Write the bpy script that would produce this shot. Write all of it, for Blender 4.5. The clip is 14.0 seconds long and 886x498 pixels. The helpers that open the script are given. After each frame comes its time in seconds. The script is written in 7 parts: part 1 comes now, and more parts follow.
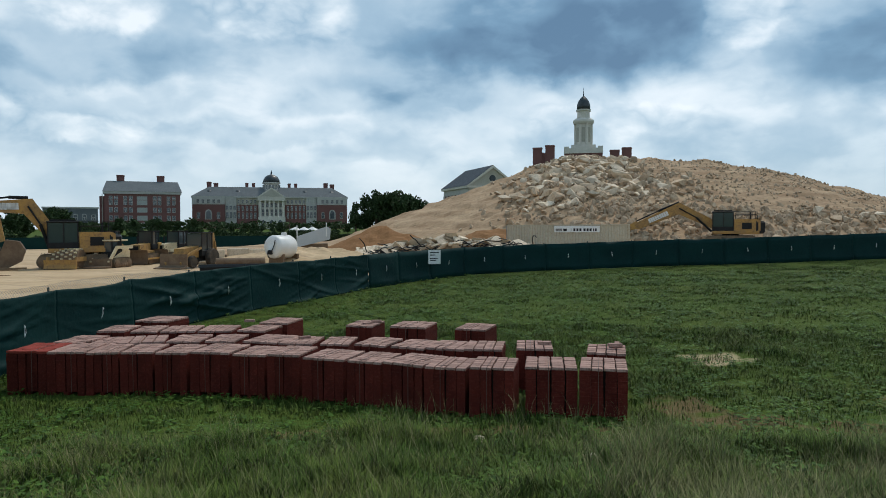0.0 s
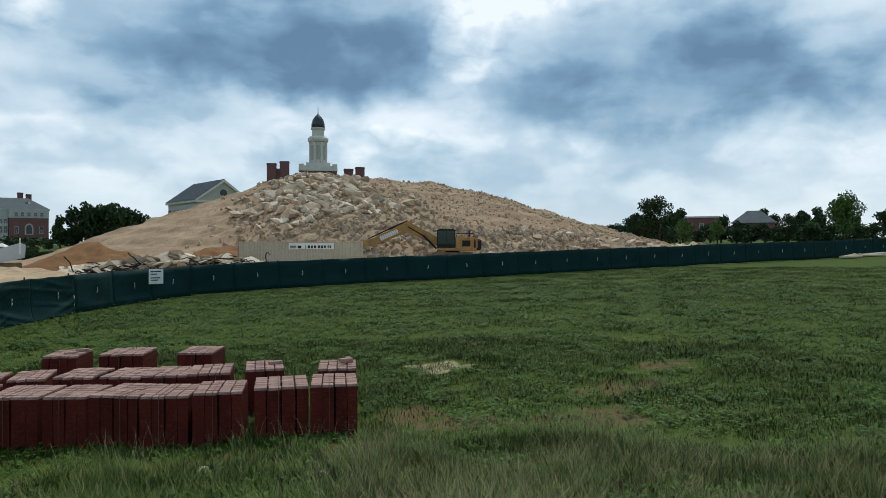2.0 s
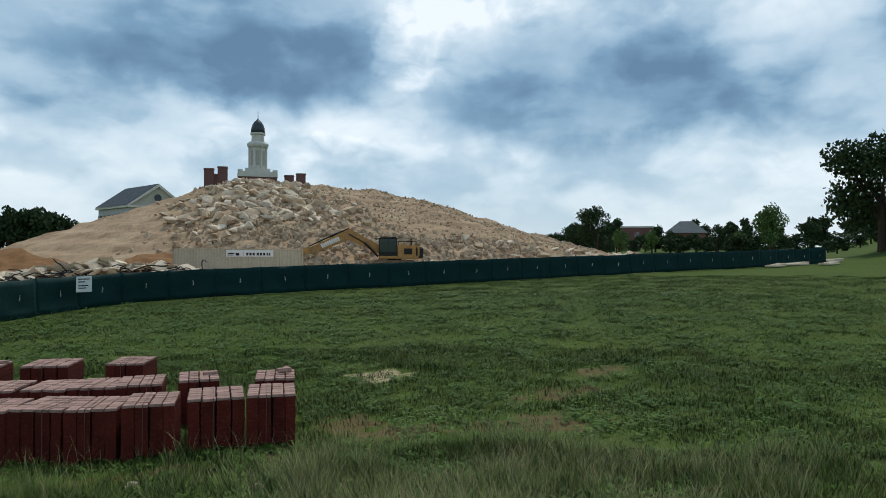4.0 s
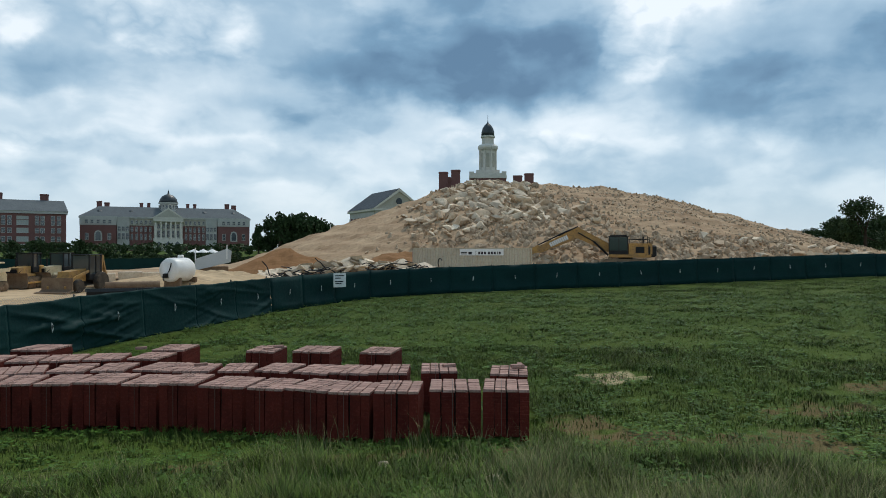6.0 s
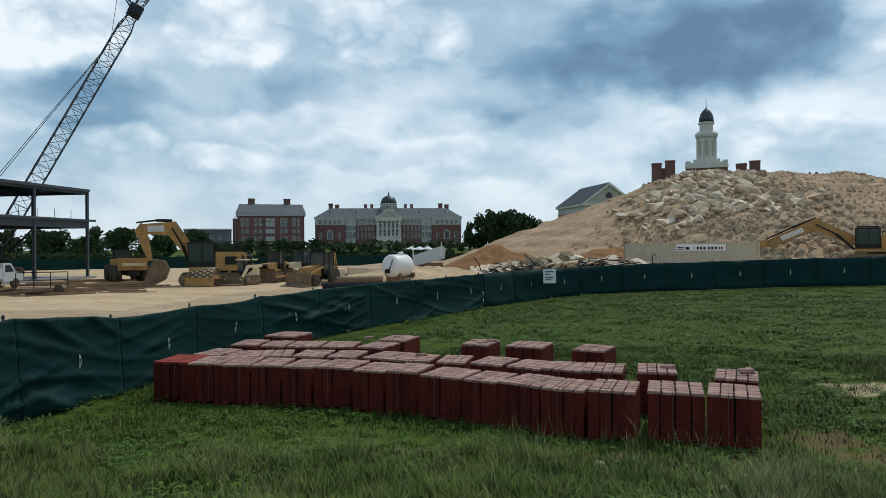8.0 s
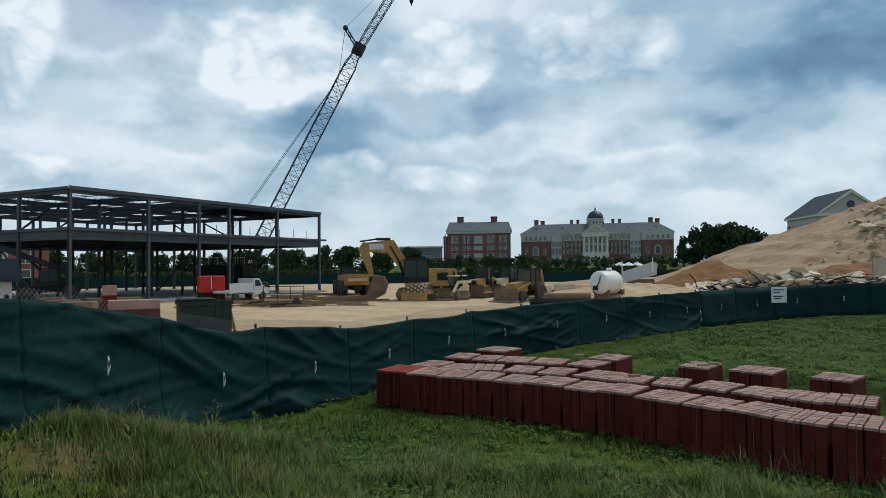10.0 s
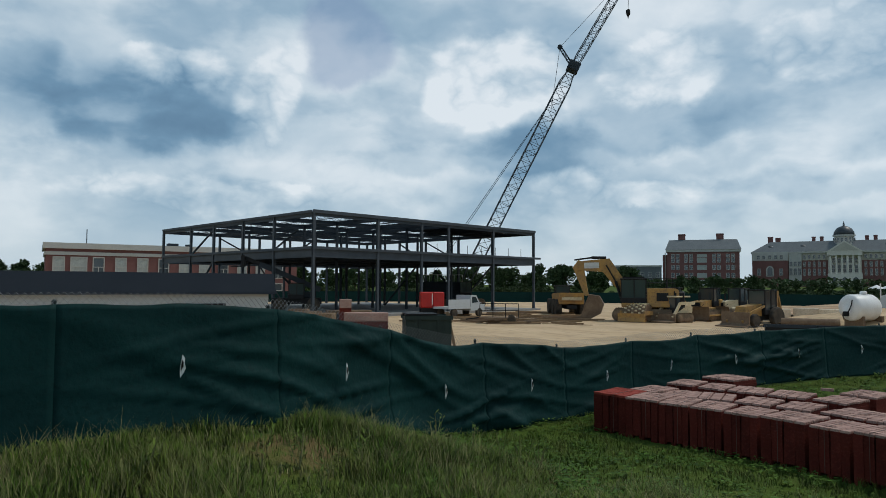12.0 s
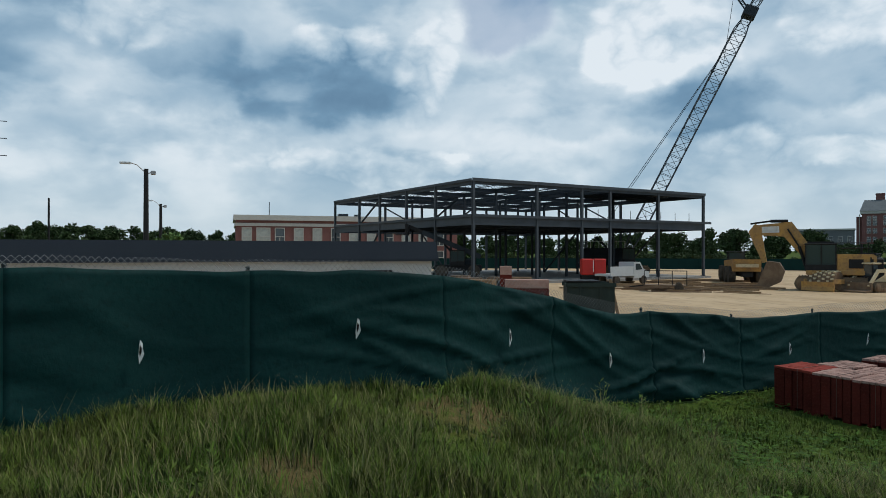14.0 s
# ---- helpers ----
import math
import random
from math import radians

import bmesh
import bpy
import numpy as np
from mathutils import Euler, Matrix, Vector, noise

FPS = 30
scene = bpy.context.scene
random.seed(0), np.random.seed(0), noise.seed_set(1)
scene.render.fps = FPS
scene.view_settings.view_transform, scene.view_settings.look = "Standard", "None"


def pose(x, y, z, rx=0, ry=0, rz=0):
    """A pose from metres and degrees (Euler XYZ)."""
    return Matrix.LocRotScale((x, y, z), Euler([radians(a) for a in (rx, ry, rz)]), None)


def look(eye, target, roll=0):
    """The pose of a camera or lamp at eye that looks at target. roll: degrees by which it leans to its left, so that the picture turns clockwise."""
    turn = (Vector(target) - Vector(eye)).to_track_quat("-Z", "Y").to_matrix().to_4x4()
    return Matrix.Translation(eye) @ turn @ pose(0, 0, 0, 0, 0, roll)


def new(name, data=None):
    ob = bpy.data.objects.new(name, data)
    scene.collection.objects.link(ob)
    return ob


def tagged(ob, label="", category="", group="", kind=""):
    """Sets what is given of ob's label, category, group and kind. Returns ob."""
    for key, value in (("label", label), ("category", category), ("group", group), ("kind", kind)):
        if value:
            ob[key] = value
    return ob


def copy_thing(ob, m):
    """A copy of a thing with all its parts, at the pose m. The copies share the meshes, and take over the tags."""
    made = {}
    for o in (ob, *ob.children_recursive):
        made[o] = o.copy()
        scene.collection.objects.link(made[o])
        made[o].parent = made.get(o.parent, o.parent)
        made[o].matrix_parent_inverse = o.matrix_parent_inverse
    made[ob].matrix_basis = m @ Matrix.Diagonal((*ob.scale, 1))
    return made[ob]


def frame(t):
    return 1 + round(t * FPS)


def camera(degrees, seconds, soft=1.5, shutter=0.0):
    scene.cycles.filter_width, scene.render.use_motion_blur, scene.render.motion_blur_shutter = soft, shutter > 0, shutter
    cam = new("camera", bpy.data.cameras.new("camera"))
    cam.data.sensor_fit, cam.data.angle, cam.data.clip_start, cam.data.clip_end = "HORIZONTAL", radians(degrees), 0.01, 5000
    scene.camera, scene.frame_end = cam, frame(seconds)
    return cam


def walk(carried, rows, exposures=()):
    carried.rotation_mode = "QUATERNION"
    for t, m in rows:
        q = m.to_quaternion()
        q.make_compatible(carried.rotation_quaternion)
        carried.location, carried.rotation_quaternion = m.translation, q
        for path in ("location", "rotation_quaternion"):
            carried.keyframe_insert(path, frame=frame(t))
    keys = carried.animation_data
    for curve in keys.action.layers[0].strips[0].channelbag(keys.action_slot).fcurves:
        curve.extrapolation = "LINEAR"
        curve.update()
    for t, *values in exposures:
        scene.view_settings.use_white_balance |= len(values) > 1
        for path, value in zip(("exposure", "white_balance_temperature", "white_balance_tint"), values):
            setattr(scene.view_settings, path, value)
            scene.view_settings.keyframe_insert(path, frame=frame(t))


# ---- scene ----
cam = camera(66.9, 14.0, soft=0.9)
EYE, ARM = 3.4, 0.25
# seconds, yaw, pitch, roll of a camera held at arm's length and turned about the body
ROWS = [
    (0, 0.0, -1.79, 0.17), (0.5, -1.15, -1.23, 0.35), (1, -4.0, -1.01, 0.16), (1.5, -11.37, -0.41, 0.0), (2, -22.31, -0.38, 0.06),
    (2.2, -25.84, -0.27, 0.13), (2.7, -31.6, -0.12, 0.05), (3.2, -33.6, 0.06, -0.08), (3.75, -30.4, 0.24, -0.2), (4.3, -23.94, 0.39, -0.33),
    (4.5, -22.4, 0.45, -0.51), (5, -18.52, 0.41, -0.6), (5.5, -12.88, 0.38, -0.19), (6, -7.97, 0.16, -0.03), (6.5, -3.49, 0.05, 0.18),
    (7, 0.01, 0.32, 0.04), (7.5, 4.97, -0.07, 0.17), (7.7, 7.0, -0.17, 0.34), (8.4, 12.9, 0.2, 0.3), (9.1, 18.6, 0.8, 0.2),
    (9.8, 24.9, 1.3, 0.17), (10, 27.11, 1.42, 0.55), (10.5, 32.83, 1.84, 0.31), (11, 36.77, 2.71, -0.04), (11.5, 41.55, 3.22, -0.3),
    (12, 45.21, 3.03, -0.31), (12.5, 49.25, 2.44, -0.35), (13, 52.77, 2.12, -0.19), (13.5, 55.78, 1.2, -0.12), (14, 58.69, 0.17, -0.03),
]


def held(yaw, pitch, roll):
    a = radians(yaw)
    return pose(-ARM * math.sin(a), ARM * (math.cos(a) - 1), EYE, 0, 0, yaw) @ pose(0, 0, 0, pitch) @ pose(0, 0, 0, 0, roll) @ pose(0, 0, 0, 90)


walk(cam, [(t, held(yaw, pitch, roll)) for t, yaw, pitch, roll in ROWS], [(0, 0.1), (7.7, 0.08), (10, 0.0), (12, -0.16), (14, -0.1)])

# ---- sky and sun ----
SUN_EL, SUN_AZ = 58, -30  # degrees; azimuth to the left of ahead is positive


def direction(az, el):
    a, e = radians(az), radians(el)
    return Vector((-math.sin(a) * math.cos(e), math.cos(a) * math.cos(e), math.sin(e)))


def make_world():
    world = bpy.data.worlds.new("sky")
    scene.world = world
    world.use_nodes = True
    nt = world.node_tree
    N, L = nt.nodes, nt.links
    N.clear()

    def node(kind, **values):
        n = N.new(kind)
        for k, v in values.items():
            n.inputs[k].default_value = v
        return n

    def math_node(op, a, b=None, c=None, clamp=False):
        n = N.new("ShaderNodeMath")
        n.operation, n.use_clamp = op, clamp
        for i, v in enumerate((a, b, c)):
            if v is None:
                continue
            if isinstance(v, (int, float)):
                n.inputs[i].default_value = v
            else:
                L.new(v, n.inputs[i])
        return n.outputs[0]

    def vec(op, a, b):
        n = N.new("ShaderNodeVectorMath")
        n.operation = op
        for i, v in enumerate((a, b)):
            if isinstance(v, (tuple, Vector)):
                n.inputs[i].default_value = tuple(v)
            else:
                L.new(v, n.inputs[i])
        return n.outputs["Value" if op in ("DOT_PRODUCT", "LENGTH") else "Vector"]

    def noise_tex(vector, scale, detail, rough, dist=0.0):
        n = N.new("ShaderNodeTexNoise")
        n.inputs["Scale"].default_value, n.inputs["Detail"].default_value = scale, detail
        n.inputs["Roughness"].default_value, n.inputs["Distortion"].default_value = rough, dist
        L.new(vector, n.inputs["Vector"])
        return n

    def smooth(v, lo, hi):
        n = N.new("ShaderNodeMapRange")
        n.interpolation_type = "SMOOTHSTEP"
        n.inputs["From Min"].default_value, n.inputs["From Max"].default_value = lo, hi
        L.new(v, n.inputs["Value"])
        return n.outputs[0]

    coords = N.new("ShaderNodeTexCoord").outputs["Generated"]
    sep = N.new("ShaderNodeSeparateXYZ")
    L.new(coords, sep.inputs[0])
    flat = math_node("ADD", math_node("MAXIMUM", sep.outputs[2], 0.0), 0.22)
    comb = N.new("ShaderNodeCombineXYZ")
    L.new(math_node("DIVIDE", sep.outputs[0], flat), comb.inputs[0])
    L.new(math_node("DIVIDE", sep.outputs[1], flat), comb.inputs[1])
    deck = comb.outputs[0]
    # ragged edges: bend the direction a little before the large clouds are laid on
    warp = noise_tex(coords, 9.0, 4.0, 0.5)
    bent = vec("ADD", coords, vec("MULTIPLY", vec("SUBTRACT", warp.outputs["Color"], (0.5, 0.5, 0.5)), (0.05, 0.05, 0.04)))
    big = noise_tex(vec("MULTIPLY", bent, (1.0, 1.0, 2.2)), 3.4, 4.0, 0.5, 0.0).outputs["Fac"]
    low_wide = vec("MULTIPLY", bent, (1.0, 1.0, 2.1))
    fine = noise_tex(low_wide, 7.0, 5.0, 0.5, 0.0).outputs["Fac"]
    small = noise_tex(low_wide, 20.0, 5.0, 0.5, 0.0).outputs["Fac"]
    # cauliflower heads: rounded lumps with creases between them
    lump = noise_tex(vec("MULTIPLY", bent, (1.0, 1.0, 1.5)), 11.0, 5.0, 0.5, 0.0).outputs["Fac"]
    billow = math_node("MULTIPLY", math_node("ABSOLUTE", math_node("SUBTRACT", lump, 0.5)), 4.0, clamp=True)

    torn = noise_tex(coords, 7.0, 7.0, 0.55)
    ragged = vec("ADD", coords, vec("MULTIPLY", vec("SUBTRACT", torn.outputs["Color"], (0.5, 0.5, 0.5)), (0.10, 0.10, 0.10)))

    def blob(az, el, wide, up, down, edge=0.55):
        """A cloud mass about that direction; up and down: how far it reaches above and below."""
        c = direction(az, el)
        right = Vector((math.cos(radians(az)), math.sin(radians(az)), 0))
        top = right.cross(direction(az, el))
        d = vec("SUBTRACT", ragged, c)
        u = math_node("DIVIDE", vec("DOT_PRODUCT", d, right), math.sin(radians(wide)))
        w = vec("DOT_PRODUCT", d, top)
        w = math_node("MAXIMUM", math_node("DIVIDE", w, math.sin(radians(up))), math_node("DIVIDE", w, -math.sin(radians(down))))
        r = math_node("SQRT", math_node("ADD", math_node("MULTIPLY", u, u), math_node("MULTIPLY", w, w)))
        return smooth(r, 1.12, edge)

    grey = 0.0
    for az, el, wide, up, down, amount in DARK:
        grey = math_node("MULTIPLY_ADD", blob(az, el, wide, up, down), amount, grey)
    white = 0.0
    for az, el, wide, up, down, amount in BRIGHT:
        white = math_node("MULTIPLY_ADD", blob(az, el, wide, up, down, 0.72), amount, white)
    # density of shade in the cloud: 0 sunlit white, 1 thick grey
    shade = math_node("ADD", math_node("MULTIPLY", smooth(big, 0.38, 0.64), 0.24), math_node("MULTIPLY", smooth(fine, 0.40, 0.60), 0.20))
    shade = math_node("ADD", shade, math_node("MULTIPLY", math_node("SUBTRACT", small, 0.5), 0.16))
    puffed = math_node("MULTIPLY", smooth(math_node("ADD", white, 0.06), 0.0, 0.22), 0.44)
    shade = math_node("ADD", shade, math_node("MULTIPLY", math_node("SUBTRACT", 0.42, billow), puffed))
    shade = math_node("SUBTRACT", math_node("ADD", math_node("ADD", shade, 0.07), grey), white)
    # thicker, darker deck added overhead, mostly unseen, to cut the ambient light
    shade = math_node("ADD", shade, math_node("MULTIPLY", smooth(sep.outputs[2], 0.36, 0.8), 0.5))
    low = smooth(sep.outputs[2], 0.13, 0.0)
    shade = math_node("ADD", math_node("MULTIPLY", shade, math_node("SUBTRACT", 1.0, math_node("MULTIPLY", low, 0.75))), math_node("MULTIPLY", low, 0.17), clamp=True)
    ramp = N.new("ShaderNodeValToRGB")
    L.new(shade, ramp.inputs[0])
    e = ramp.color_ramp.elements
    e[0].position, e[0].color = 0.0, (0.80, 0.87, 0.92, 1)
    e[1].position, e[1].color = 1.0, (0.085, 0.175, 0.285, 1)
    for p, c in ((0.25, (0.545, 0.665, 0.755, 1)), (0.5, (0.33, 0.475, 0.60, 1)), (0.75, (0.16, 0.295, 0.43, 1))):
        x = e.new(p)
        x.color = c
    sky = N.new("ShaderNodeTexSky")
    sky.sky_type, sky.sun_disc = "NISHITA", False
    sky.sun_elevation, sky.sun_rotation = radians(SUN_EL), radians(-SUN_AZ)
    blue = vec("MULTIPLY", sky.outputs[0], (0.11, 0.11, 0.11))
    gap = blob(54.0, 19.5, 4.2, 4, 3.2, 0.75)
    mix = N.new("ShaderNodeMix")
    mix.data_type = "RGBA"
    L.new(math_node("MULTIPLY_ADD", gap, 0.45, 0.10, clamp=True), mix.inputs[0])
    L.new(ramp.outputs[0], mix.inputs[6])
    L.new(blue, mix.inputs[7])
    bg = node("ShaderNodeBackground", Strength=SKY)
    L.new(mix.outputs[2], bg.inputs[0])
    L.new(bg.outputs[0], N.new("ShaderNodeOutputWorld").inputs[0])


# cloud masses: azimuth, elevation, half width, reach up and down in degrees, amount
DARK = [(-10.5, 15.6, 13.0, 12, 4.6, 0.48), (-14, 13.4, 9.5, 5, 2.8, 0.16), (-40, 12, 13.5, 8, 4.2, 0.40), (-50, 14, 8, 6, 4, 0.15), (-62, 11, 12, 8, 4, 0.3),
        (3, 12, 6, 5, 2, 0.16), (27, 12.8, 7, 3.5, 2.0, 0.32), (9, 10.5, 6, 3, 1.6, 0.16), (37, 10.6, 8, 3, 1.6, 0.34), (71, 12.4, 13, 6, 2.6, 0.18), (66, 12.8, 17, 5, 2.4, 0.17), (84, 15.5, 15, 8, 6, 0.12),
        (80, 19, 9, 4, 3, 0.10), (48, 10.0, 5, 2, 1.2, 0.16), (15, 7.5, 9, 1.6, 1.0, 0.14), (100, 12, 12, 5, 3, 0.3)]
BRIGHT = [(-24.5, 17, 3.0, 6, 3.6, 0.26), (-31, 21, 6.0, 4, 3, 0.22), (-14, 8.8, 9, 1.2, 1.8, 0.10), (41, 16.5, 6.5, 5.0, 3.4, 0.30), (27, 17.6, 5.0, 3.4, 3.0, 0.26),
          (67, 17.0, 4.0, 2.0, 2.0, 0.24), (60, 15, 3.0, 4.5, 4, 0.20), (84, 17, 5, 2, 2, 0.18), (64, 7.5, 12, 1.6, 1.8, 0.18), (14, 17, 6, 4, 2.5, 0.22), (30, 8.0, 9, 1.2, 1.4, 0.14)]
SKY = 1.07
make_world()
sun = new("sun", bpy.data.lights.new("sun", "SUN"))
sun.data.energy, sun.data.angle, sun.data.color = 2.0, radians(9), (1.0, 0.95, 0.87)
sun.matrix_world = look(direction(SUN_AZ, SUN_EL) * 100, (0, 0, 0))

# ---- materials ----


def material(name, base, rough=0.8, metal=0.0, second=None, scale=3.0, fine=None, fine_scale=40.0, bump=0.0, bump_scale=60.0, vary=0.0, stretch=(1, 1, 1), world_space=False):
    """base and second colour mixed by a large noise, a fine grain over it, relief, and a change from piece to piece."""
    m = bpy.data.materials.new(name)
    m.use_nodes = True
    nt = m.node_tree
    N, L = nt.nodes, nt.links
    bsdf = N["Principled BSDF"]
    bsdf.inputs["Roughness"].default_value, bsdf.inputs["Metallic"].default_value = rough, metal
    bsdf.inputs["Specular IOR Level"].default_value = 0.12 if rough >= 0.6 else 0.4
    tc = N.new("ShaderNodeTexCoord").outputs["Object"]
    if world_space:
        tc = N.new("ShaderNodeNewGeometry").outputs["Position"]
    mp = N.new("ShaderNodeMapping")
    mp.inputs["Scale"].default_value = stretch
    L.new(tc, mp.inputs["Vector"])

    def tex(s, d=6.0, r=0.6):
        n = N.new("ShaderNodeTexNoise")
        n.inputs["Scale"].default_value, n.inputs["Detail"].default_value, n.inputs["Roughness"].default_value = s, d, r
        L.new(mp.outputs[0], n.inputs["Vector"])
        return n.outputs["Fac"]

    def ranged(v, lo, hi, a, b):
        n = N.new("ShaderNodeMapRange")
        for k, x in zip(("From Min", "From Max", "To Min", "To Max"), (lo, hi, a, b)):
            n.inputs[k].default_value = x
        L.new(v, n.inputs["Value"])
        return n.outputs[0]

    def mix(f, a, b, kind="MIX"):
        n = N.new("ShaderNodeMix")
        n.data_type, n.blend_type = "RGBA", kind
        for i, v in ((0, f), (6, a), (7, b)):
            if isinstance(v, (int, float)):
                n.inputs[i].default_value = v
            elif isinstance(v, tuple):
                n.inputs[i].default_value = (*v, 1)
            else:
                L.new(v, n.inputs[i])
        return n.outputs[2]

    second = second or tuple(c * 0.75 for c in base)
    fine = fine or tuple(c * 0.55 for c in base)
    col = mix(ranged(tex(scale), 0.35, 0.65, 0, 1), base, second)
    col = mix(ranged(tex(fine_scale, 4.0), 0.5, 0.72, 0, 0.7), col, fine)
    if vary:
        oi = N.new("ShaderNodeObjectInfo").outputs["Random"]
        hsv = N.new("ShaderNodeHueSaturation")
        L.new(ranged(oi, 0, 1, 1 - vary, 1 + vary), hsv.inputs["Value"])
        L.new(col, hsv.inputs["Color"])
        col = hsv.outputs[0]
    L.new(col, bsdf.inputs["Base Color"])
    L.new(ranged(tex(fine_scale * 0.6, 3.0), 0.3, 0.7, max(rough - 0.12, 0.02), min(rough + 0.1, 1)), bsdf.inputs["Roughness"])
    if bump:
        b = N.new("ShaderNodeBump")
        b.inputs["Strength"].default_value, b.inputs["Distance"].default_value = min(1, bump), 0.02 if bump <= 1 else 0.02 * bump
        L.new(tex(bump_scale, 5.0), b.inputs["Height"])
        L.new(b.outputs[0], bsdf.inputs["Normal"])
    return m


def islands(m, spread):
    """Changes the lightness from piece to piece within one mesh."""
    N, L = m.node_tree.nodes, m.node_tree.links
    bsdf = N["Principled BSDF"]
    src = bsdf.inputs["Base Color"].links[0].from_socket
    hsv = N.new("ShaderNodeHueSaturation")
    mr = N.new("ShaderNodeMapRange")
    mr.inputs["To Min"].default_value, mr.inputs["To Max"].default_value = 1 - spread, 1 + spread
    L.new(N.new("ShaderNodeNewGeometry").outputs["Random Per Island"], mr.inputs["Value"])
    L.new(mr.outputs[0], hsv.inputs["Value"])
    L.new(src, hsv.inputs["Color"])
    L.new(hsv.outputs[0], bsdf.inputs["Base Color"])
    return m


def soft_leaf(m, amount):
    """Blades pass light on: their shading follows the sky above more than their own tilt."""
    N, L = m.node_tree.nodes, m.node_tree.links
    mx = N.new("ShaderNodeMix")
    mx.data_type = "VECTOR"
    mx.inputs[0].default_value = amount
    L.new(N.new("ShaderNodeNewGeometry").outputs["Normal"], mx.inputs[4])
    mx.inputs[5].default_value = (0, 0, 1)
    nm = N.new("ShaderNodeVectorMath")
    nm.operation = "NORMALIZE"
    L.new(mx.outputs[1], nm.inputs[0])
    L.new(nm.outputs[0], N["Principled BSDF"].inputs["Normal"])
    return m


def glass_material(name, tint, rough=0.08):
    m = bpy.data.materials.new(name)
    m.use_nodes = True
    b = m.node_tree.nodes["Principled BSDF"]
    b.inputs["Base Color"].default_value = (*tint, 1)
    b.inputs["Roughness"].default_value, b.inputs["Specular IOR Level"].default_value = rough, 0.9
    return m


def grass_ground():
    m = material("meadow", (0.050, 0.087, 0.0101), 0.95, second=(0.074, 0.102, 0.0151), scale=0.35, fine=(0.030, 0.055, 0.0076), fine_scale=7, bump=1.0, bump_scale=14, world_space=True)
    N, L = m.node_tree.nodes, m.node_tree.links
    bsdf = N["Principled BSDF"]
    src = bsdf.inputs["Base Color"].links[0].from_socket
    pos = N.new("ShaderNodeNewGeometry").outputs["Position"]
    nz = N.new("ShaderNodeTexNoise")
    nz.inputs["Scale"].default_value, nz.inputs["Detail"].default_value = 1.3, 7
    L.new(pos, nz.inputs["Vector"])
    out = src
    # bare patches: sandy spots and trodden soil with ragged rims
    for x, y, rx, ry, colour in BARE:
        d = N.new("ShaderNodeVectorMath")
        d.operation = "SUBTRACT"
        d.inputs[1].default_value = (x, y, 0)
        L.new(pos, d.inputs[0])
        s = N.new("ShaderNodeVectorMath")
        s.operation = "MULTIPLY"
        s.inputs[1].default_value = (1 / rx, 1 / ry, 0)
        L.new(d.outputs[0], s.inputs[0])
        ln = N.new("ShaderNodeVectorMath")
        ln.operation = "LENGTH"
        L.new(s.outputs[0], ln.inputs[0])
        ad = N.new("ShaderNodeMath")
        ad.operation = "MULTIPLY_ADD"
        ad.inputs[1].default_value = 2.6
        L.new(nz.outputs["Fac"], ad.inputs[0])
        L.new(ln.outputs["Value"], ad.inputs[2])
        mr = N.new("ShaderNodeMapRange")
        mr.inputs["From Min"].default_value, mr.inputs["From Max"].default_value = 2.15, 1.75
        L.new(ad.outputs[0], mr.inputs["Value"])
        mx = N.new("ShaderNodeMix")
        mx.data_type = "RGBA"
        mr.inputs["To Max"].default_value = 0.9 if colour == SAND else 0.8
        L.new(mr.outputs[0], mx.inputs[0])
        L.new(out, mx.inputs[6])
        mx.inputs[7].default_value = (*colour, 1)
        out = mx.outputs[2]
    L.new(out, bsdf.inputs["Base Color"])
    return m


SAND, SOIL = (0.42, 0.33, 0.19), (0.14, 0.092, 0.042)
BARE = [(6.7, 16.6, 1.1, 1.0, SAND), (7.4, 10.6, 2.2, 1.0, SOIL), (5.2, 11.6, 1.3, 0.7, SOIL), (9.6, 12.6, 1.8, 0.7, SOIL), (-1.0, 11.2, 4.5, 0.5, SOIL), (4.6, 12.6, 0.8, 1.0, SOIL),
        (-8.2, 5.3, 0.9, 1.2, SOIL), (-7.0, 2.2, 0.8, 0.6, SOIL), (-5.5, 3.4, 0.6, 0.5, SOIL), (12, 14, 1.5, 0.6, SOIL)]
M_GRASS = grass_ground()
M_BLADE = soft_leaf(islands(material("grass_blade", (0.049, 0.099, 0.0101), 0.7, second=(0.097, 0.136, 0.022), scale=0.9, fine=(0.105, 0.105, 0.029), fine_scale=2.0, world_space=True), 0.6), 0.82)
M_CLOVER = soft_leaf(islands(material("broad_leaf", (0.044, 0.099, 0.0118), 0.7, second=(0.071, 0.126, 0.0185), scale=0.6, fine=(0.025, 0.063, 0.0084), fine_scale=6.0, world_space=True), 0.5), 0.7)
M_STRAW = soft_leaf(islands(material("dry_grass", (0.24, 0.22, 0.10), 0.7, second=(0.16, 0.17, 0.06), scale=0.8, world_space=True), 0.3), 0.6)
M_DIRT = material("yard_dirt", (0.58, 0.43, 0.27), 0.95, second=(0.46, 0.325, 0.19), scale=0.16, fine=(0.27, 0.19, 0.12), fine_scale=1.6, bump=1.5, bump_scale=2.5, stretch=(0.5, 1.4, 1), world_space=True)
M_MOUND = material("mound_soil", (0.47, 0.335, 0.21), 0.95, second=(0.30, 0.195, 0.115), scale=0.28, fine=(0.23, 0.155, 0.095), fine_scale=1.7, bump=4, bump_scale=1.4, stretch=(0.4, 1, 2.6), world_space=True)
M_RED_SOIL = material("red_clay", (0.30, 0.155, 0.07), 0.95, second=(0.23, 0.115, 0.05), scale=0.5, bump=3, bump_scale=2.0, world_space=True)
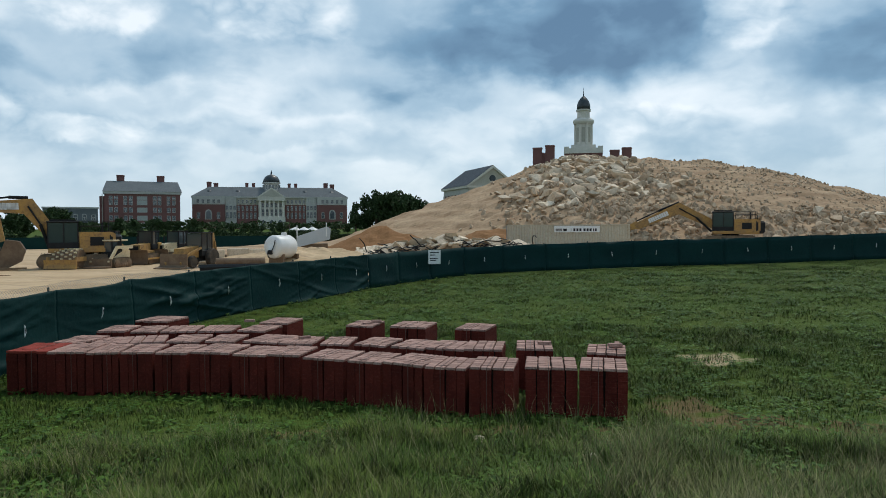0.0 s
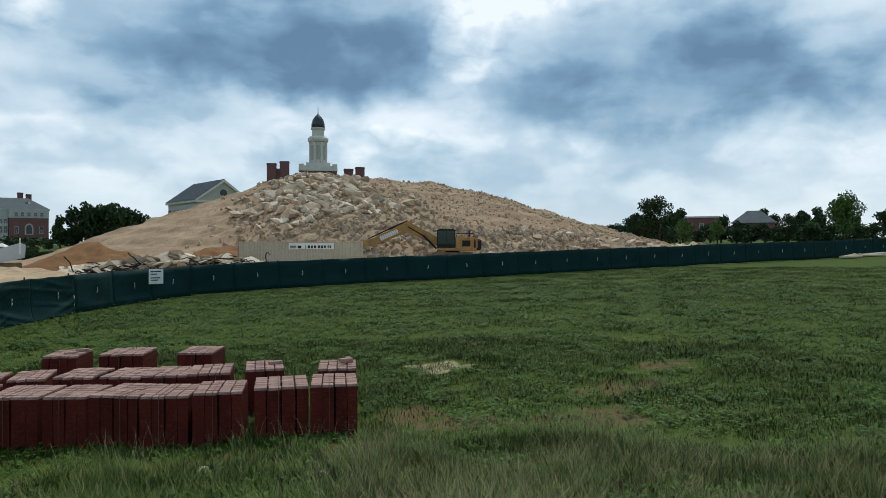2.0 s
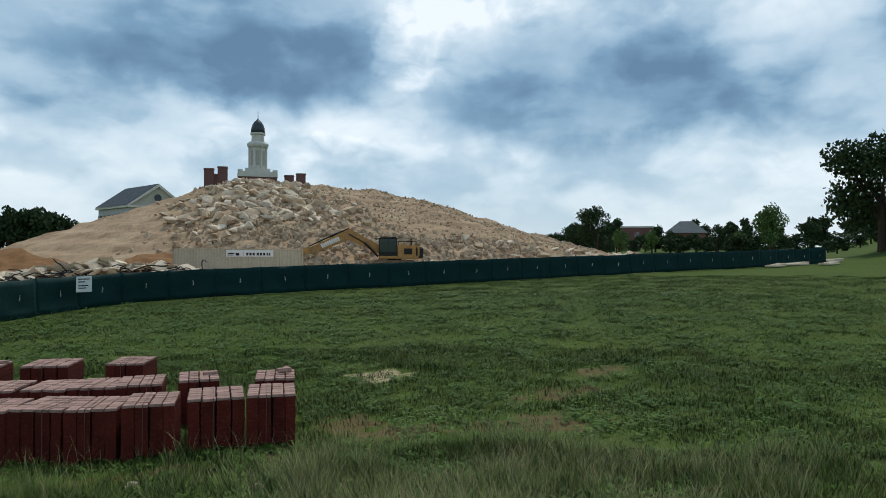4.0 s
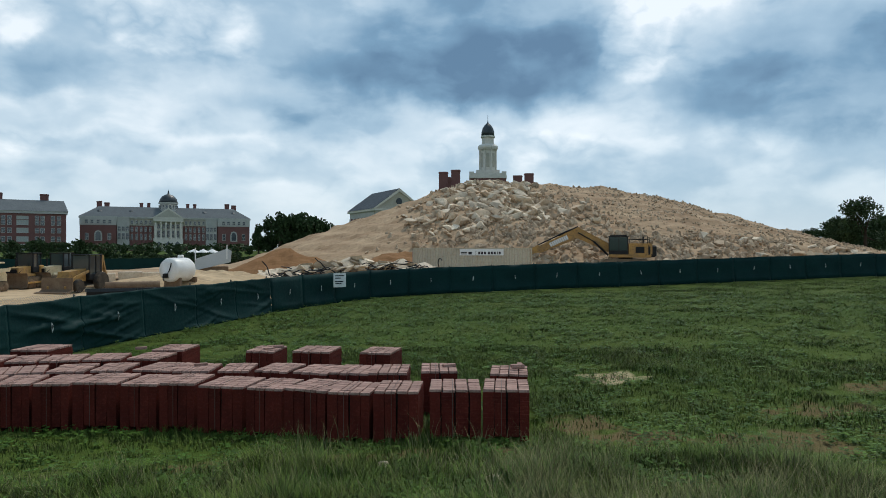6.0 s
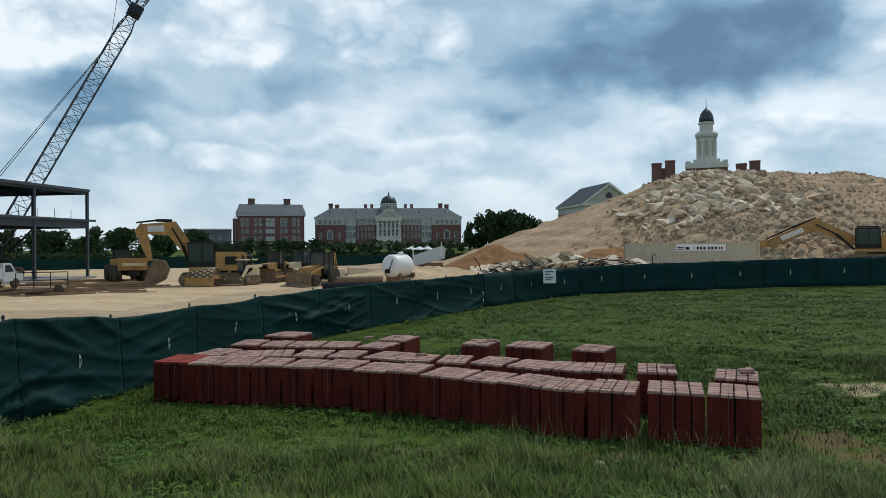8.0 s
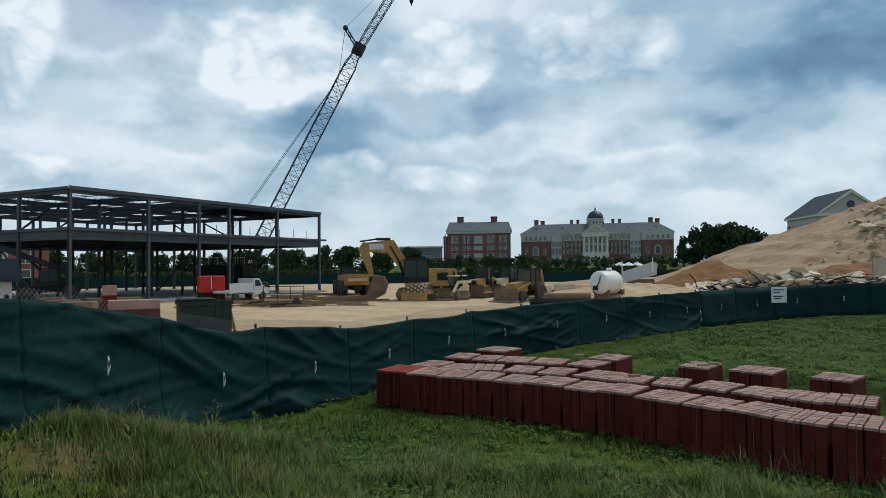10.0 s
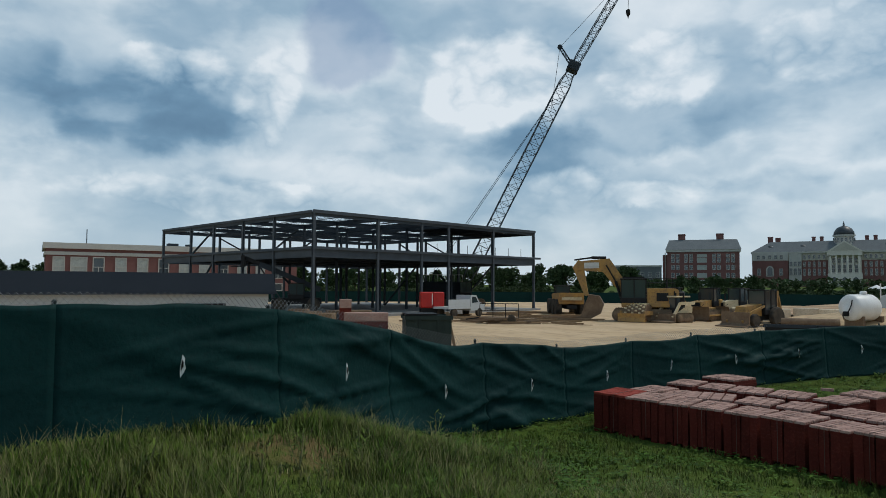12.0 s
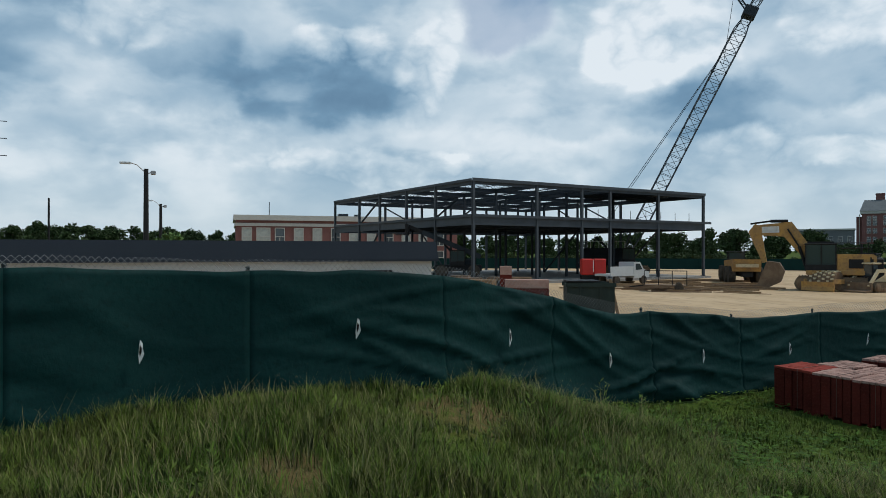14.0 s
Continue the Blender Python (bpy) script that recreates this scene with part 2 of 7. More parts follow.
M_ROCK = islands(material("broken_concrete", (0.60, 0.46, 0.32), 0.9, second=(0.48, 0.35, 0.23), scale=0.9, fine=(0.30, 0.24, 0.17), fine_scale=6, bump=1.5, bump_scale=5, vary=0.2), 0.25)
M_PALE = islands(material("pale_concrete", (0.68, 0.57, 0.43), 0.9, second=(0.50, 0.40, 0.29), scale=0.9, fine=(0.33, 0.28, 0.21), fine_scale=6, bump=1.2, bump_scale=5, vary=0.2), 0.2)
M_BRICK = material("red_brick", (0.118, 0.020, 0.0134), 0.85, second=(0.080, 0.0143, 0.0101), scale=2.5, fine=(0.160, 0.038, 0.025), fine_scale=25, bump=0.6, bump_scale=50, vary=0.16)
# paler than the brick sides: light from above is put into this colour
M_BRICK_TOP = material("sunlit_brick", (0.336, 0.202, 0.164), 0.9, second=(0.420, 0.286, 0.239), scale=3.0, fine=(0.185, 0.071, 0.050), fine_scale=18, bump=0.6, bump_scale=50, vary=0.22)
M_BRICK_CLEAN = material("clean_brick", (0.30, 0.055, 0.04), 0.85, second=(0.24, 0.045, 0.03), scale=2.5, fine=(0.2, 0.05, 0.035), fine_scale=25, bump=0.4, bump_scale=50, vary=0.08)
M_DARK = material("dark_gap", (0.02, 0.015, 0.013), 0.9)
M_STRAP = material("pale_strap", (0.13, 0.075, 0.055), 0.5)
M_SCREEN = material("green_screen", (0.0022, 0.023, 0.0225), 0.68, second=(0.0035, 0.031, 0.029), scale=0.7, fine=(0.002, 0.016, 0.016), fine_scale=14, bump=0.5, bump_scale=8, world_space=True)
M_POST = material("dark_post", (0.03, 0.045, 0.045), 0.6)
M_STEELPOST = material("galvanised", (0.32, 0.33, 0.34), 0.5, 0.6)
M_FLAP = material("white_flap", (0.75, 0.76, 0.74), 0.7)
M_PAPER = material("white_sign", (0.78, 0.79, 0.78), 0.5, second=(0.7, 0.71, 0.7))
M_INK = material("ink", (0.03, 0.03, 0.035), 0.6)
M_CONT = material("beige_container", (0.50, 0.45, 0.35), 0.6, second=(0.44, 0.39, 0.30), scale=0.6, fine=(0.36, 0.29, 0.2), fine_scale=5)
M_YELLOW = material("machine_yellow", (0.44, 0.25, 0.075), 0.65, second=(0.30, 0.185, 0.085), scale=1.4, fine=(0.15, 0.10, 0.06), fine_scale=5, vary=0.08)
M_CREAM = material("machine_cream", (0.62, 0.52, 0.33), 0.55, second=(0.5, 0.4, 0.24), scale=1.0, fine=(0.33, 0.25, 0.15), fine_scale=6)
M_BLACK = material("machine_black", (0.022, 0.023, 0.024), 0.6)
M_RUST = material("worn_steel", (0.16, 0.105, 0.07), 0.7, 0.2, second=(0.24, 0.17, 0.11), scale=2.0)
M_MUD = material("muddy_track", (0.11, 0.085, 0.06), 0.9, second=(0.2, 0.15, 0.1), scale=2)
M_TYRE = material("tyre", (0.035, 0.033, 0.03), 0.9, second=(0.10, 0.08, 0.06), scale=2)
M_GLASS = glass_material("cab_glass", (0.03, 0.045, 0.05))
M_PANE = glass_material("window_pane", (0.055, 0.07, 0.08), 0.15)
M_BLIND = material("pale_blind", (0.42, 0.45, 0.42), 0.5)
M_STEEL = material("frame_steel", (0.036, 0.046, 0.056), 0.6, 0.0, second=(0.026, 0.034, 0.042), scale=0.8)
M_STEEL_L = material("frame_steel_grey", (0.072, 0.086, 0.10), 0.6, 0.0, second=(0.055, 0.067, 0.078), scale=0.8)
M_DECK = material("deck_underside", (0.028, 0.034, 0.042), 0.6, 0.1)
M_TRIM = material("pale_trim", (0.47, 0.465, 0.43), 0.7, second=(0.41, 0.405, 0.375), scale=0.5)
M_STONE = material("cream_stone", (0.66, 0.63, 0.56), 0.7, second=(0.58, 0.55, 0.48), scale=0.5)
M_BUFF = material("buff_stucco", (0.46, 0.44, 0.37), 0.8, second=(0.40, 0.38, 0.32), scale=0.4)
M_FARBRICK = material("far_brick", (0.20, 0.098, 0.088), 0.9, second=(0.165, 0.082, 0.074), scale=0.3, fine=(0.16, 0.075, 0.065), fine_scale=3)
M_SLATE = material("slate_roof", (0.145, 0.16, 0.165), 0.75, second=(0.12, 0.135, 0.14), scale=0.3, fine=(0.09, 0.10, 0.105), fine_scale=2)
M_SLATE_DARK = material("dark_slate_roof", (0.062, 0.074, 0.086), 0.7, second=(0.05, 0.06, 0.07), scale=0.4, fine=(0.038, 0.045, 0.054), fine_scale=2)
M_DOME = material("dark_dome", (0.035, 0.043, 0.048), 0.45, second=(0.05, 0.06, 0.065), scale=0.5)
M_WHITE = material("white_siding", (0.50, 0.53, 0.54), 0.7, second=(0.44, 0.47, 0.48), scale=0.4)
M_ROOF = material("dark_membrane", (0.022, 0.030, 0.042), 0.75, second=(0.027, 0.036, 0.048), scale=0.3)
M_RED = material("red_paint", (0.55, 0.02, 0.015), 0.45, second=(0.42, 0.02, 0.015), scale=1.5)
M_TANK = material("white_tank", (0.78, 0.78, 0.76), 0.45, second=(0.68, 0.67, 0.63), scale=0.8)
M_WOOD = material("timber", (0.30, 0.20, 0.115), 0.85, second=(0.22, 0.14, 0.08), scale=2, stretch=(1, 1, 4))
M_DARKGREEN = material("dark_green_bin", (0.03, 0.045, 0.04), 0.6)
M_BARK = material("bark", (0.07, 0.05, 0.035), 0.95, bump=1, bump_scale=20)
M_LEAF = islands(material("leaf", (0.032, 0.056, 0.022), 0.7, second=(0.045, 0.072, 0.027), scale=0.4), 0.4)
M_LEAF_LIGHT = islands(material("leaf_light", (0.085, 0.15, 0.045), 0.65, second=(0.11, 0.17, 0.05), scale=0.5), 0.4)
M_ASPHALT = material("pale_paving", (0.3, 0.3, 0.29), 0.9)


# ---- building blocks ----


class Geo:
    """Corners and faces of one mesh."""

    def __init__(self):
        self.v, self.f = [], []

    def add(self, verts, faces):
        k = len(self.v)
        self.v += [tuple(p) for p in verts]
        self.f += [tuple(i + k for i in f) for f in faces]
        return self

    def box(self, x0, x1, y0, y1, z0, z1, m=None, bevel=0.0):
        if bevel:
            b = bevel
            rings = []
            for z, s in ((z0, b), (z0 + b, 0), (z1 - b, 0), (z1, b)):
                rings.append([(x0 + s, y0 + b, z), (x0 + b, y0 + s, z), (x1 - b, y0 + s, z), (x1 - s, y0 + b, z), (x1 - s, y1 - b, z), (x1 - b, y1 - s, z), (x0 + b, y1 - s, z), (x0 + s, y1 - b, z)])
            return self.loft(rings, m)
        vs = [(x, y, z) for z in (z0, z1) for x, y in ((x0, y0), (x1, y0), (x1, y1), (x0, y1))]
        if m is not None:
            vs = [m @ Vector(p) for p in vs]
        return self.add(vs, [(3, 2, 1, 0), (4, 5, 6, 7), (0, 1, 5, 4), (1, 2, 6, 5), (2, 3, 7, 6), (3, 0, 4, 7)])

    def loft(self, rings, m=None, caps=True):
        n = len(rings[0])
        vs = [Vector(p) for r in rings for p in r]
        if m is not None:
            vs = [m @ p for p in vs]
        fs = [(k * n + i, k * n + (i + 1) % n, (k + 1) * n + (i + 1) % n, (k + 1) * n + i) for k in range(len(rings) - 1) for i in range(n)]
        if caps:
            fs += [tuple(range(n - 1, -1, -1)), tuple((len(rings) - 1) * n + i for i in range(n))]
        return self.add(vs, fs)

    def tube(self, a, b, r0, r1=None, n=8):
        a, b = Vector(a), Vector(b)
        r1 = r0 if r1 is None else r1
        q = (b - a).to_track_quat("Z", "Y")
        rings = [[p + q @ Vector((r * math.cos(2 * math.pi * i / n), r * math.sin(2 * math.pi * i / n), 0)) for i in range(n)] for p, r in ((a, r0), (b, r1))]
        return self.loft(rings)

    def lathe(self, profile, n=16, m=None):
        rings = [[(r * math.cos(2 * math.pi * i / n), r * math.sin(2 * math.pi * i / n), z) for i in range(n)] for r, z in profile]
        return self.loft(rings, m)

    def beam(self, a, b, w, h):
        """A bar of width w and height h from a to b."""
        a, b = Vector(a), Vector(b)
        q = (b - a).to_track_quat("Z", "Y")
        return self.loft([[p + q @ Vector((sx * h / 2, sy * w / 2, 0)) for sx, sy in ((-1, -1), (1, -1), (1, 1), (-1, 1))] for p in (a, b)])

    def prism(self, outline, y0, y1, m=None):
        """An outline in x and z, drawn out along y."""
        return self.loft([[(x, y0, z) for x, z in outline], [(x, y1, z) for x, z in outline]], m)

    def mesh(self, name, mat, smooth=False):
        me = bpy.data.meshes.new(name)
        me.from_pydata(self.v, [], self.f)
        me.validate()
        b = bmesh.new()
        b.from_mesh(me)
        bmesh.ops.recalc_face_normals(b, faces=b.faces)
        b.to_mesh(me)
        b.free()
        me.materials.append(mat)
        if smooth:
            me.shade_smooth()
        return me


def thing(name, label, category, m=None, group="", kind=""):
    ob = new(name)
    ob.empty_display_size = 0.2
    if m is not None:
        ob.matrix_world = m
    return tagged(ob, label, category, group, kind)


def part(name, geo, mat, parent, label="", smooth=False, kind="", m=None):
    me = geo if isinstance(geo, bpy.types.Mesh) else geo.mesh(name, mat, smooth)
    ob = new(name, me)
    ob.parent = parent
    if m is not None:
        ob.matrix_basis = m
    return tagged(ob, label, kind=kind)


def structure(name, geo, mat, label, category, smooth=False, kind="structure"):
    return tagged(new(name, geo.mesh(name, mat, smooth)), label, category, kind=kind)


def rock_mesh(seed, mat, flat=0.75):
    """A broken block with uneven flat faces."""
    rnd = random.Random(seed)
    b = bmesh.new()
    pts = [Vector((rnd.gauss(0, 1), rnd.gauss(0, 1), rnd.gauss(0, 1))).normalized() for _ in range(14)]
    for p in pts:
        b.verts.new((p.x * rnd.uniform(0.8, 1.1), p.y * rnd.uniform(0.6, 0.95), p.z * flat * rnd.uniform(0.7, 1.0)))
    out = bmesh.ops.convex_hull(b, input=b.verts)
    bmesh.ops.delete(b, geom=[g for g in out["geom_interior"] if isinstance(g, bmesh.types.BMVert)], context="VERTS")
    me = bpy.data.meshes.new("rock")
    b.to_mesh(me)
    b.free()
    me.materials.append(mat)
    return me


# ---- ground ----


def step(a, b, x):
    k = min(1, max(0, (x - a) / (b - a)))
    return k * k * (3 - 2 * k)


def fence_dip(x, y):
    """The bank falls away towards the near end of the fence."""
    return 0.38 * math.exp(-(((y + 0.6) / 3.0) ** 2)) * step(-5.0, -8.5, x) * step(-16, -12, x)


def ground_z(x, y):
    z = 0.35 + 0.027 * min(max(x, -5), 110) * step(5, 30, y)
    z -= 0.48 * math.exp(-(((y - 14) / 9) ** 2)) * math.exp(-(((x + 2) / 16) ** 2))
    z += 1.0 * step(11.5, 4.5, y) * step(-4.0, -9.0, x)
    z += 1.25 * math.exp(-((x * x + y * y) / 34.0))
    z -= fence_dip(x, y)
    z += 9.0 * step(0, 55, x - 1.55 * y) * step(62, 125, math.hypot(x, y))
    far = math.hypot(x, y)
    z += 3.0 * step(150, 330, far)
    if far < 90:
        z += 0.05 * noise.noise(Vector((x * 0.35, y * 0.35, 0))) + 0.03 * noise.noise(Vector((x * 1.1, y * 1.1, 4)))
    return z


FENCE = [(-10.8, -24.85), (-10.4, -12), (-10.2, -5), (-10.2, -0.4), (-10.3, 1.5), (-9.9, 3.5), (-9.7, 5.3), (-10.2, 7.2), (-10.6, 9.5), (-10.7, 12.5), (-10.5, 15.5),
         (-10.1, 19), (-9.1, 22.8), (-7.8, 26.2), (-6.5, 29), (-4.8, 33), (-2.6, 37.5), (0, 41), (4, 43.8), (11.6, 45.3), (20, 45.3), (36, 46.5), (58, 47), (74, 48)]


def fence_points(gap):
    """The fence's line, rounded at its bends, at even steps."""
    pts = [Vector((*p, 0)) for p in FENCE]
    fine = []
    for i in range(len(pts) - 1):
        p0, p1, p2, p3 = pts[max(i - 1, 0)], pts[i], pts[i + 1], pts[min(i + 2, len(pts) - 1)]
        n = max(4, int((p2 - p1).length / 0.25))
        for k in range(n):
            t = k / n
            fine.append(0.5 * ((2 * p1) + (p2 - p0) * t + (2 * p0 - 5 * p1 + 4 * p2 - p3) * t * t + (3 * p1 - p0 - 3 * p2 + p3) * t ** 3))
    fine.append(pts[-1])
    out, left = [fine[0]], gap
    for a, b in zip(fine, fine[1:]):
        d = (b - a).length
        while d >= left:
            a = a + (b - a) * (left / d)
            d = (b - a).length
            out.append(a.copy())
            left = gap
        left -= d
    return out


def fence_high(p):
    """The screen's height, a little more where the ground dips by the brick rows."""
    return 1.80 + (0.28 * math.exp(-(((p.y - 10.4) / 3.4) ** 2)) if p.x < -8 else 0.0) + fence_dip(p.x, p.y)


def beyond_fence(x, y):
    """True on the yard's side."""
    if x >= FENCE[-1][0]:
        return False
    if y > 26 and x > -7.8:
        for (x0, y0), (x1, y1) in zip(FENCE[13:], FENCE[14:]):
            if x0 <= x <= x1:
                return y > y0 + (y1 - y0) * (x - x0) / (x1 - x0)
    for (x0, y0), (x1, y1) in zip(FENCE[:13], FENCE[1:14]):
        if y0 <= y <= y1:
            return x < x0 + (x1 - x0) * (y - y0) / (y1 - y0)
    return y > 26


def build_ground():
    g = Geo()
    radii = [0.0]
    r = 0.6
    while r < 3200:
        radii.append(r)
        r *= 1.045
        r += 0.12
    n = 200
    for r in radii:
        for i in range(n):
            a = 2 * math.pi * i / n
            x, y = r * math.cos(a), r * math.sin(a)
            g.v.append((x, y, ground_z(x, y)))
    for k in range(len(radii) - 1):
        for i in range(n):
            j = (i + 1) % n
            g.f.append((k * n + i, k * n + j, (k + 1) * n + j, (k + 1) * n + i))
    structure("ground", g, M_GRASS, "uneven green meadow with bare sandy and trodden patches", "ground", True)


def build_yard():
    g = Geo()
    index = {}
    def corner(i, j):
        if (i, j) not in index:
            x, y = i * 1.0, j * 1.0
            index[(i, j)] = len(g.v)
            g.v.append((x, y, ground_z(x, y) + 0.06 + 0.05 * noise.noise(Vector((x * 0.3, y * 0.5, 7)))))
        return index[(i, j)]
    for i in range(-125, 72):
        for j in range(-26, 118):
            if all(beyond_fence(i + a, j + b) for a, b in ((-0.3, -0.3), (1.3, -0.3), (1.3, 1.3), (-0.3, 1.3))):
                g.f.append((corner(i, j), corner(i + 1, j), corner(i + 1, j + 1), corner(i, j + 1)))
    structure("yard_ground", g, M_DIRT, "pale orange graded dirt of the building yard", "ground", True)


build_ground()
build_yard()

# ---- screened fence ----


def build_fence():
    fence = thing("fence", "chain-link fence hung with wrinkled dark green privacy screen", "fence", kind="")
    gap = 3.05
    posts = fence_points(gap)
    high = 1.80
    post_mesh = Geo().tube((0, 0, -0.1), (0, 0, high + 0.02), 0.03, n=6).lathe([(0.034, high + 0.02), (0.036, high + 0.04), (0.01, high + 0.06)], 6).mesh("post", M_POST)
    rnd = random.Random(5)
    for i, p in enumerate(posts):
        t = (posts[min(i + 1, len(posts) - 1)] - posts[max(i - 1, 0)]).normalized()
        side = Vector((t.y, -t.x, 0))
        q = p - side * (0.13 if side.dot(Vector((3, 15, 0)) - p) > 0 else -0.13)
        part("post", post_mesh, None, fence, m=pose(q.x, q.y, ground_z(q.x, q.y)) @ Matrix.Diagonal((1, 1, fence_high(q) / high, 1)))
    fine = fence_points(gap / 36)
    for i in range(len(posts) - 1):
        near = posts[i].length < 34
        nu, nv = (36, 26) if near else (12, 6)
        line = fine[i * 36:(i + 1) * 36 + 1]
        if len(line) < 37:
            break
        line = line[::36 // nu]
        sag = rnd.uniform(0.0, 0.025) + (0.08 if near and rnd.random() < 0.2 else 0)
        g = Geo()
        for a, p in enumerate(line):
            at = i * 36 + a * (36 // nu)
            t = (fine[min(at + 6, len(fine) - 1)] - fine[max(at - 6, 0)]).normalized()
            nrm = Vector((t.y, -t.x, 0))
            if nrm.dot(Vector((3, 15, 0)) - p) < 0:
                nrm = -nrm
            u = a / nu
            z0 = ground_z(p.x, p.y)
            top = fence_high(p) - sag * 4 * u * (1 - u) + 0.02 * noise.noise(Vector((p.x, p.y, 3)) * 1.5)
            for b in range(nv + 1):
                w = b / nv
                s = i * gap + u * gap
                free = (0.75 + 0.25 * math.sin(math.pi * u)) * (1 - 0.5 * w ** 3)
                # slack cloth: broad bellies, and sharp folds that run slantwise down from the ties
                slack = 0.35 + 0.65 * max(0, min(1, 0.5 + 1.6 * noise.noise(Vector((s * 0.13, 0.3, 6)))))
                belly = noise.noise(Vector((s * 0.5, w * 1.2, 1.0))) * 0.10
                crease = 0.0
                for slant, size, seed in ((0.30, 2.2, 3.0), (0.16, 3.0, 8.0), (-0.22, 3.6, 13.0)):
                    n0 = noise.noise(Vector((s * 0.16 + seed, (w * 1.8 + slant * s) * size * 0.6, seed)))
                    crease += max(0, 1 - abs(n0) * 5.0) ** 2 * max(0, noise.noise(Vector((s * 0.33, w * 1.6, seed + 5))) + 0.30)
                q = p + nrm * (0.06 + free * (0.09 + belly + 0.20 * slack * crease)) + nrm * 0.12 * (1 - w) ** 4
                g.v.append((q.x, q.y, z0 + 0.03 + w * (top - 0.03)))
        for a in range(nu):
            for b in range(nv):
                k = a * (nv + 1) + b
                g.f.append((k, k + nv + 1, k + nv + 2, k + 1))
        screen = part("screen_panel", g, M_SCREEN, fence, smooth=True)
        sol = screen.modifiers.new("thickness", "SOLIDIFY")
        sol.thickness = 0.006
        # a half-moon vent cut in the cloth, its pale flap hanging out
        k = nu // 2
        p, t = line[k], (line[k + 1] - line[k - 1]).normalized()
        nrm = Vector((t.y, -t.x, 0))
        if nrm.dot(Vector((3, 15, 0)) - p) < 0:
            nrm = -nrm
        q = p + nrm * 0.30
        z = ground_z(p.x, p.y) + high * 0.56
        f = Geo()
        lean = rnd.uniform(-0.05, 0.06)
        full = rnd.uniform(0.7, 1.2)
        ring = [(0, 0.13), (0.03 * full, 0.08), (0.03 * full, 0.02), (0.05 * full, -0.06), (0.03 * full, -0.12), (0.0, -0.19), (-0.02, -0.08), (-0.012, 0.06)]
        rows = []
        for d in (0.0, 0.012):
            rows.append([q + t * (x + lean * y * 3) + nrm * (d + 0.05 * math.cos(y * 5)) + Vector((0, 0, z + y)) - Vector((0, 0, q.z)) for x, y in ring])
        f.loft(rows)
        part("vent_flap", f, M_FLAP, screen, "white torn vent flap")
        slit = [(-0.002, 0.06), (0.016 * full, 0.03), (0.018 * full, -0.03), (0.0, -0.09), (-0.01, -0.02)]
        hole = [[q + t * (x + lean * y * 3) + nrm * (d + 0.05 * math.cos(y * 5)) + Vector((0, 0, z + y)) - Vector((0, 0, q.z)) for x, y in slit] for d in (0.013, 0.017)]
        part("vent_hole", Geo().loft(hole), M_DARK, screen, "dark slit in the cloth")
    # bare wire above the cloth where the fence is close
    wires = Geo()
    near = [p for p in fence_points(0.09) if p.length < 26 and -6 < p.y < 24]
    for a in range(len(near) - 3):
        for d in (3, -3):
            if 0 <= a + d < len(near):
                p, q = near[a], near[a + d]
                zp, zq = ground_z(p.x, p.y) + fence_high(p) - 0.12, ground_z(q.x, q.y) + fence_high(q) + 0.16
                wires.tube((p.x, p.y, zp), (q.x, q.y, zq), 0.0035, n=3)
    part("chain_link", wires, M_STEELPOST, fence, "bare chain-link wire above the screen", kind="stuff")
    return fence


build_fence()
sign = thing("notice_sign", "white notice board tied to the green fence screen", "sign", pose(-0.5, 39.3, ground_z(-0.7, 41) + 0.98, 0, 0, 30))
part("board", Geo().box(-0.41, 0.41, -0.012, 0.012, 0, 0.80, bevel=0.006), M_PAPER, sign)
for z, a, b in ((0.64, -0.32, 0.28), (0.50, -0.30, 0.05), (0.30, -0.32, 0.22), (0.18, -0.3, 0.1)):
    part("text_bar", Geo().box(a, b, -0.02, -0.0125, z, z + 0.055), M_INK, sign)

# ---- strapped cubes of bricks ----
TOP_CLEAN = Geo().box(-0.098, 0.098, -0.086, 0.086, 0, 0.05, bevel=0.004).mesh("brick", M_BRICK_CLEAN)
# top layer wears the paler brick, lit from above by its colour
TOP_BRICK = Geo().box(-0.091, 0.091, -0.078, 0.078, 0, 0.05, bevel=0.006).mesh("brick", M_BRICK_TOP)


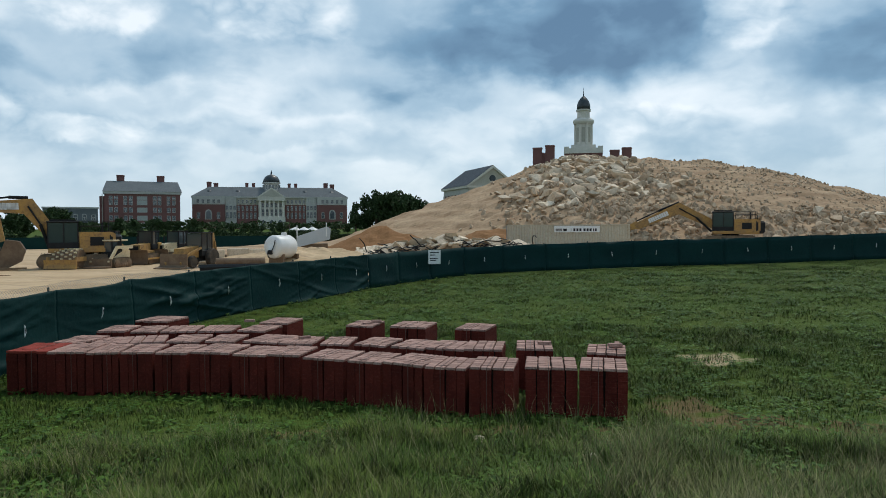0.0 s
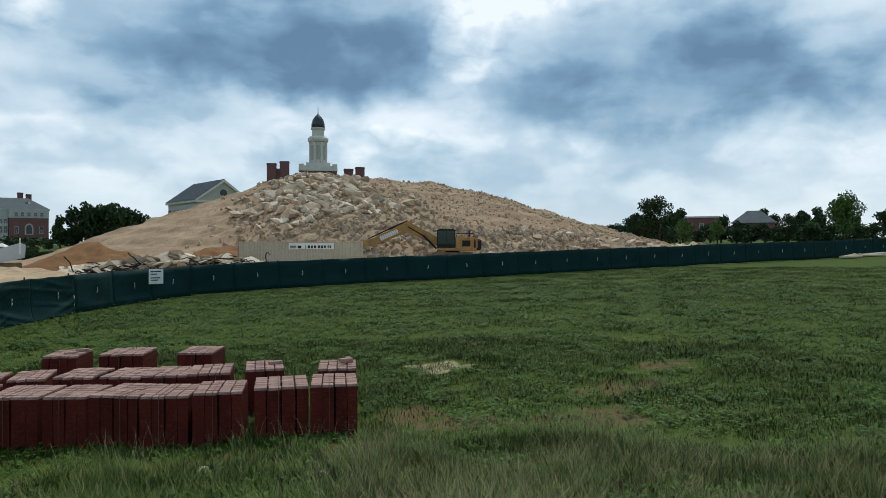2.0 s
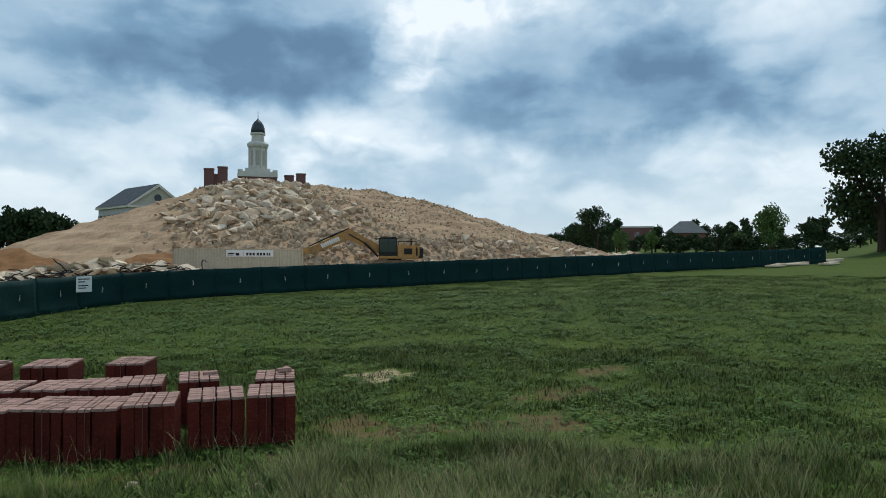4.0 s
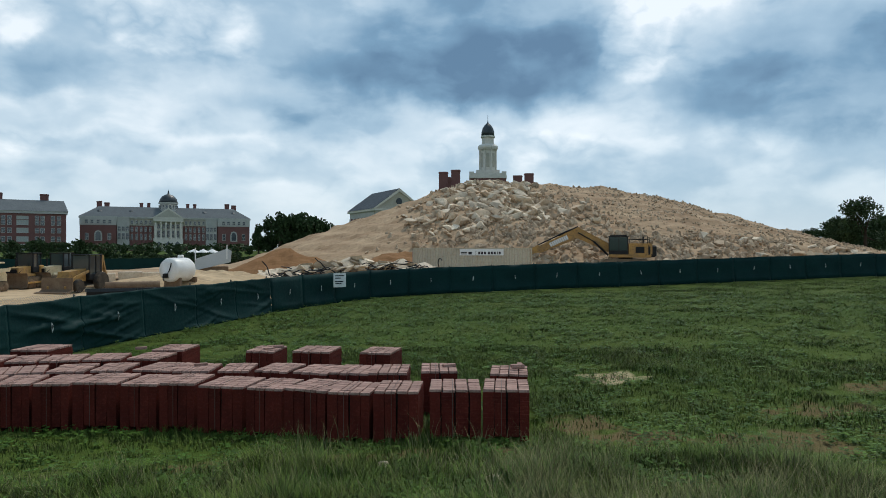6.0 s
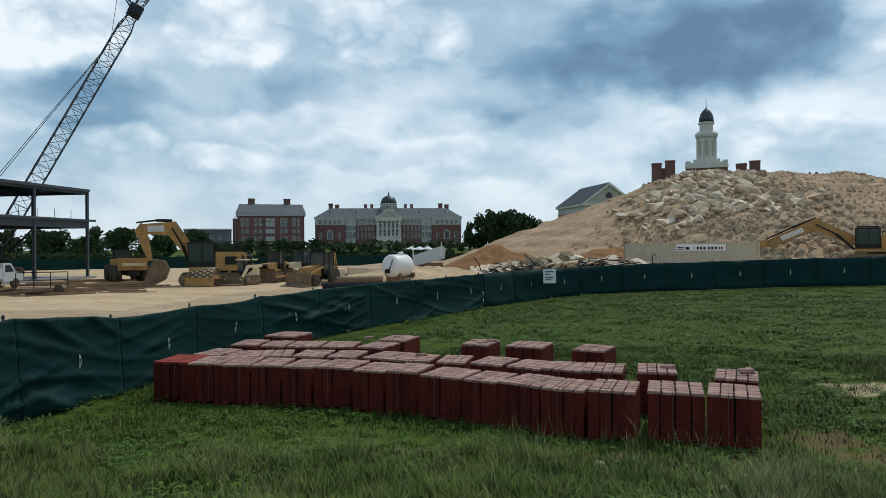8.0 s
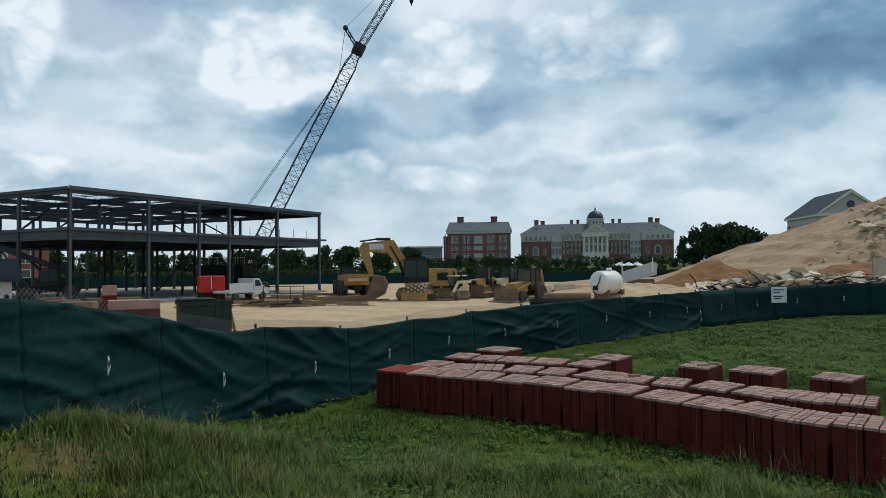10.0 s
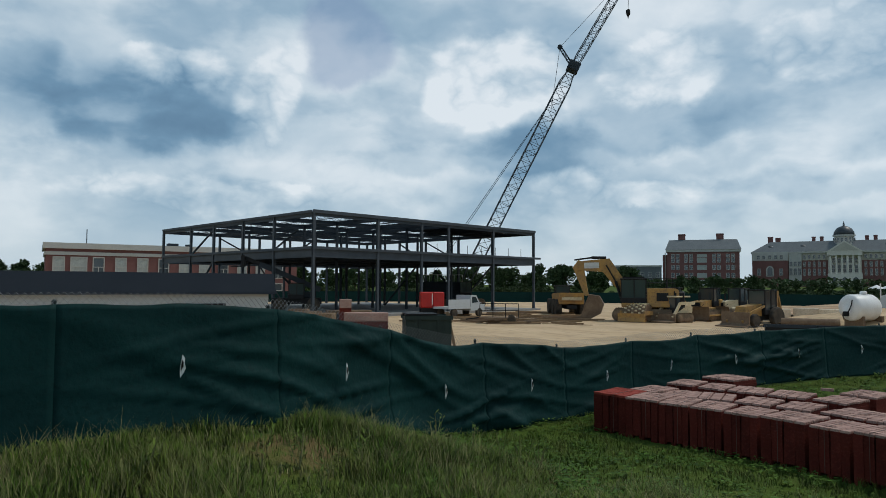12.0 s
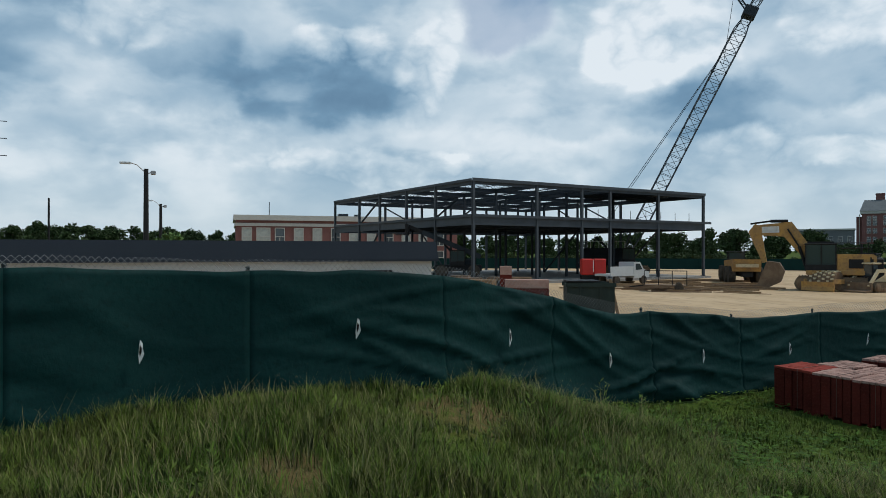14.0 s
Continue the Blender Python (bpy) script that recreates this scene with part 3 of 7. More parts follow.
def brick_cube(seed, label, missing=0, wide=0.9, top=None):
    rnd = random.Random(seed)
    cube = thing("brick_cube", label, "bricks", group="brick cubes in rows")
    w, d, h = wide, 1.06, 0.91
    xs = [-w / 2]
    for k in range(4):
        xs.append(xs[-1] + w / 4 * (1 + (rnd.uniform(-0.2, 0.2) if k < 3 else 0)))
    xs[-1] = w / 2
    for k in range(4):
        x0, x1 = xs[k] + rnd.uniform(0.003, 0.020), xs[k + 1] - rnd.uniform(0.003, 0.016)
        lift = 0.11 if k in (1, 2) else 0.0
        lean = rnd.uniform(-0.012, 0.012)
        n = 12
        push = rnd.uniform(-0.012, 0.012)
        rings = []
        for c in range(n):
            z0, z1 = lift + (h - lift) * c / n, lift + (h - lift) * (c + 1) / n
            o = lean * c / n + rnd.uniform(-0.003, 0.003)
            ya, yb = -d / 2 + push + rnd.uniform(-0.004, 0.004), d / 2 + rnd.uniform(-0.01, 0.01)
            for z, k2 in ((z0 + 0.003, 0.0025), (z0 + 0.006, 0), (z1 - 0.005, 0), (z1 - 0.001, 0.0025)):
                rings.append([(x0 + o + k2, ya + k2, z), (x1 + o - k2, ya + k2, z), (x1 + o - k2, yb - k2, z), (x0 + o + k2, yb - k2, z)])
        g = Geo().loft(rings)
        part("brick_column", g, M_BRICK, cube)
    # near-black box painted as the shade inside, seen in the fork holes and joints
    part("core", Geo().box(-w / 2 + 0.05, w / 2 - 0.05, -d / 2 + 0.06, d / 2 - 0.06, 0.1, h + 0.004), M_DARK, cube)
    part("block_foot", Geo().box(-0.07, 0.06, -d / 2 + 0.02, d / 2 - 0.02, 0.0, 0.11, bevel=0.008), M_BRICK, cube)
    rows, cols = 6, 4
    for i in range(rows):
        for j in range(cols):
            if rnd.random() < missing:
                continue
            x = -w / 2 + (j + 0.5) * w / cols
            y = -d / 2 + (i + 0.5) * d / rows
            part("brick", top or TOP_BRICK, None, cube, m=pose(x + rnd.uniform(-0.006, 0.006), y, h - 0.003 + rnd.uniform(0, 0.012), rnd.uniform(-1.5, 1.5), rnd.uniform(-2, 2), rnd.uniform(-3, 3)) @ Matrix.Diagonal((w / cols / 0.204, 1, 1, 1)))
    for x in (w * rnd.uniform(-0.2, 0.2),):
        s = Geo()
        e = 0.012
        s.box(x - 0.005, x + 0.005, -d / 2 - e - 0.008, -d / 2 - e, 0.1, h + 0.055).box(x - 0.005, x + 0.005, -d / 2 - e, d / 2 + e, h + 0.055, h + 0.062).box(x - 0.005, x + 0.005, d / 2 + e, d / 2 + e + 0.008, 0.1, h + 0.055)
        part("strap", s, M_STRAP, cube, "thin pale strap")
    return cube


CUBE_LABELS = ["strapped cube of dark red bricks standing in the grass", "strapped cube of red bricks with sunlit pink top", "strapped cube of red bricks with a gappy top layer"]
models = [brick_cube(11, CUBE_LABELS[0]), brick_cube(12, CUBE_LABELS[1]), brick_cube(13, CUBE_LABELS[1]), brick_cube(14, CUBE_LABELS[2], 0.2), brick_cube(15, "strapped cube of clean red bricks ending the row", top=TOP_CLEAN)]
used = set()


CUBES = []


def stand_cube(kind, left, right, deep=1.06):
    """A cube whose front edge runs from left to right."""
    (xa, ya), (xb, yb) = left, right
    dx, dy = xb - xa, yb - ya
    w = math.hypot(dx, dy)
    nx, ny = -dy / w, dx / w
    x, y = (xa + xb) / 2 + nx * deep / 2, (ya + yb) / 2 + ny * deep / 2
    m = pose(x, y, ground_z(x, y) - 0.03, 0, 0, math.degrees(math.atan2(dy, dx))) @ Matrix.Diagonal(((w - 0.015) / 0.9, deep / 1.06, 1, 1))
    CUBES.append((x, y))
    ob = models[kind]
    if kind in used:
        return copy_thing(ob, m)
    used.add(kind)
    ob.matrix_world = m
    return ob


def cube_rows():
    rnd = random.Random(3)
    # the front row bends away from a pair of loose cubes at its end
    stand_cube(1, (2.42, 11.92), (3.26, 11.72))
    stand_cube(2, (1.47, 12.13), (2.43, 11.99))
    front = [(1.32, 12.15), (0.44, 12.33), (-0.40, 12.58), (-1.20, 13.04), (-1.96, 13.32), (-2.93, 13.65), (-3.67, 13.80), (-4.46, 13.96), (-5.40, 14.12), (-6.16, 14.18), (-6.90, 14.14), (-7.56, 14.06), (-8.35, 14.03)]
    for b, a in zip(front, front[1:]):
        k = rnd.uniform(-0.03, 0.03)
        stand_cube(rnd.choice((0, 1, 2, 1)), (a[0], a[1] + k), (b[0], b[1] + k))
    stand_cube(4, (-9.20, 14.02), front[-1])
    # second row with a lane between
    stand_cube(3, (2.88, 13.50), (3.66, 13.30))
    stand_cube(1, (1.50, 14.03), (2.33, 13.93))
    second = [(1.24, 13.97), (0.42, 14.10), (-0.37, 14.37), (-1.24, 14.74), (-2.08, 15.04), (-2.96, 15.10), (-3.82, 15.20), (-4.78, 15.46), (-5.60, 15.50), (-6.50, 15.48), (-7.44, 15.20), (-8.13, 15.12), (-8.98, 15.22)]
    for q, (b, a) in enumerate(zip(second, second[1:])):
        k = rnd.uniform(-0.05, 0.05)
        stand_cube(rnd.choice((0, 1, 2, 3)), (a[0] + (0.1 if q in (4, 6) else 0), a[1] + k), (b[0], b[1] + k))
    third = [(-4.44, 16.72), (-5.34, 16.92), (-6.30, 16.88), (-7.16, 16.79), (-7.95, 16.72), (-8.75, 16.69)]
    for b, a in zip(third, third[1:]):
        stand_cube(rnd.choice((1, 2, 3)), (a[0] + 0.04, a[1]), b)
    stand_cube(1, (-5.0, 17.98), (-4.12, 17.80))
    # strays in the grass behind
    stand_cube(1, (0.26, 16.88), (1.08, 16.58))
    stand_cube(2, (-1.37, 17.26), (-0.47, 17.00))
    stand_cube(3, (-2.62, 17.48), (-1.78, 17.28))
    stand_cube(2, (-8.42, 18.27), (-7.50, 18.09))


cube_rows()
for x, y, z, turn in ((3.62, 14.00, 1.00, 20), (3.70, 14.22, 1.00, 75), (3.55, 13.80, 1.065, 8), (2.2, 14.5, 1.00, 10), (-2.0, 17.7, 1.00, 40), (-1.8, 18.0, 1.00, 5), (-3.3, 15.9, 1.0, 30), (-5.3, 18.3, 1.0, 12)):
    b = thing("loose_brick", "loose red brick lying on a brick cube", "brick", pose(x, y, ground_z(x, y) - 0.03 + z - 0.045, 0, 0, turn), "loose bricks")
    part("brick_body", Geo().box(-0.14, 0.14, -0.05, 0.05, 0, 0.065, bevel=0.006), M_BRICK_TOP, b)

# ---- the mound ----
RIDGE_Y = 112.0
RIDGE = [(-26, -1.2), (-19.6, 0.1), (-15, 1.6), (-11, 3.3), (-7.1, 5.0), (-3, 6.2), (1.2, 7.6), (5.5, 9.1), (9.9, 10.8), (14, 12.4), (19, 14.0), (23, 14.4), (29, 14.2), (35, 14.0), (41, 13.6), (48, 12.9), (56.4, 11.4), (63, 9.8), (75, 7.0), (88.4, 4.1), (99.6, 1.7), (106, 0)]


def ridge_height(x):
    if x <= RIDGE[0][0] or x >= RIDGE[-1][0]:
        return 0.0
    for (x0, h0), (x1, h1) in zip(RIDGE, RIDGE[1:]):
        if x0 <= x <= x1:
            return h0 + (h1 - h0) * (x - x0) / (x1 - x0)
    return 0.0


def mound_z(x, y):
    h = (ridge_height(x - 2) + ridge_height(x) + ridge_height(x + 2)) / 3
    if h <= 0:
        return -0.3
    w = 12 + 2.3 * h
    d = abs(y - RIDGE_Y) / w
    if d >= 1:
        return -0.3
    g = (1 - d) * (1 + 0.25 * d) if d > 0.12 else 1 - 0.75 * d - 0.0
    z = h * max(0, g)
    rough = step(10, 30, x)
    amp = 0.25 + 0.55 * rough
    z += amp * min(1, z / 2) * (noise.fractal(Vector((x * 0.22, y * 0.22, 2)), 1.0, 2.0, 4) * 0.8)
    z += 0.22 * min(1, z / 2) * noise.fractal(Vector((x * 0.5, y * 1.3, 5)), 1.0, 2.0, 3)
    # terraces left by the machines on the smooth side
    z += 0.10 * min(1, z / 2) * (1 - rough) * math.sin(z * 4.2 + 2.5 * noise.noise(Vector((x * 0.07, y * 0.07, 3))))
    return z - 0.25


def mound_top(x, y):
    return max(ground_z(x, y) + 0.06, YARD_Z + mound_z(x, y))


YARD_Z = 1.1


def build_mound():
    g = Geo()
    nx, ny = 270, 110
    for i in range(nx + 1):
        x = -30 + 138 * i / nx
        for j in range(ny + 1):
            y = 66 + 92 * j / ny
            g.v.append((x, y, YARD_Z + mound_z(x, y)))
    for i in range(nx):
        for j in range(ny):
            k = i * (ny + 1) + j
            g.f.append((k, k + ny + 1, k + ny + 2, k + 1))
    mound = thing("earth_mound", "huge heap of tan soil and broken concrete", "mound", pose(0, 0, 0))
    part("soil", g, M_MOUND, mound, smooth=False)
    # broken concrete: big blocks one by one, small stuff joined
    rnd = random.Random(21)
    meshes = [rock_mesh(100 + i, M_ROCK, rnd.uniform(0.5, 0.9)) for i in range(8)]
    pale = [rock_mesh(200 + i, M_PALE, rnd.uniform(0.4, 0.8)) for i in range(6)]

    def lay(x, y, size, kinds):
        z = YARD_Z + mound_z(x, y)
        m = pose(x, y, max(z, ground_z(x, y) + 0.05) + size * 0.2, rnd.uniform(-35, 35), rnd.uniform(-35, 35), rnd.uniform(0, 360)) @ Matrix.Diagonal((size * rnd.uniform(0.8, 1.35), size, size * rnd.uniform(0.7, 1), 1))
        part("rock", rnd.choice(kinds), None, mound, m=m)

    for k in range(290):  # the spill of pale blocks below the crest
        t = rnd.random() ** 0.8
        y = RIDGE_Y - 1 - 27 * t
        mid = 20.5 - 1.5 * t
        x = rnd.gauss(mid + 1, 3.6 + 2.6 * t * (1.4 - t) * 2)
        if x < 8 or x > 36:
            continue
        lay(x, y, rnd.uniform(0.55, 1.2) * (1.4 if rnd.random() < 0.2 else 1), meshes + pale + pale)
    for k in range(70):  # slabs along the right toe
        x = rnd.uniform(42, 88)
        y = RIDGE_Y - (12 + 2.3 * ridge_height(x)) * rnd.uniform(0.72, 0.98)
        lay(x, y, rnd.uniform(0.5, 1.3), pale if rnd.random() < 0.6 else meshes)
    small = Geo()
    lib = [rock_mesh(300 + i, M_ROCK, 0.7) for i in range(6)]
    lib = [([v.co.copy() for v in me.vertices], [tuple(p.vertices) for p in me.polygons]) for me in lib]
    for k in range(21000):
        x = rnd.uniform(8, 96)
        if rnd.random() > 0.12 + step(12, 30, x):
            continue
        w = 12 + 2.3 * ridge_height(x)
        y = RIDGE_Y + 2 - (w + 2) * rnd.random() ** 0.9
        # fragments lie in streaks along the slope
        if noise.noise(Vector((x * 0.05, y * 0.33, 5))) + 0.5 * noise.noise(Vector((x * 0.21, y * 0.5, 9))) < rnd.uniform(-0.45, 0.25):
            continue
        s = 0.06 + 0.33 * rnd.random() ** 3.2
        z = max(YARD_Z + mound_z(x, y), ground_z(x, y))
        m = pose(x, y, z + s * 0.02, rnd.uniform(0, 360), rnd.uniform(0, 360), rnd.uniform(0, 360))
        vs, fs = rnd.choice(lib)
        small.add([m @ (v * s) for v in vs], fs)
    for k in range(2600):
        if k < 1500:
            t = rnd.random() ** 0.8
            x, y = rnd.gauss(20 + 3 * t, 4.0 + 4 * t), RIDGE_Y - 34 * t
            s = 0.15 + 0.55 * rnd.random() ** 2
        else:  # loose blocks along the toe by the excavator
            x = rnd.uniform(14, 60)
            y = RIDGE_Y - (12 + 2.3 * ridge_height(x)) * rnd.uniform(0.70, 0.97)
            s = 0.18 + 0.55 * rnd.random() ** 2
        z = YARD_Z + mound_z(x, y)
        m = pose(x, y, z + s * 0.2, rnd.uniform(0, 360), rnd.uniform(0, 360), rnd.uniform(0, 360))
        vs, fs = rnd.choice(lib)
        small.add([m @ (v * s) for v in vs], fs)
    part("rubble", small, M_ROCK, mound, "scattered small broken concrete", kind="stuff")


build_mound()

# ---- far buildings ----
PANES = {}


def far_window(parent, x, y, z, w, h, blind=False, face=-1):
    key = (round(w, 2), round(h, 2), blind)
    if key not in PANES:
        f = 0.14
        frame_g = Geo().box(-w / 2 - f, -w / 2, -0.16, 0.05, -f, h + f).box(w / 2, w / 2 + f, -0.16, 0.05, -f, h + f).box(-w / 2, w / 2, -0.16, 0.05, h, h + f).box(-w / 2, w / 2, -0.2, 0.05, -f, 0).box(-w / 2, w / 2, -0.12, 0.03, h * 0.48, h * 0.48 + 0.1).box(-0.05, 0.05, -0.11, 0.03, 0, h * 0.48)
        pane_g = Geo().box(-w / 2, w / 2, -0.05, 0.0, 0, h)
        PANES[key] = (frame_g.mesh("window_frame", M_TRIM), pane_g.mesh("pane", M_BLIND if blind else M_PANE))
    fr, pn = PANES[key]
    win = part("window", fr, None, parent, m=pose(x, y, z))
    part("pane", pn, None, win)
    return win


def chimney(parent, x, y, z, w, d, h, mat=None):
    g = Geo().box(x - w / 2, x + w / 2, y - d / 2, y + d / 2, z, z + h).box(x - w / 2 - 0.15, x + w / 2 + 0.15, y - d / 2 - 0.15, y + d / 2 + 0.15, z + h - 0.6, z + h - 0.25)
    return part("chimney", g, mat or M_FARBRICK, parent)


def facing(az, dist, z):
    """A pose at that azimuth and distance whose front looks back to the viewer."""
    p = direction(az, 0) * dist
    return pose(p.x, p.y, z, 0, 0, az)


def hip_roof(g, x0, x1, y0, y1, z, h, inset_x, inset_y):
    g.loft([[(x0, y0, z), (x1, y0, z), (x1, y1, z), (x0, y1, z)], [(x0 + inset_x, y0 + inset_y, z + h), (x1 - inset_x, y0 + inset_y, z + h), (x1 - inset_x, y1 - inset_y, z + h), (x0 + inset_x, y1 - inset_y, z + h)]])
    return g


def brick_hall():
    b = thing("brick_hall", "five-storey red brick hall with grey roof and chimneys", "building", facing(24.05, 330, 2.0))
    w, d, h = 31.0, 17.0, 17.0
    part("wall", Geo().box(-w / 2, w / 2, 0, d, -1, h), M_FARBRICK, b)
    part("cornice", Geo().box(-w / 2 - 0.6, w / 2 + 0.6, -0.6, d + 0.6, h, h + 1.1), M_TRIM, b)
    part("band", Geo().box(-w / 2 - 0.15, w / 2 + 0.15, -0.15, d + 0.15, 3.6, 4.2), M_TRIM, b)
    g = Geo()
    g.loft([[(-w / 2 - 0.8, -0.8, h + 1.1), (w / 2 + 0.8, -0.8, h + 1.1), (w / 2 + 0.8, d + 0.8, h + 1.1), (-w / 2 - 0.8, d + 0.8, h + 1.1)], [(-w / 2 + 0.6, d * 0.42, h + 6.1), (w / 2 - 0.6, d * 0.42, h + 6.1), (w / 2 - 0.6, d * 0.58, h + 6.1), (-w / 2 + 0.6, d * 0.58, h + 6.1)]])
    part("roof", g, M_SLATE, b)
    for x in (-9.2, 7.6):
        chimney(b, x, d * 0.5, h + 3.5, 3.2, 2.0, 5.4)
    for k, z in enumerate((1.0, 5.3, 8.9, 12.2, 14.6)):
        for x in (-13, -10.9, -7.2, -5.0, 4.8, 6.8, 10.6, 12.8):
            far_window(b, x, 0, z, 1.25, 1.9 if k < 4 else 1.3)
        far_window(b, -0.4, 0, z, 4.0, 1.9 if k < 4 else 1.2, True)
    part("corner_bay", Geo().box(-w / 2 - 2.2, -w / 2 - 0.01, 4, 12, 0, h - 1), M_FARBRICK, b)
    part("downpipe", Geo().box(-w / 2 - 1.2, -w / 2 - 0.9, 3.6, 3.9, 0, h), M_TRIM, b)


def columned_hall():
    b = thing("columned_hall", "long brick and pale stone hall with columns and dome", "building", facing(14.3, 360, 4.5))
    w, d, h = 77.0, 20.0, 15.0
    part("wall", Geo().box(-w / 2, w / 2, 0, d, -3, 11.2), M_FARBRICK, b)
    part("attic", Geo().box(-w / 2 - 0.2, w / 2 + 0.2, -0.2, d + 0.2, 11.2, 14.6), M_BUFF, b)
    part("cornice", Geo().box(-w / 2 - 0.9, w / 2 + 0.9, -0.9, d + 0.9, 14.6, 15.4), M_TRIM, b)
    part("roof", hip_roof(Geo(), -w / 2 - 0.9, w / 2 + 0.9, -0.9, d + 0.9, 15.4, 5.2, 8, 7), M_SLATE, b)
    for s in (-1, 1):
        x0 = s * (w / 2 - 7.5)
        part("end_pavilion", Geo().box(x0 - 7.8, x0 + 7.8, -1.6, -0.21, -3, 11.2), M_FARBRICK, b)
        part("pavilion_attic", Geo().box(x0 - 7.9, x0 + 7.9, -1.75, -0.25, 11.2, 15.4), M_TRIM, b)
        win = part("arched_window", Geo().prism([(-1.7, 0), (1.7, 0), (1.7, 3.4), (1.2, 4.6), (0, 5.2), (-1.2, 4.6), (-1.7, 3.4)], -0.25, 0.1), M_TRIM, b, "pale arched window", m=pose(x0, -1.6, 3.6))
        part("pane", Geo().prism([(-1.1, 0.4), (1.1, 0.4), (1.1, 3.2), (0.8, 4.1), (0, 4.6), (-0.8, 4.1), (-1.1, 3.2)], -0.32, -0.26), M_PANE, win)
        for x in (x0 - 4.8, x0 + 4.8):
            far_window(b, x, -1.6, 4.2, 1.3, 3.0)
        for x in (x0 - 5, x0 - 2.6, x0, x0 + 2.6, x0 + 5):
            far_window(b, x, -1.75, 12.0, 1.2, 1.7)
        dm = part("dormer", Geo().lathe([(2.2, 0), (2.0, 0.8), (1.3, 1.5), (0.3, 1.9)], 12), M_DOME, b, m=pose(x0, 4.2, 17.1))
        chimney(b, x0 - s - 1.5, 10, 20, 2.2, 2.0, 3.4)
        chimney(b, x0 - s + 1.9, 10, 20, 2.2, 2.0, 2.8)
        for x in (s * 9.2, s * 12.6):
            chimney(b, x, 10, 20, 1.5, 1.5, 3.0)
        part("dormer", Geo().lathe([(2.0, 0), (1.8, 0.8), (1.2, 1.4), (0.3, 1.7)], 12), M_DOME, b, m=pose(s * 17, 4.2, 17.3))
        part("pale_bay", Geo().box(s * 20.2 - 2.7, s * 20.2 + 2.7, -0.8, -0.21, -2.4, 15.4), M_TRIM, b)
        for x in (s * 20.2 - 1.8, s * 20.2, s * 20.2 + 1.8):
            far_window(b, x, -0.8, 4.4, 1.2, 3.0)
            far_window(b, x, -0.8, 8.6, 1.2, 2.0)
        for k in range(5):
            x = s * (8.2 + 2.05 * k)
            far_window(b, x, 0, 4.2, 0.8, 2.8)
            far_window(b, x, 0, 8.2, 0.8, 2.2)
            far_window(b, x, -0.2, 12.0, 0.85, 1.6)
    # portico
    part("portico_wall", Geo().box(-6.6, 6.6, -1.2, -0.21, 0, 13.2), M_STONE, b)
    part("portico_base", Geo().box(-6.8, 6.8, -5.0, -1.2, -2.5, 4.9), M_STONE, b)
    for x in (-5.6, -3.3, -1.1, 1.1, 3.3, 5.6):
        part("column", Geo().lathe([(0.66, 4.9), (0.55, 5.3), (0.46, 12.8), (0.66, 13.2)], 10), M_STONE, b, m=pose(x, -4.3, 0))
    part("entablature", Geo().box(-6.9, 6.9, -5.0, -0.2, 13.2, 14.8), M_STONE, b)
    part("pediment", Geo().prism([(-7.4, 14.8), (7.4, 14.8), (0, 20.0)], -5.1, 8), M_STONE, b)
    part("tympanum", Geo().prism([(-5.6, 15.3), (5.6, 15.3), (0, 19.2)], -5.14, -5.105), M_BUFF, b)
    for x in (-4.4, -2.2, 0, 2.2, 4.4):
        far_window(b, x, -1.2, 5.6, 1.2, 3.2)
        far_window(b, x, -1.2, 10.0, 1.1, 1.9)
    for x in (-4.2, 0, 4.2):
        part("arch", Geo().prism([(-1.1, 0), (1.1, 0), (1.1, 2.4), (0, 3.5), (-1.1, 2.4)], -5.2, -4.9), M_PANE, b, m=pose(x, 0, 0))
    part("drum", Geo().lathe([(4.6, 17), (4.6, 19.2), (4.0, 19.3), (4.0, 22.3), (4.7, 22.5), (4.7, 23.2)], 20), M_TRIM, b, m=pose(0, 7, 0))
    part("dome", Geo().lathe([(4.4, 23.2), (4.1, 24.7), (3.2, 26.2), (1.8, 27.1), (0.5, 27.5), (0.35, 28.6), (0.05, 29.8)], 20), M_DOME, b, "dark dome", m=pose(0, 7, 0), smooth=True)
    for k in range(8):
        a = math.pi + math.pi * (k + 0.5) / 8
        far_window(b, 4.0 * math.cos(a), 7 + 4.0 * math.sin(a), 19.7, 1.0, 2.0)


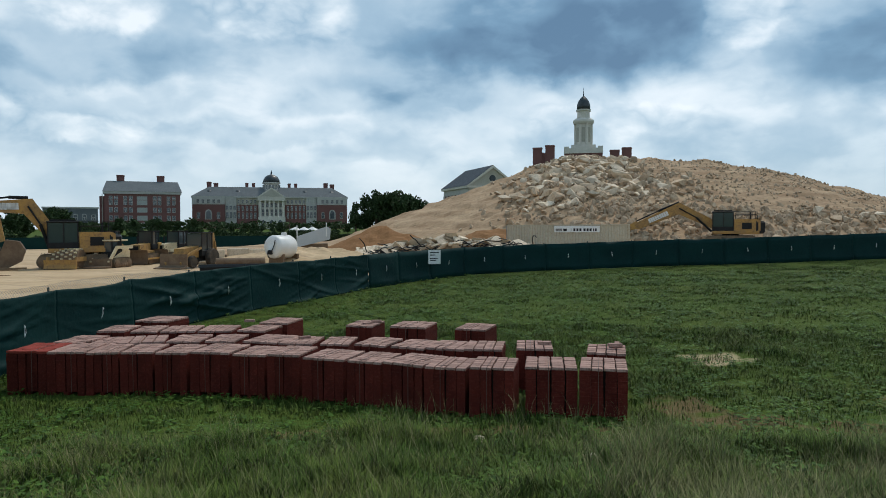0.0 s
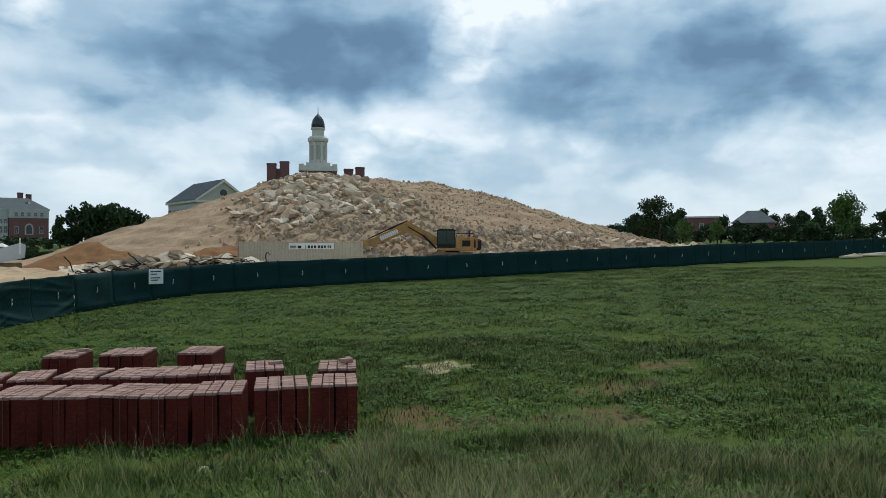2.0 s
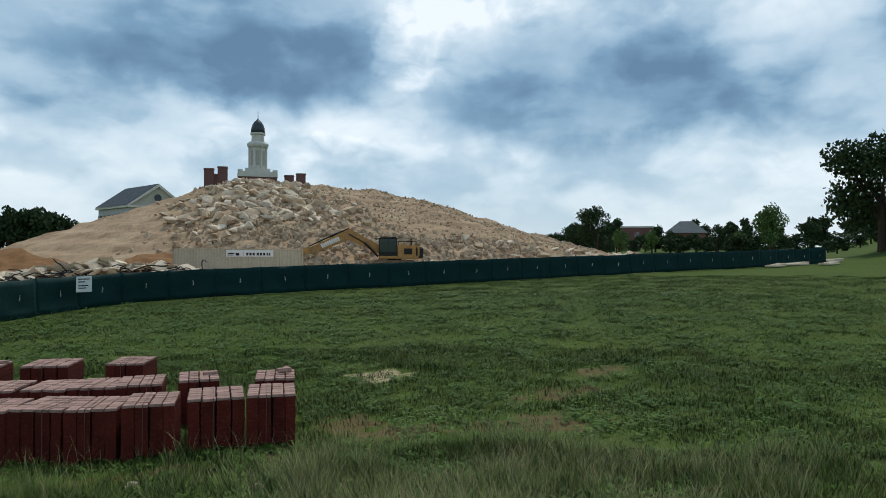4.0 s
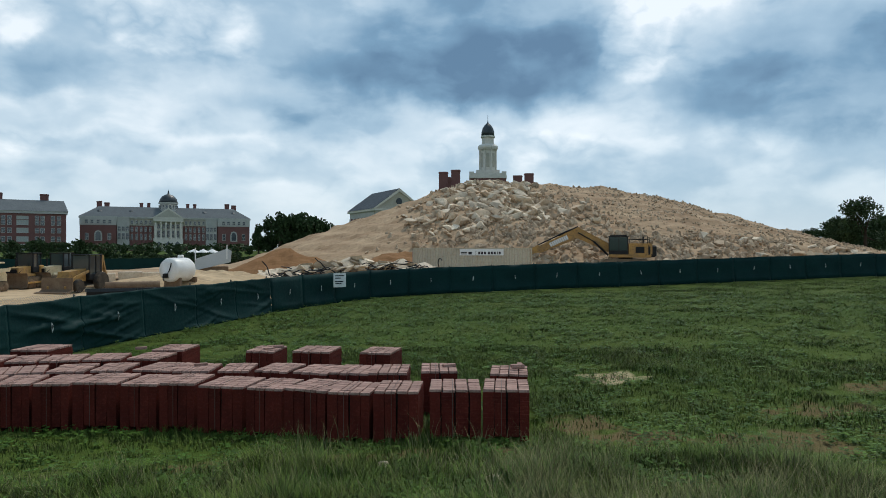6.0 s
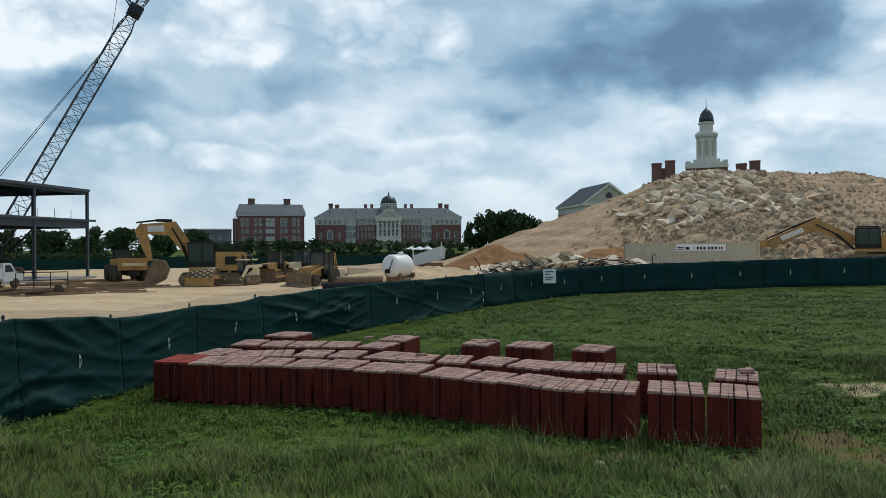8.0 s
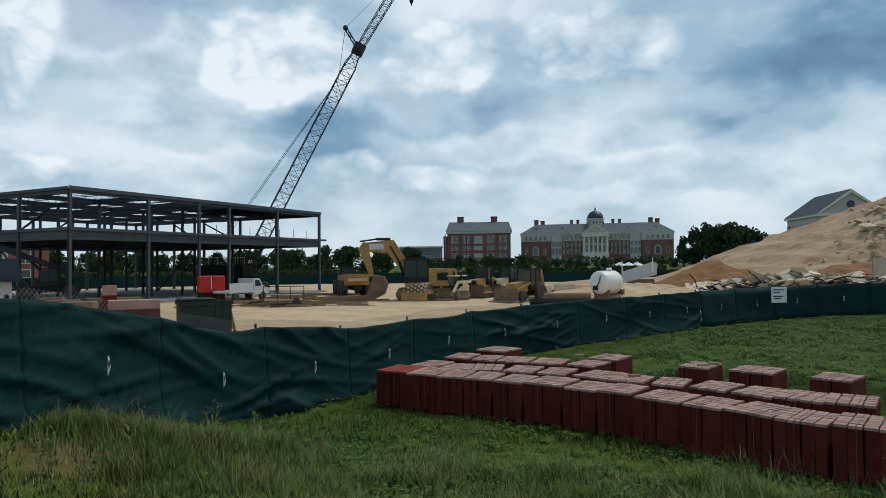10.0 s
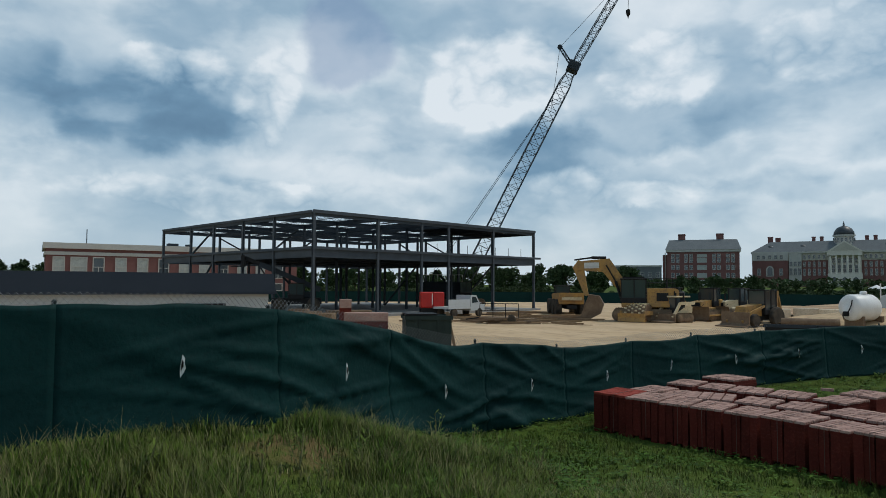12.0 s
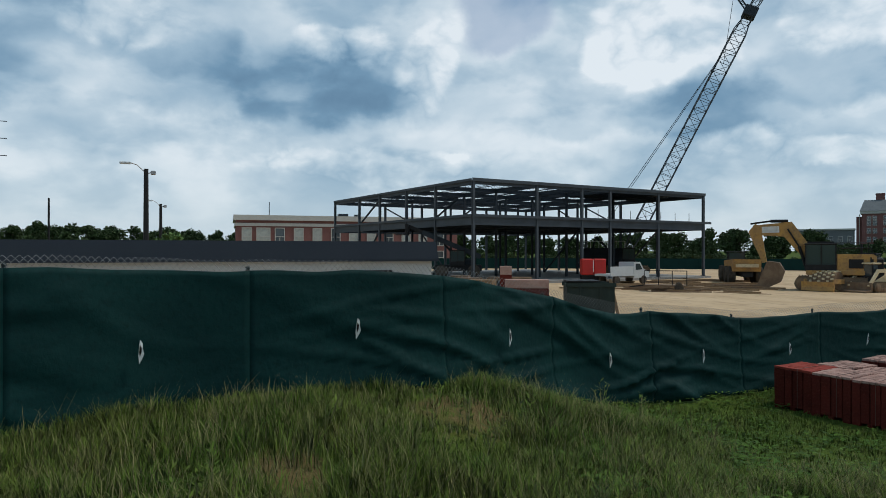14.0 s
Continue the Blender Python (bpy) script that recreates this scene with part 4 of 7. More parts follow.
def gabled_hall():
    b = thing("gabled_hall", "pale hall with slate gable roof behind the mound", "building")
    eave = 13.2
    b.matrix_world = facing(-4.2, 200, 2.0) @ pose(0, 0, 0, 0, 0, 24)
    # gable looks to the viewer's right, the long side to the left
    w, long = 15.0, 21.0
    part("wall", Geo().box(-w / 2, w / 2, 0, long, 0, eave), M_FARBRICK, b)
    part("frieze", Geo().box(-w / 2 - 0.15, w / 2 + 0.15, -0.15, long + 0.15, eave - 1.7, eave), M_TRIM, b)
    part("cornice", Geo().box(-w / 2 - 0.8, w / 2 + 0.8, -0.8, long + 0.8, eave, eave + 0.6), M_STONE, b)
    part("gable", Geo().prism([(-w / 2 - 0.4, eave + 0.6), (w / 2 + 0.4, eave + 0.6), (0, eave + 6.0)], -0.2, long), M_BUFF, b)
    part("rake", Geo().prism([(-w / 2 - 0.9, eave + 0.6), (-w / 2 - 0.2, eave + 0.6), (0, eave + 5.9), (w / 2 + 0.2, eave + 0.6), (w / 2 + 0.9, eave + 0.6), (0, eave + 6.7)], -0.9, -0.21), M_STONE, b)
    part("roof", Geo().prism([(-w / 2 - 1.0, eave + 0.62), (-w / 2 - 0.8, eave + 0.62), (0, eave + 6.3), (w / 2 + 0.8, eave + 0.62), (w / 2 + 1.0, eave + 0.62), (0, eave + 6.8)], -0.7, long + 0.5), M_SLATE_DARK, b)
    for k in range(8):
        part("pilaster", Geo().box(-0.35, 0.35, -0.3, 0.3, 0, eave - 1.7), M_TRIM, b, m=pose(-w / 2, 0.4 + k * 2.9, 0))
    part("round_window", Geo().lathe([(1.0, 0), (1.0, 0.2), (0.7, 0.25)], 16, pose(0, 0, 0, 90)), M_DOME, b, m=pose(0, -0.15, eave + 2.9))
    for k in range(6):
        win = far_window(b, 0, 0, 0, 1.3, 2.6)
        win.matrix_basis = pose(-w / 2, 1.8 + k * 2.9, eave - 5.2, 0, 0, -90)
    for x in (-4, 0, 4):
        far_window(b, x, 0, eave - 5.2, 1.3, 2.6)


def steeple_hall():
    b = thing("steeple_hall", "brick hall with a white lantern steeple above the mound", "building", facing(-11.8, 260, 2.0))
    part("wall", Geo().box(-22, 17, 0, 16, 0, 24.5), M_FARBRICK, b)
    part("plinth", Geo().box(-7.1, 7.1, 0.5, 14, 24.5, 29.6), M_FARBRICK, b)
    part("parapet", Geo().box(-7.3, 7.3, 0.3, 14.2, 29.6, 30.6).box(-7.2, -5.4, 0.3, 2.2, 30.6, 32.2).box(5.4, 7.2, 0.3, 2.2, 30.6, 32.2).box(-5.4, 5.4, 0.5, 1.0, 30.6, 31.6), M_STONE, b)
    part("tower_base", Geo().box(-4.6, 4.6, 2.6, 11.8, 30.6, 33.0), M_STONE, b)
    octo = lambda prof, m: Geo().lathe(prof, 8, m)
    c = pose(0, 7.2, 0, 0, 0, 22.5)
    part("lantern", octo([(3.2, 33.0), (3.2, 41.6), (2.6, 41.7)], c), M_STONE, b)
    for k in range(8):
        a = math.radians(45 * k)
        part("pilaster", Geo().box(-0.35, 0.35, -0.35, 0.35, 33.2, 41.2), M_STONE, b, m=pose(0, 7.2, 0, 0, 0, 45 * k + 22.5) @ pose(3.3, 0, 0))
        part("louvre", Geo().box(-0.05, 0.05, -0.65, 0.65, 34.4, 40.0), M_BUFF, b, m=pose(0, 7.2, 0, 0, 0, 45 * k) @ pose(3.0, 0, 0))
    part("lantern_cornice", octo([(3.9, 41.4), (4.3, 42.2), (4.2, 42.8), (3.0, 43.6)], c), M_STONE, b)
    part("upper_drum", octo([(2.6, 43.4), (2.5, 46.2), (3.0, 46.4), (3.0, 47.0)], c), M_STONE, b)
    part("dome", Geo().lathe([(2.6, 47.0), (2.55, 48.6), (2.1, 50.2), (1.3, 51.4), (0.4, 52.2), (0.16, 52.6), (0.05, 55.4)], 16, pose(0, 7.2, 0)), M_DOME, b, "dark onion dome", smooth=True)
    for x, t in ((-17.4, 32.4), (-12.6, 33.2), (11.6, 30.8), (16.0, 31.6)):
        chimney(b, x, 3, 24.4, 3.5, 1.8, t - 24.4)
    part("chimney_link", Geo().box(-15.6, -14.4, 2.6, 3.4, 24.5, 30.4), M_FARBRICK, b)


def long_brick_block():
    b = thing("brick_block", "two-storey red brick block with white parapet", "building", facing(66.5, 128, 0.3) @ pose(0, 0, 0, 0, 0, 10))
    w, d, h = 42, 15, 9.6
    part("wall", Geo().box(-w / 2, w / 2, 0, d, 0, h - 2.0), M_FARBRICK, b)
    part("band", Geo().box(-w / 2 - 0.2, w / 2 + 0.2, -0.2, d + 0.2, h - 2.0, h - 1.45), M_TRIM, b)
    part("frieze", Geo().box(-w / 2, w / 2, 0, d, h - 1.45, h - 0.95), M_FARBRICK, b)
    part("parapet", Geo().box(-w / 2 - 0.4, w / 2 + 0.4, -0.4, d + 0.4, h - 0.95, h), M_TRIM, b)
    x = -w / 2 + 1.9
    k = 0
    while x < w / 2 - 1:
        wide = 2.2 if k == 1 else 1.5
        far_window(b, x, 0, 4.2, wide, 3.0, k % 3 != 2)
        far_window(b, x, 0, 0.6, wide, 2.4, False)
        x += 2.9 if k < 2 else 3.4
        k += 1
    part("roof_unit", Geo().box(-1.5, 0.3, 6, 8, h, h + 0.8).box(1.6, 2.4, 6, 7, h, h + 0.7), M_STEEL, b)
    part("flagpole", Geo().tube((-w / 2 + 6, 3, h), (-w / 2 + 6, 3, h + 2.6), 0.07), M_STEEL, b)


def low_white_building():
    c = direction(78, 0) * 38
    b = thing("site_office", "long low white office with a dark flat roof", "building", pose(c.x, c.y, 0.2, 0, 0, 77))
    x1 = 12.3
    part("wall", Geo().box(-26, x1, 0, 9, 0, 2.7), M_WHITE, b)
    part("roof", Geo().loft([[(-26.4, -0.4, 2.6), (x1 + 0.3, -0.4, 2.6), (x1 + 0.3, 9.4, 2.6), (-26.4, 9.4, 2.6)], [(-26.4, -0.4, 2.75), (x1 + 0.3, -0.4, 2.75), (x1 + 0.3, 9.4, 2.75), (-26.4, 9.4, 2.75)], [(-26.3, -0.2, 3.75), (x1 + 0.2, -0.2, 3.75), (x1 + 0.2, 9.2, 3.75), (-26.3, 9.2, 3.75)]]), M_ROOF, b)
    for x in (-21, -12.2, -3.2, 8.9):
        fr = part("window", Geo().box(-1.0, -0.85, -0.08, 0.02, 0, 1.25).box(0.85, 1.0, -0.08, 0.02, 0, 1.25).box(-0.85, 0.85, -0.08, 0.02, 1.1, 1.25).box(-0.85, 0.85, -0.08, 0.02, 0, 0.12), M_BLACK, b, "black window frame", m=pose(x, 0, 0.85))
        part("pane", Geo().box(-0.85, 0.85, -0.03, 0.0, 0.12, 1.1), M_BLIND, fr)


def small_far_buildings():
    for az, dist, w, h, z, mat, label, roof in ((-43.4, 262, 11.5, 9, 4.0, M_FARBRICK, "small brick building among dark trees", 0), (-47.2, 245, 12.5, 6.5, 4, M_FARBRICK, "grey-roofed pavilion among dark trees", 4.2), (29.0, 300, 19, 9.5, 2, M_SLATE, "low grey flat-roofed building behind trees", 0), (-62, 240, 16, 5, 5, M_FARBRICK, "small brick building among dark trees", 2.5)):
        b = thing("far_building", label, "building", facing(az, dist, z))
        part("wall", Geo().box(-w / 2, w / 2, 0, 10, 0, h), mat, b)
        if roof:
            part("roof", hip_roof(Geo(), -w / 2 - 0.8, w / 2 + 0.8, -0.8, 10.8, h, roof, 5, 4.5), M_SLATE, b)
        else:
            part("parapet", Geo().box(-w / 2 - 0.3, w / 2 + 0.3, -0.3, 10.3, h, h + 0.6), M_TRIM, b)
        n = int(w / 3)
        for k in range(n):
            for zz in ([1.0, 5.0] if h > 7 else [1.2]):
                far_window(b, -w / 2 + w * (k + 0.5) / n, 0, zz, 1.3, 2.0)


brick_hall()
columned_hall()
gabled_hall()
steeple_hall()
long_brick_block()
low_white_building()
small_far_buildings()

# ---- steel frame ----


def steel_frame():
    x0, x1, y0, y1 = -84.9, -51.6, 34.4, 66.9
    base, fl, top = 0.5, 6.62, 10.0
    b = thing("steel_building", "two-storey bare steel building frame under construction", "building", pose(0, 0, 0))
    xs = [-51.6, -58.4, -64.6, -71.2, -77.0, -84.9]
    ys = [34.4, 41.9, 47.8, 51.8, 59.2, 66.9]

    def ibeam(p, q, deep, wide=0.2):
        p, q = Vector(p), Vector(q)
        g = Geo()
        z = Vector((0, 0, 1))
        g.beam(p, q, 0.03, deep) if abs((q - p).normalized().z) > 0.9 else None
        side = (q - p).normalized().cross(z) * (wide / 2)
        for lo, hi in ((-deep, -deep + 0.04), (-0.04, 0)):
            g.loft([[e - side + z * lo, e + side + z * lo, e + side + z * hi, e - side + z * hi] for e in (p, q)])
        web = side.normalized() * 0.02
        g.loft([[e - web - z * deep, e + web - z * deep, e + web, e - web] for e in (p, q)])
        return g

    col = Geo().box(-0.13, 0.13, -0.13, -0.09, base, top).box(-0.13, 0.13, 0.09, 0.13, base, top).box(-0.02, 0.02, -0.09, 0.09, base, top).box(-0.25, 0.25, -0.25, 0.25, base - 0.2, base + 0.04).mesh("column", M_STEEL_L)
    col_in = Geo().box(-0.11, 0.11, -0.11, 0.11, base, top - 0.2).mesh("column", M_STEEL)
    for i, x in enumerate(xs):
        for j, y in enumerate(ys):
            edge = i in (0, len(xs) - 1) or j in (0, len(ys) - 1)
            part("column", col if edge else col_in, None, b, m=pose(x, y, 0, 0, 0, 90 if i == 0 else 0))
    for z, deep in ((fl, 0.80), (top, 0.42)):
        for j, y in enumerate(ys):
            for a, c in zip(xs, xs[1:]):
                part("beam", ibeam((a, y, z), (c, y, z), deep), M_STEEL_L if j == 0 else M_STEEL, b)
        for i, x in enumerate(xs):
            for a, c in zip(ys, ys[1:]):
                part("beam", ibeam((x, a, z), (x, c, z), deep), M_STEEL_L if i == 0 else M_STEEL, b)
    # open-web joists under the roof
    for a, c in zip(xs, xs[1:]):
        for y in np.arange(y0 + 2.2, y1, 2.45):
            g = Geo()
            y = float(y)
            g.beam((a, y, top - 0.06), (c, y, top - 0.06), 0.07, 0.06)
            g.beam((a, y, top - 0.36), (c, y, top - 0.36), 0.04, 0.04)
            n = 7
            for k in range(n):
                xa, xb = a + (c - a) * k / n, a + (c - a) * (k + 0.5) / n
                xc = a + (c - a) * (k + 1) / n
                g.beam((xa, y, top - 0.06), (xb, y, top - 0.36), 0.022, 0.022).beam((xb, y, top - 0.36), (xc, y, top - 0.06), 0.03, 0.03)
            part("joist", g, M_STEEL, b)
    # floor deck of ribbed sheets on the upper floor, and the part of the roof already sheeted
    def deck(xa, xb, ya, yb, z, name):
        g = Geo()
        n = int((yb - ya) / 0.6)
        for k in range(n):
            y = ya + k * 0.6
            g.box(xa, xb, y, y + 0.32, z, z + 0.03).box(xa, xb, y + 0.32, y + 0.6, z - 0.06, z - 0.03)
        part(name, g, M_DECK, b, "ribbed metal deck")
    deck(x0 + 8, x1 + 0.15, y0, y1, fl + 0.07, "floor_deck")
    part("deck_edge", Geo().box(x1 + 0.17, x1 + 0.21, y0 - 0.2, y1 + 1.2, fl - 0.05, fl + 0.2).box(x0, x1, y0 - 0.23, y0 - 0.19, fl - 0.05, fl + 0.2), M_STEEL_L, b)
    deck(x0 + 22, x1, y0 + 17.5, y1, top + 0.07, "roof_deck")
    part("roof_edge", Geo().box(x1 + 0.14, x1 + 0.2, y0 - 0.2, y1 + 0.2, top - 0.15, top + 0.16).box(x0, x1, y0 - 0.22, y0 - 0.16, top - 0.12, top + 0.12), M_STEEL_L, b)
    # braces
    for p, q in (((xs[4], y0, fl), (xs[3], y0, top - 0.6)), ((xs[3], y0 + 6.6, fl), (xs[2], y0 + 6.6, top - 0.6)), ((xs[4], y0, base), (xs[3], y0, fl - 0.7)), ((x0, ys[2], fl), (x0, ys[1], top - 0.6)), ((xs[2], y1, base), (xs[1], y1, fl - 0.7)), ((xs[3], y1, fl), (xs[4], y1, top - 0.5)), ((xs[5], ys[3], fl), (xs[4], ys[3], top - 0.5)), ((xs[2], ys[5], fl), (xs[3], ys[5], top - 0.5)), ((xs[5], ys[3], base), (xs[5], ys[2], fl - 0.7)), ((xs[3], ys[4], base), (xs[2], ys[4], fl - 0.7))):
        part("brace", Geo().beam(p, q, 0.16, 0.16), M_STEEL, b)
    for y in np.linspace(ys[2], y1, 9):
        part("safety_post", Geo().tube((x1 - 0.1, float(y), fl + 0.1), (x1 - 0.1, float(y), fl + 1.15), 0.03, n=5), M_STEEL, b)
    part("slab", Geo().box(x0 - 0.5, x1 + 0.7, y0 - 0.7, y1 + 0.5, base - 0.35, base), M_ASPHALT, b, "pale concrete slab")


steel_frame()

# ---- shipping container ----


def container():
    a, c = direction(-5.45, 0) * 69, direction(-15.6, 0) * 69.5
    mid = (a + c) / 2
    turn = math.degrees(math.atan2(c.y - a.y, c.x - a.x))
    b = thing("shipping_container", "beige corrugated steel shipping container behind the fence", "container", pose(mid.x, mid.y, 1.1, 0, 0, turn))
    L, W, H = 12.19, 2.44, 2.62
    g = Geo()
    n = 44
    ring = []
    for k in range(n):
        x0 = -L / 2 + 0.15 + (L - 0.3) * k / n
        s = (L - 0.3) / n
        ring += [(x0, 0.0), (x0 + s * 0.3, 0.0), (x0 + s * 0.5, 0.035), (x0 + s * 0.8, 0.035)]
    g.loft([[(x, y, z) for x, y in ring] + [(L / 2 - 0.15, W, z), (-L / 2 + 0.15, W, z)] for z in (0.15, H - 0.1)])
    part("body", g, M_CONT, b)
    part("frame", Geo().box(-L / 2, L / 2, -0.04, 0.1, 0, 0.16).box(-L / 2, L / 2, -0.04, 0.08, H - 0.1, H).box(-L / 2, L / 2, W - 0.1, W, H - 0.1, H).box(-L / 2, -L / 2 + 0.16, -0.05, 0.12, 0, H + 0.02).box(L / 2 - 0.16, L / 2, -0.05, 0.12, 0, H + 0.02).box(-L / 2, -L / 2 + 0.1, 0.1, W, H - 0.12, H), M_CONT, b)
    d = part("door", Geo().box(-L / 2 - 0.06, -L / 2 + 0.14, 0.1, W - 0.1, 0.16, H - 0.12), M_CONT, b)
    for y in (0.5, 1.0, 1.45, 1.95):
        part("lock_rod", Geo().tube((-L / 2 - 0.1, y, 0.2), (-L / 2 - 0.1, y, H - 0.15), 0.025), M_STEELPOST, d)
    p = part("panel_sign", Geo().box(-1.35, 3.15, -0.075, -0.045, H - 0.78, H - 0.14), M_PAPER, b, "white sign panel")
    for x0, x1, z0, z1 in ((0.55, 0.75, 0.25, 0.52), (0.85, 1.05, 0.25, 0.52), (1.15, 1.35, 0.25, 0.52), (1.55, 1.75, 0.25, 0.52), (1.85, 2.05, 0.25, 0.52), (2.15, 2.35, 0.25, 0.52), (2.5, 2.62, 0.25, 0.52), (2.7, 2.85, 0.25, 0.52), (-1.2, -0.6, 0.4, 0.5), (-1.2, -0.6, 0.25, 0.33), (-0.45, -0.1, 0.24, 0.5), (0.3, 0.34, 0.2, 0.58)):
        part("sign_bar", Geo().box(x0, x1, -0.085, -0.076, H - 0.92 + z0, H - 0.92 + z1), M_INK, p)


container()

# ---- machines in the yard ----


def yard(az, dist, turn=0.0, lift=0.06):
    """A pose on the yard at that azimuth and distance; turn 0 shows the thing's front side (-y) to the viewer."""
    p = direction(az, 0) * dist
    return pose(p.x, p.y, ground_z(p.x, p.y) + lift, 0, 0, az + turn)


def track_unit(parent, length, height, y0, y1):
    n = 9
    ring = [(-length / 2 + height / 2 + math.cos(a) * height / 2, height / 2 + math.sin(a) * height / 2) for a in np.linspace(math.pi / 2, 3 * math.pi / 2, n)]
    ring += [(length / 2 - height / 2 + math.cos(a) * height / 2, height / 2 + math.sin(a) * height / 2) for a in np.linspace(-math.pi / 2, math.pi / 2, n)]
    ring = [(float(x), float(z)) for x, z in ring]
    tr = part("track", Geo().prism(ring, y0, y1), M_MUD, parent, "muddy steel track")
    lugs = Geo()
    n = int(length / 0.22)
    for k in range(n):
        x = -length / 2 + height * 0.3 + (length - height * 0.6) * k / (n - 1)
        lugs.box(x - 0.03, x + 0.03, y0 - 0.02, y1 + 0.02, height, height + 0.05).box(x - 0.03, x + 0.03, y0 - 0.02, y1 + 0.02, -0.01, 0.02)
    part("tread", lugs, M_MUD, tr, kind="stuff")
    for k in range(6):
        x = -length / 2 + height * 0.55 + (length - height * 1.1) * k / 5
        part("roller", Geo().lathe([(height * 0.18, 0), (height * 0.22, 0.03), (height * 0.1, 0.06)], 12, pose(x, y0, height * 0.3, 90)), M_RUST, tr)
    part("idler", Geo().lathe([(height * 0.36, 0), (height * 0.36, 0.04), (height * 0.15, 0.07)], 14, pose(-length / 2 + height / 2, y0, height / 2, 90)), M_RUST, tr)
    part("sprocket", Geo().lathe([(height * 0.34, 0), (height * 0.34, 0.04), (height * 0.15, 0.08)], 12, pose(length / 2 - height / 2, y0, height / 2, 90)), M_RUST, tr)


def cab(parent, x0, x1, y0, y1, z0, z1, mat=None, name="cab"):
    """A framed cab with glass between its pillars."""
    p = 0.09
    c = part(name, Geo().box(x0, x1, y0, y1, z0, z0 + 0.45, bevel=0.03), mat or M_BLACK, parent)
    part("cab_roof", Geo().box(x0 - 0.05, x1 + 0.05, y0 - 0.05, y1 + 0.05, z1, z1 + 0.1, bevel=0.03), mat or M_BLACK, c)
    pillar = Geo().box(0, p, 0, p, z0 + 0.45, z1).mesh("pillar", mat or M_BLACK)
    for x in (x0, (x0 + x1) / 2, x1 - p):
        for y in (y0, y1 - p):
            part("pillar", pillar, None, c, m=pose(x, y, 0))
    part("glass", Geo().box(x0 + 0.03, x1 - 0.03, y0 + 0.03, y1 - 0.03, z0 + 0.45, z1 - 0.02), M_GLASS, c)
    return c


def limb(points_top, points_low, y0, y1):
    return Geo().prism(points_top + points_low[::-1], y0, y1)


def excavator(m, label, boom, stick, bucket_at, bucket_turn, letters=True, wide=1.0):
    """boom: foot, knee, end in x and z; stick: from the boom's end to the bucket's pin; -x is ahead."""
    e = thing("excavator", label, "excavator", m)
    for y0, y1 in ((-1.65, -1.0), (1.0, 1.65)):
        track_unit(e, 4.9, 1.0, y0, y1)
    part("car_body", Geo().box(-1.3, 1.3, -1.0, 1.0, 0.45, 0.95), M_RUST, e)
    part("turntable", Geo().lathe([(0.8, 0.95), (0.8, 1.2)], 18), M_BLACK, e)
    part("deck", Geo().box(-1.7, 2.6, -1.5, 1.5, 1.15, 1.5, bevel=0.05), M_YELLOW, e)
    part("engine_housing", Geo().prism([(0.3, 1.5), (2.7, 1.5), (2.7, 2.5), (2.5, 2.65), (0.3, 2.65)], -1.45, 1.45), M_YELLOW, e)
    part("counterweight", Geo().loft([[(2.3, -1.5, z), (3.1 - s, -1.3 + s, z), (3.25 - s, 0, z), (3.1 - s, 1.3 - s, z), (2.3, 1.5, z)] for z, s in ((1.2, 0.15), (1.4, 0), (2.3, 0), (2.45, 0.15))]), M_BLACK, e)
    part("grille", Geo().box(1.0, 1.9, -1.48, -1.452, 1.65, 2.3), M_BLACK, e)
    cab(e, -1.75, 0.25, -1.48, -0.4, 1.45, 3.35)
    part("exhaust", Geo().tube((1.9, 0.6, 2.6), (1.9, 0.6, 3.4), 0.08), M_BLACK, e)
    rail = Geo()
    for a, b in (((-0.3, 1.4, 2.65), (-0.3, 1.4, 3.5)), ((2.4, 1.4, 2.65), (2.4, 1.4, 3.5)), ((-0.3, 1.4, 3.5), (2.4, 1.4, 3.5)), ((-0.3, 1.4, 3.1), (2.4, 1.4, 3.1)), ((2.4, -1.4, 2.65), (2.4, -1.4, 3.1)), ((0.4, -1.4, 3.1), (2.4, -1.4, 3.1)), ((0.4, -1.4, 2.65), (0.4, -1.4, 3.1))):
        rail.tube(a, b, 0.03, n=5)
    part("handrail", rail, M_BLACK, e)
    part("light_bar", Geo().box(-1.6, 0.1, -1.4, -1.2, 3.46, 3.58), M_BLACK, e)
    (fx, fz), (kx, kz), (ex, ez) = boom
    up = lambda a, b, w: Vector((-(b[1] - a[1]), b[0] - a[0])).normalized() * w
    u1, u2 = up((fx, fz), (kx, kz), 1), up((kx, kz), (ex, ez), 1)
    um = (u1 + u2).normalized()
    outline = []
    for s, w in ((1, 1), (-1, 1)):
        side = [(fx + u1.x * 0.40 * s, fz + u1.y * 0.40 * s), (kx + um.x * 0.62 * s, kz + um.y * 0.62 * s), (ex + u2.x * 0.36 * s, ez + u2.y * 0.36 * s)]
        outline += side if s == 1 else side[::-1]
    bm = part("boom", Geo().prism(outline, -0.33, 0.33), M_YELLOW, e)
    if letters:
        ang = math.degrees(math.atan2(kz - ez, kx - ex))
        for k in range(9):
            f = 0.30 + 0.052 * k
            x, z = kx + (ex - kx) * (1.0 - f), kz + (ez - kz) * (1.0 - f)
            part("letter_bar", Geo().box(-0.1, 0.1, -0.012, 0.0, -0.24, 0.24), M_FLAP, bm, "white letter bar", m=pose(x, -0.335, z) @ pose(0, 0, 0, 0, -ang, 0))
    part("boom_cylinder", Geo().tube((fx - 0.6, -0.45, fz - 0.5), ((fx + kx) / 2 - 0.2, -0.45, (fz + kz) / 2), 0.11).tube(((fx + kx) / 2 - 0.2, -0.45, (fz + kz) / 2), (kx, -0.45, kz), 0.06), M_BLACK, bm)
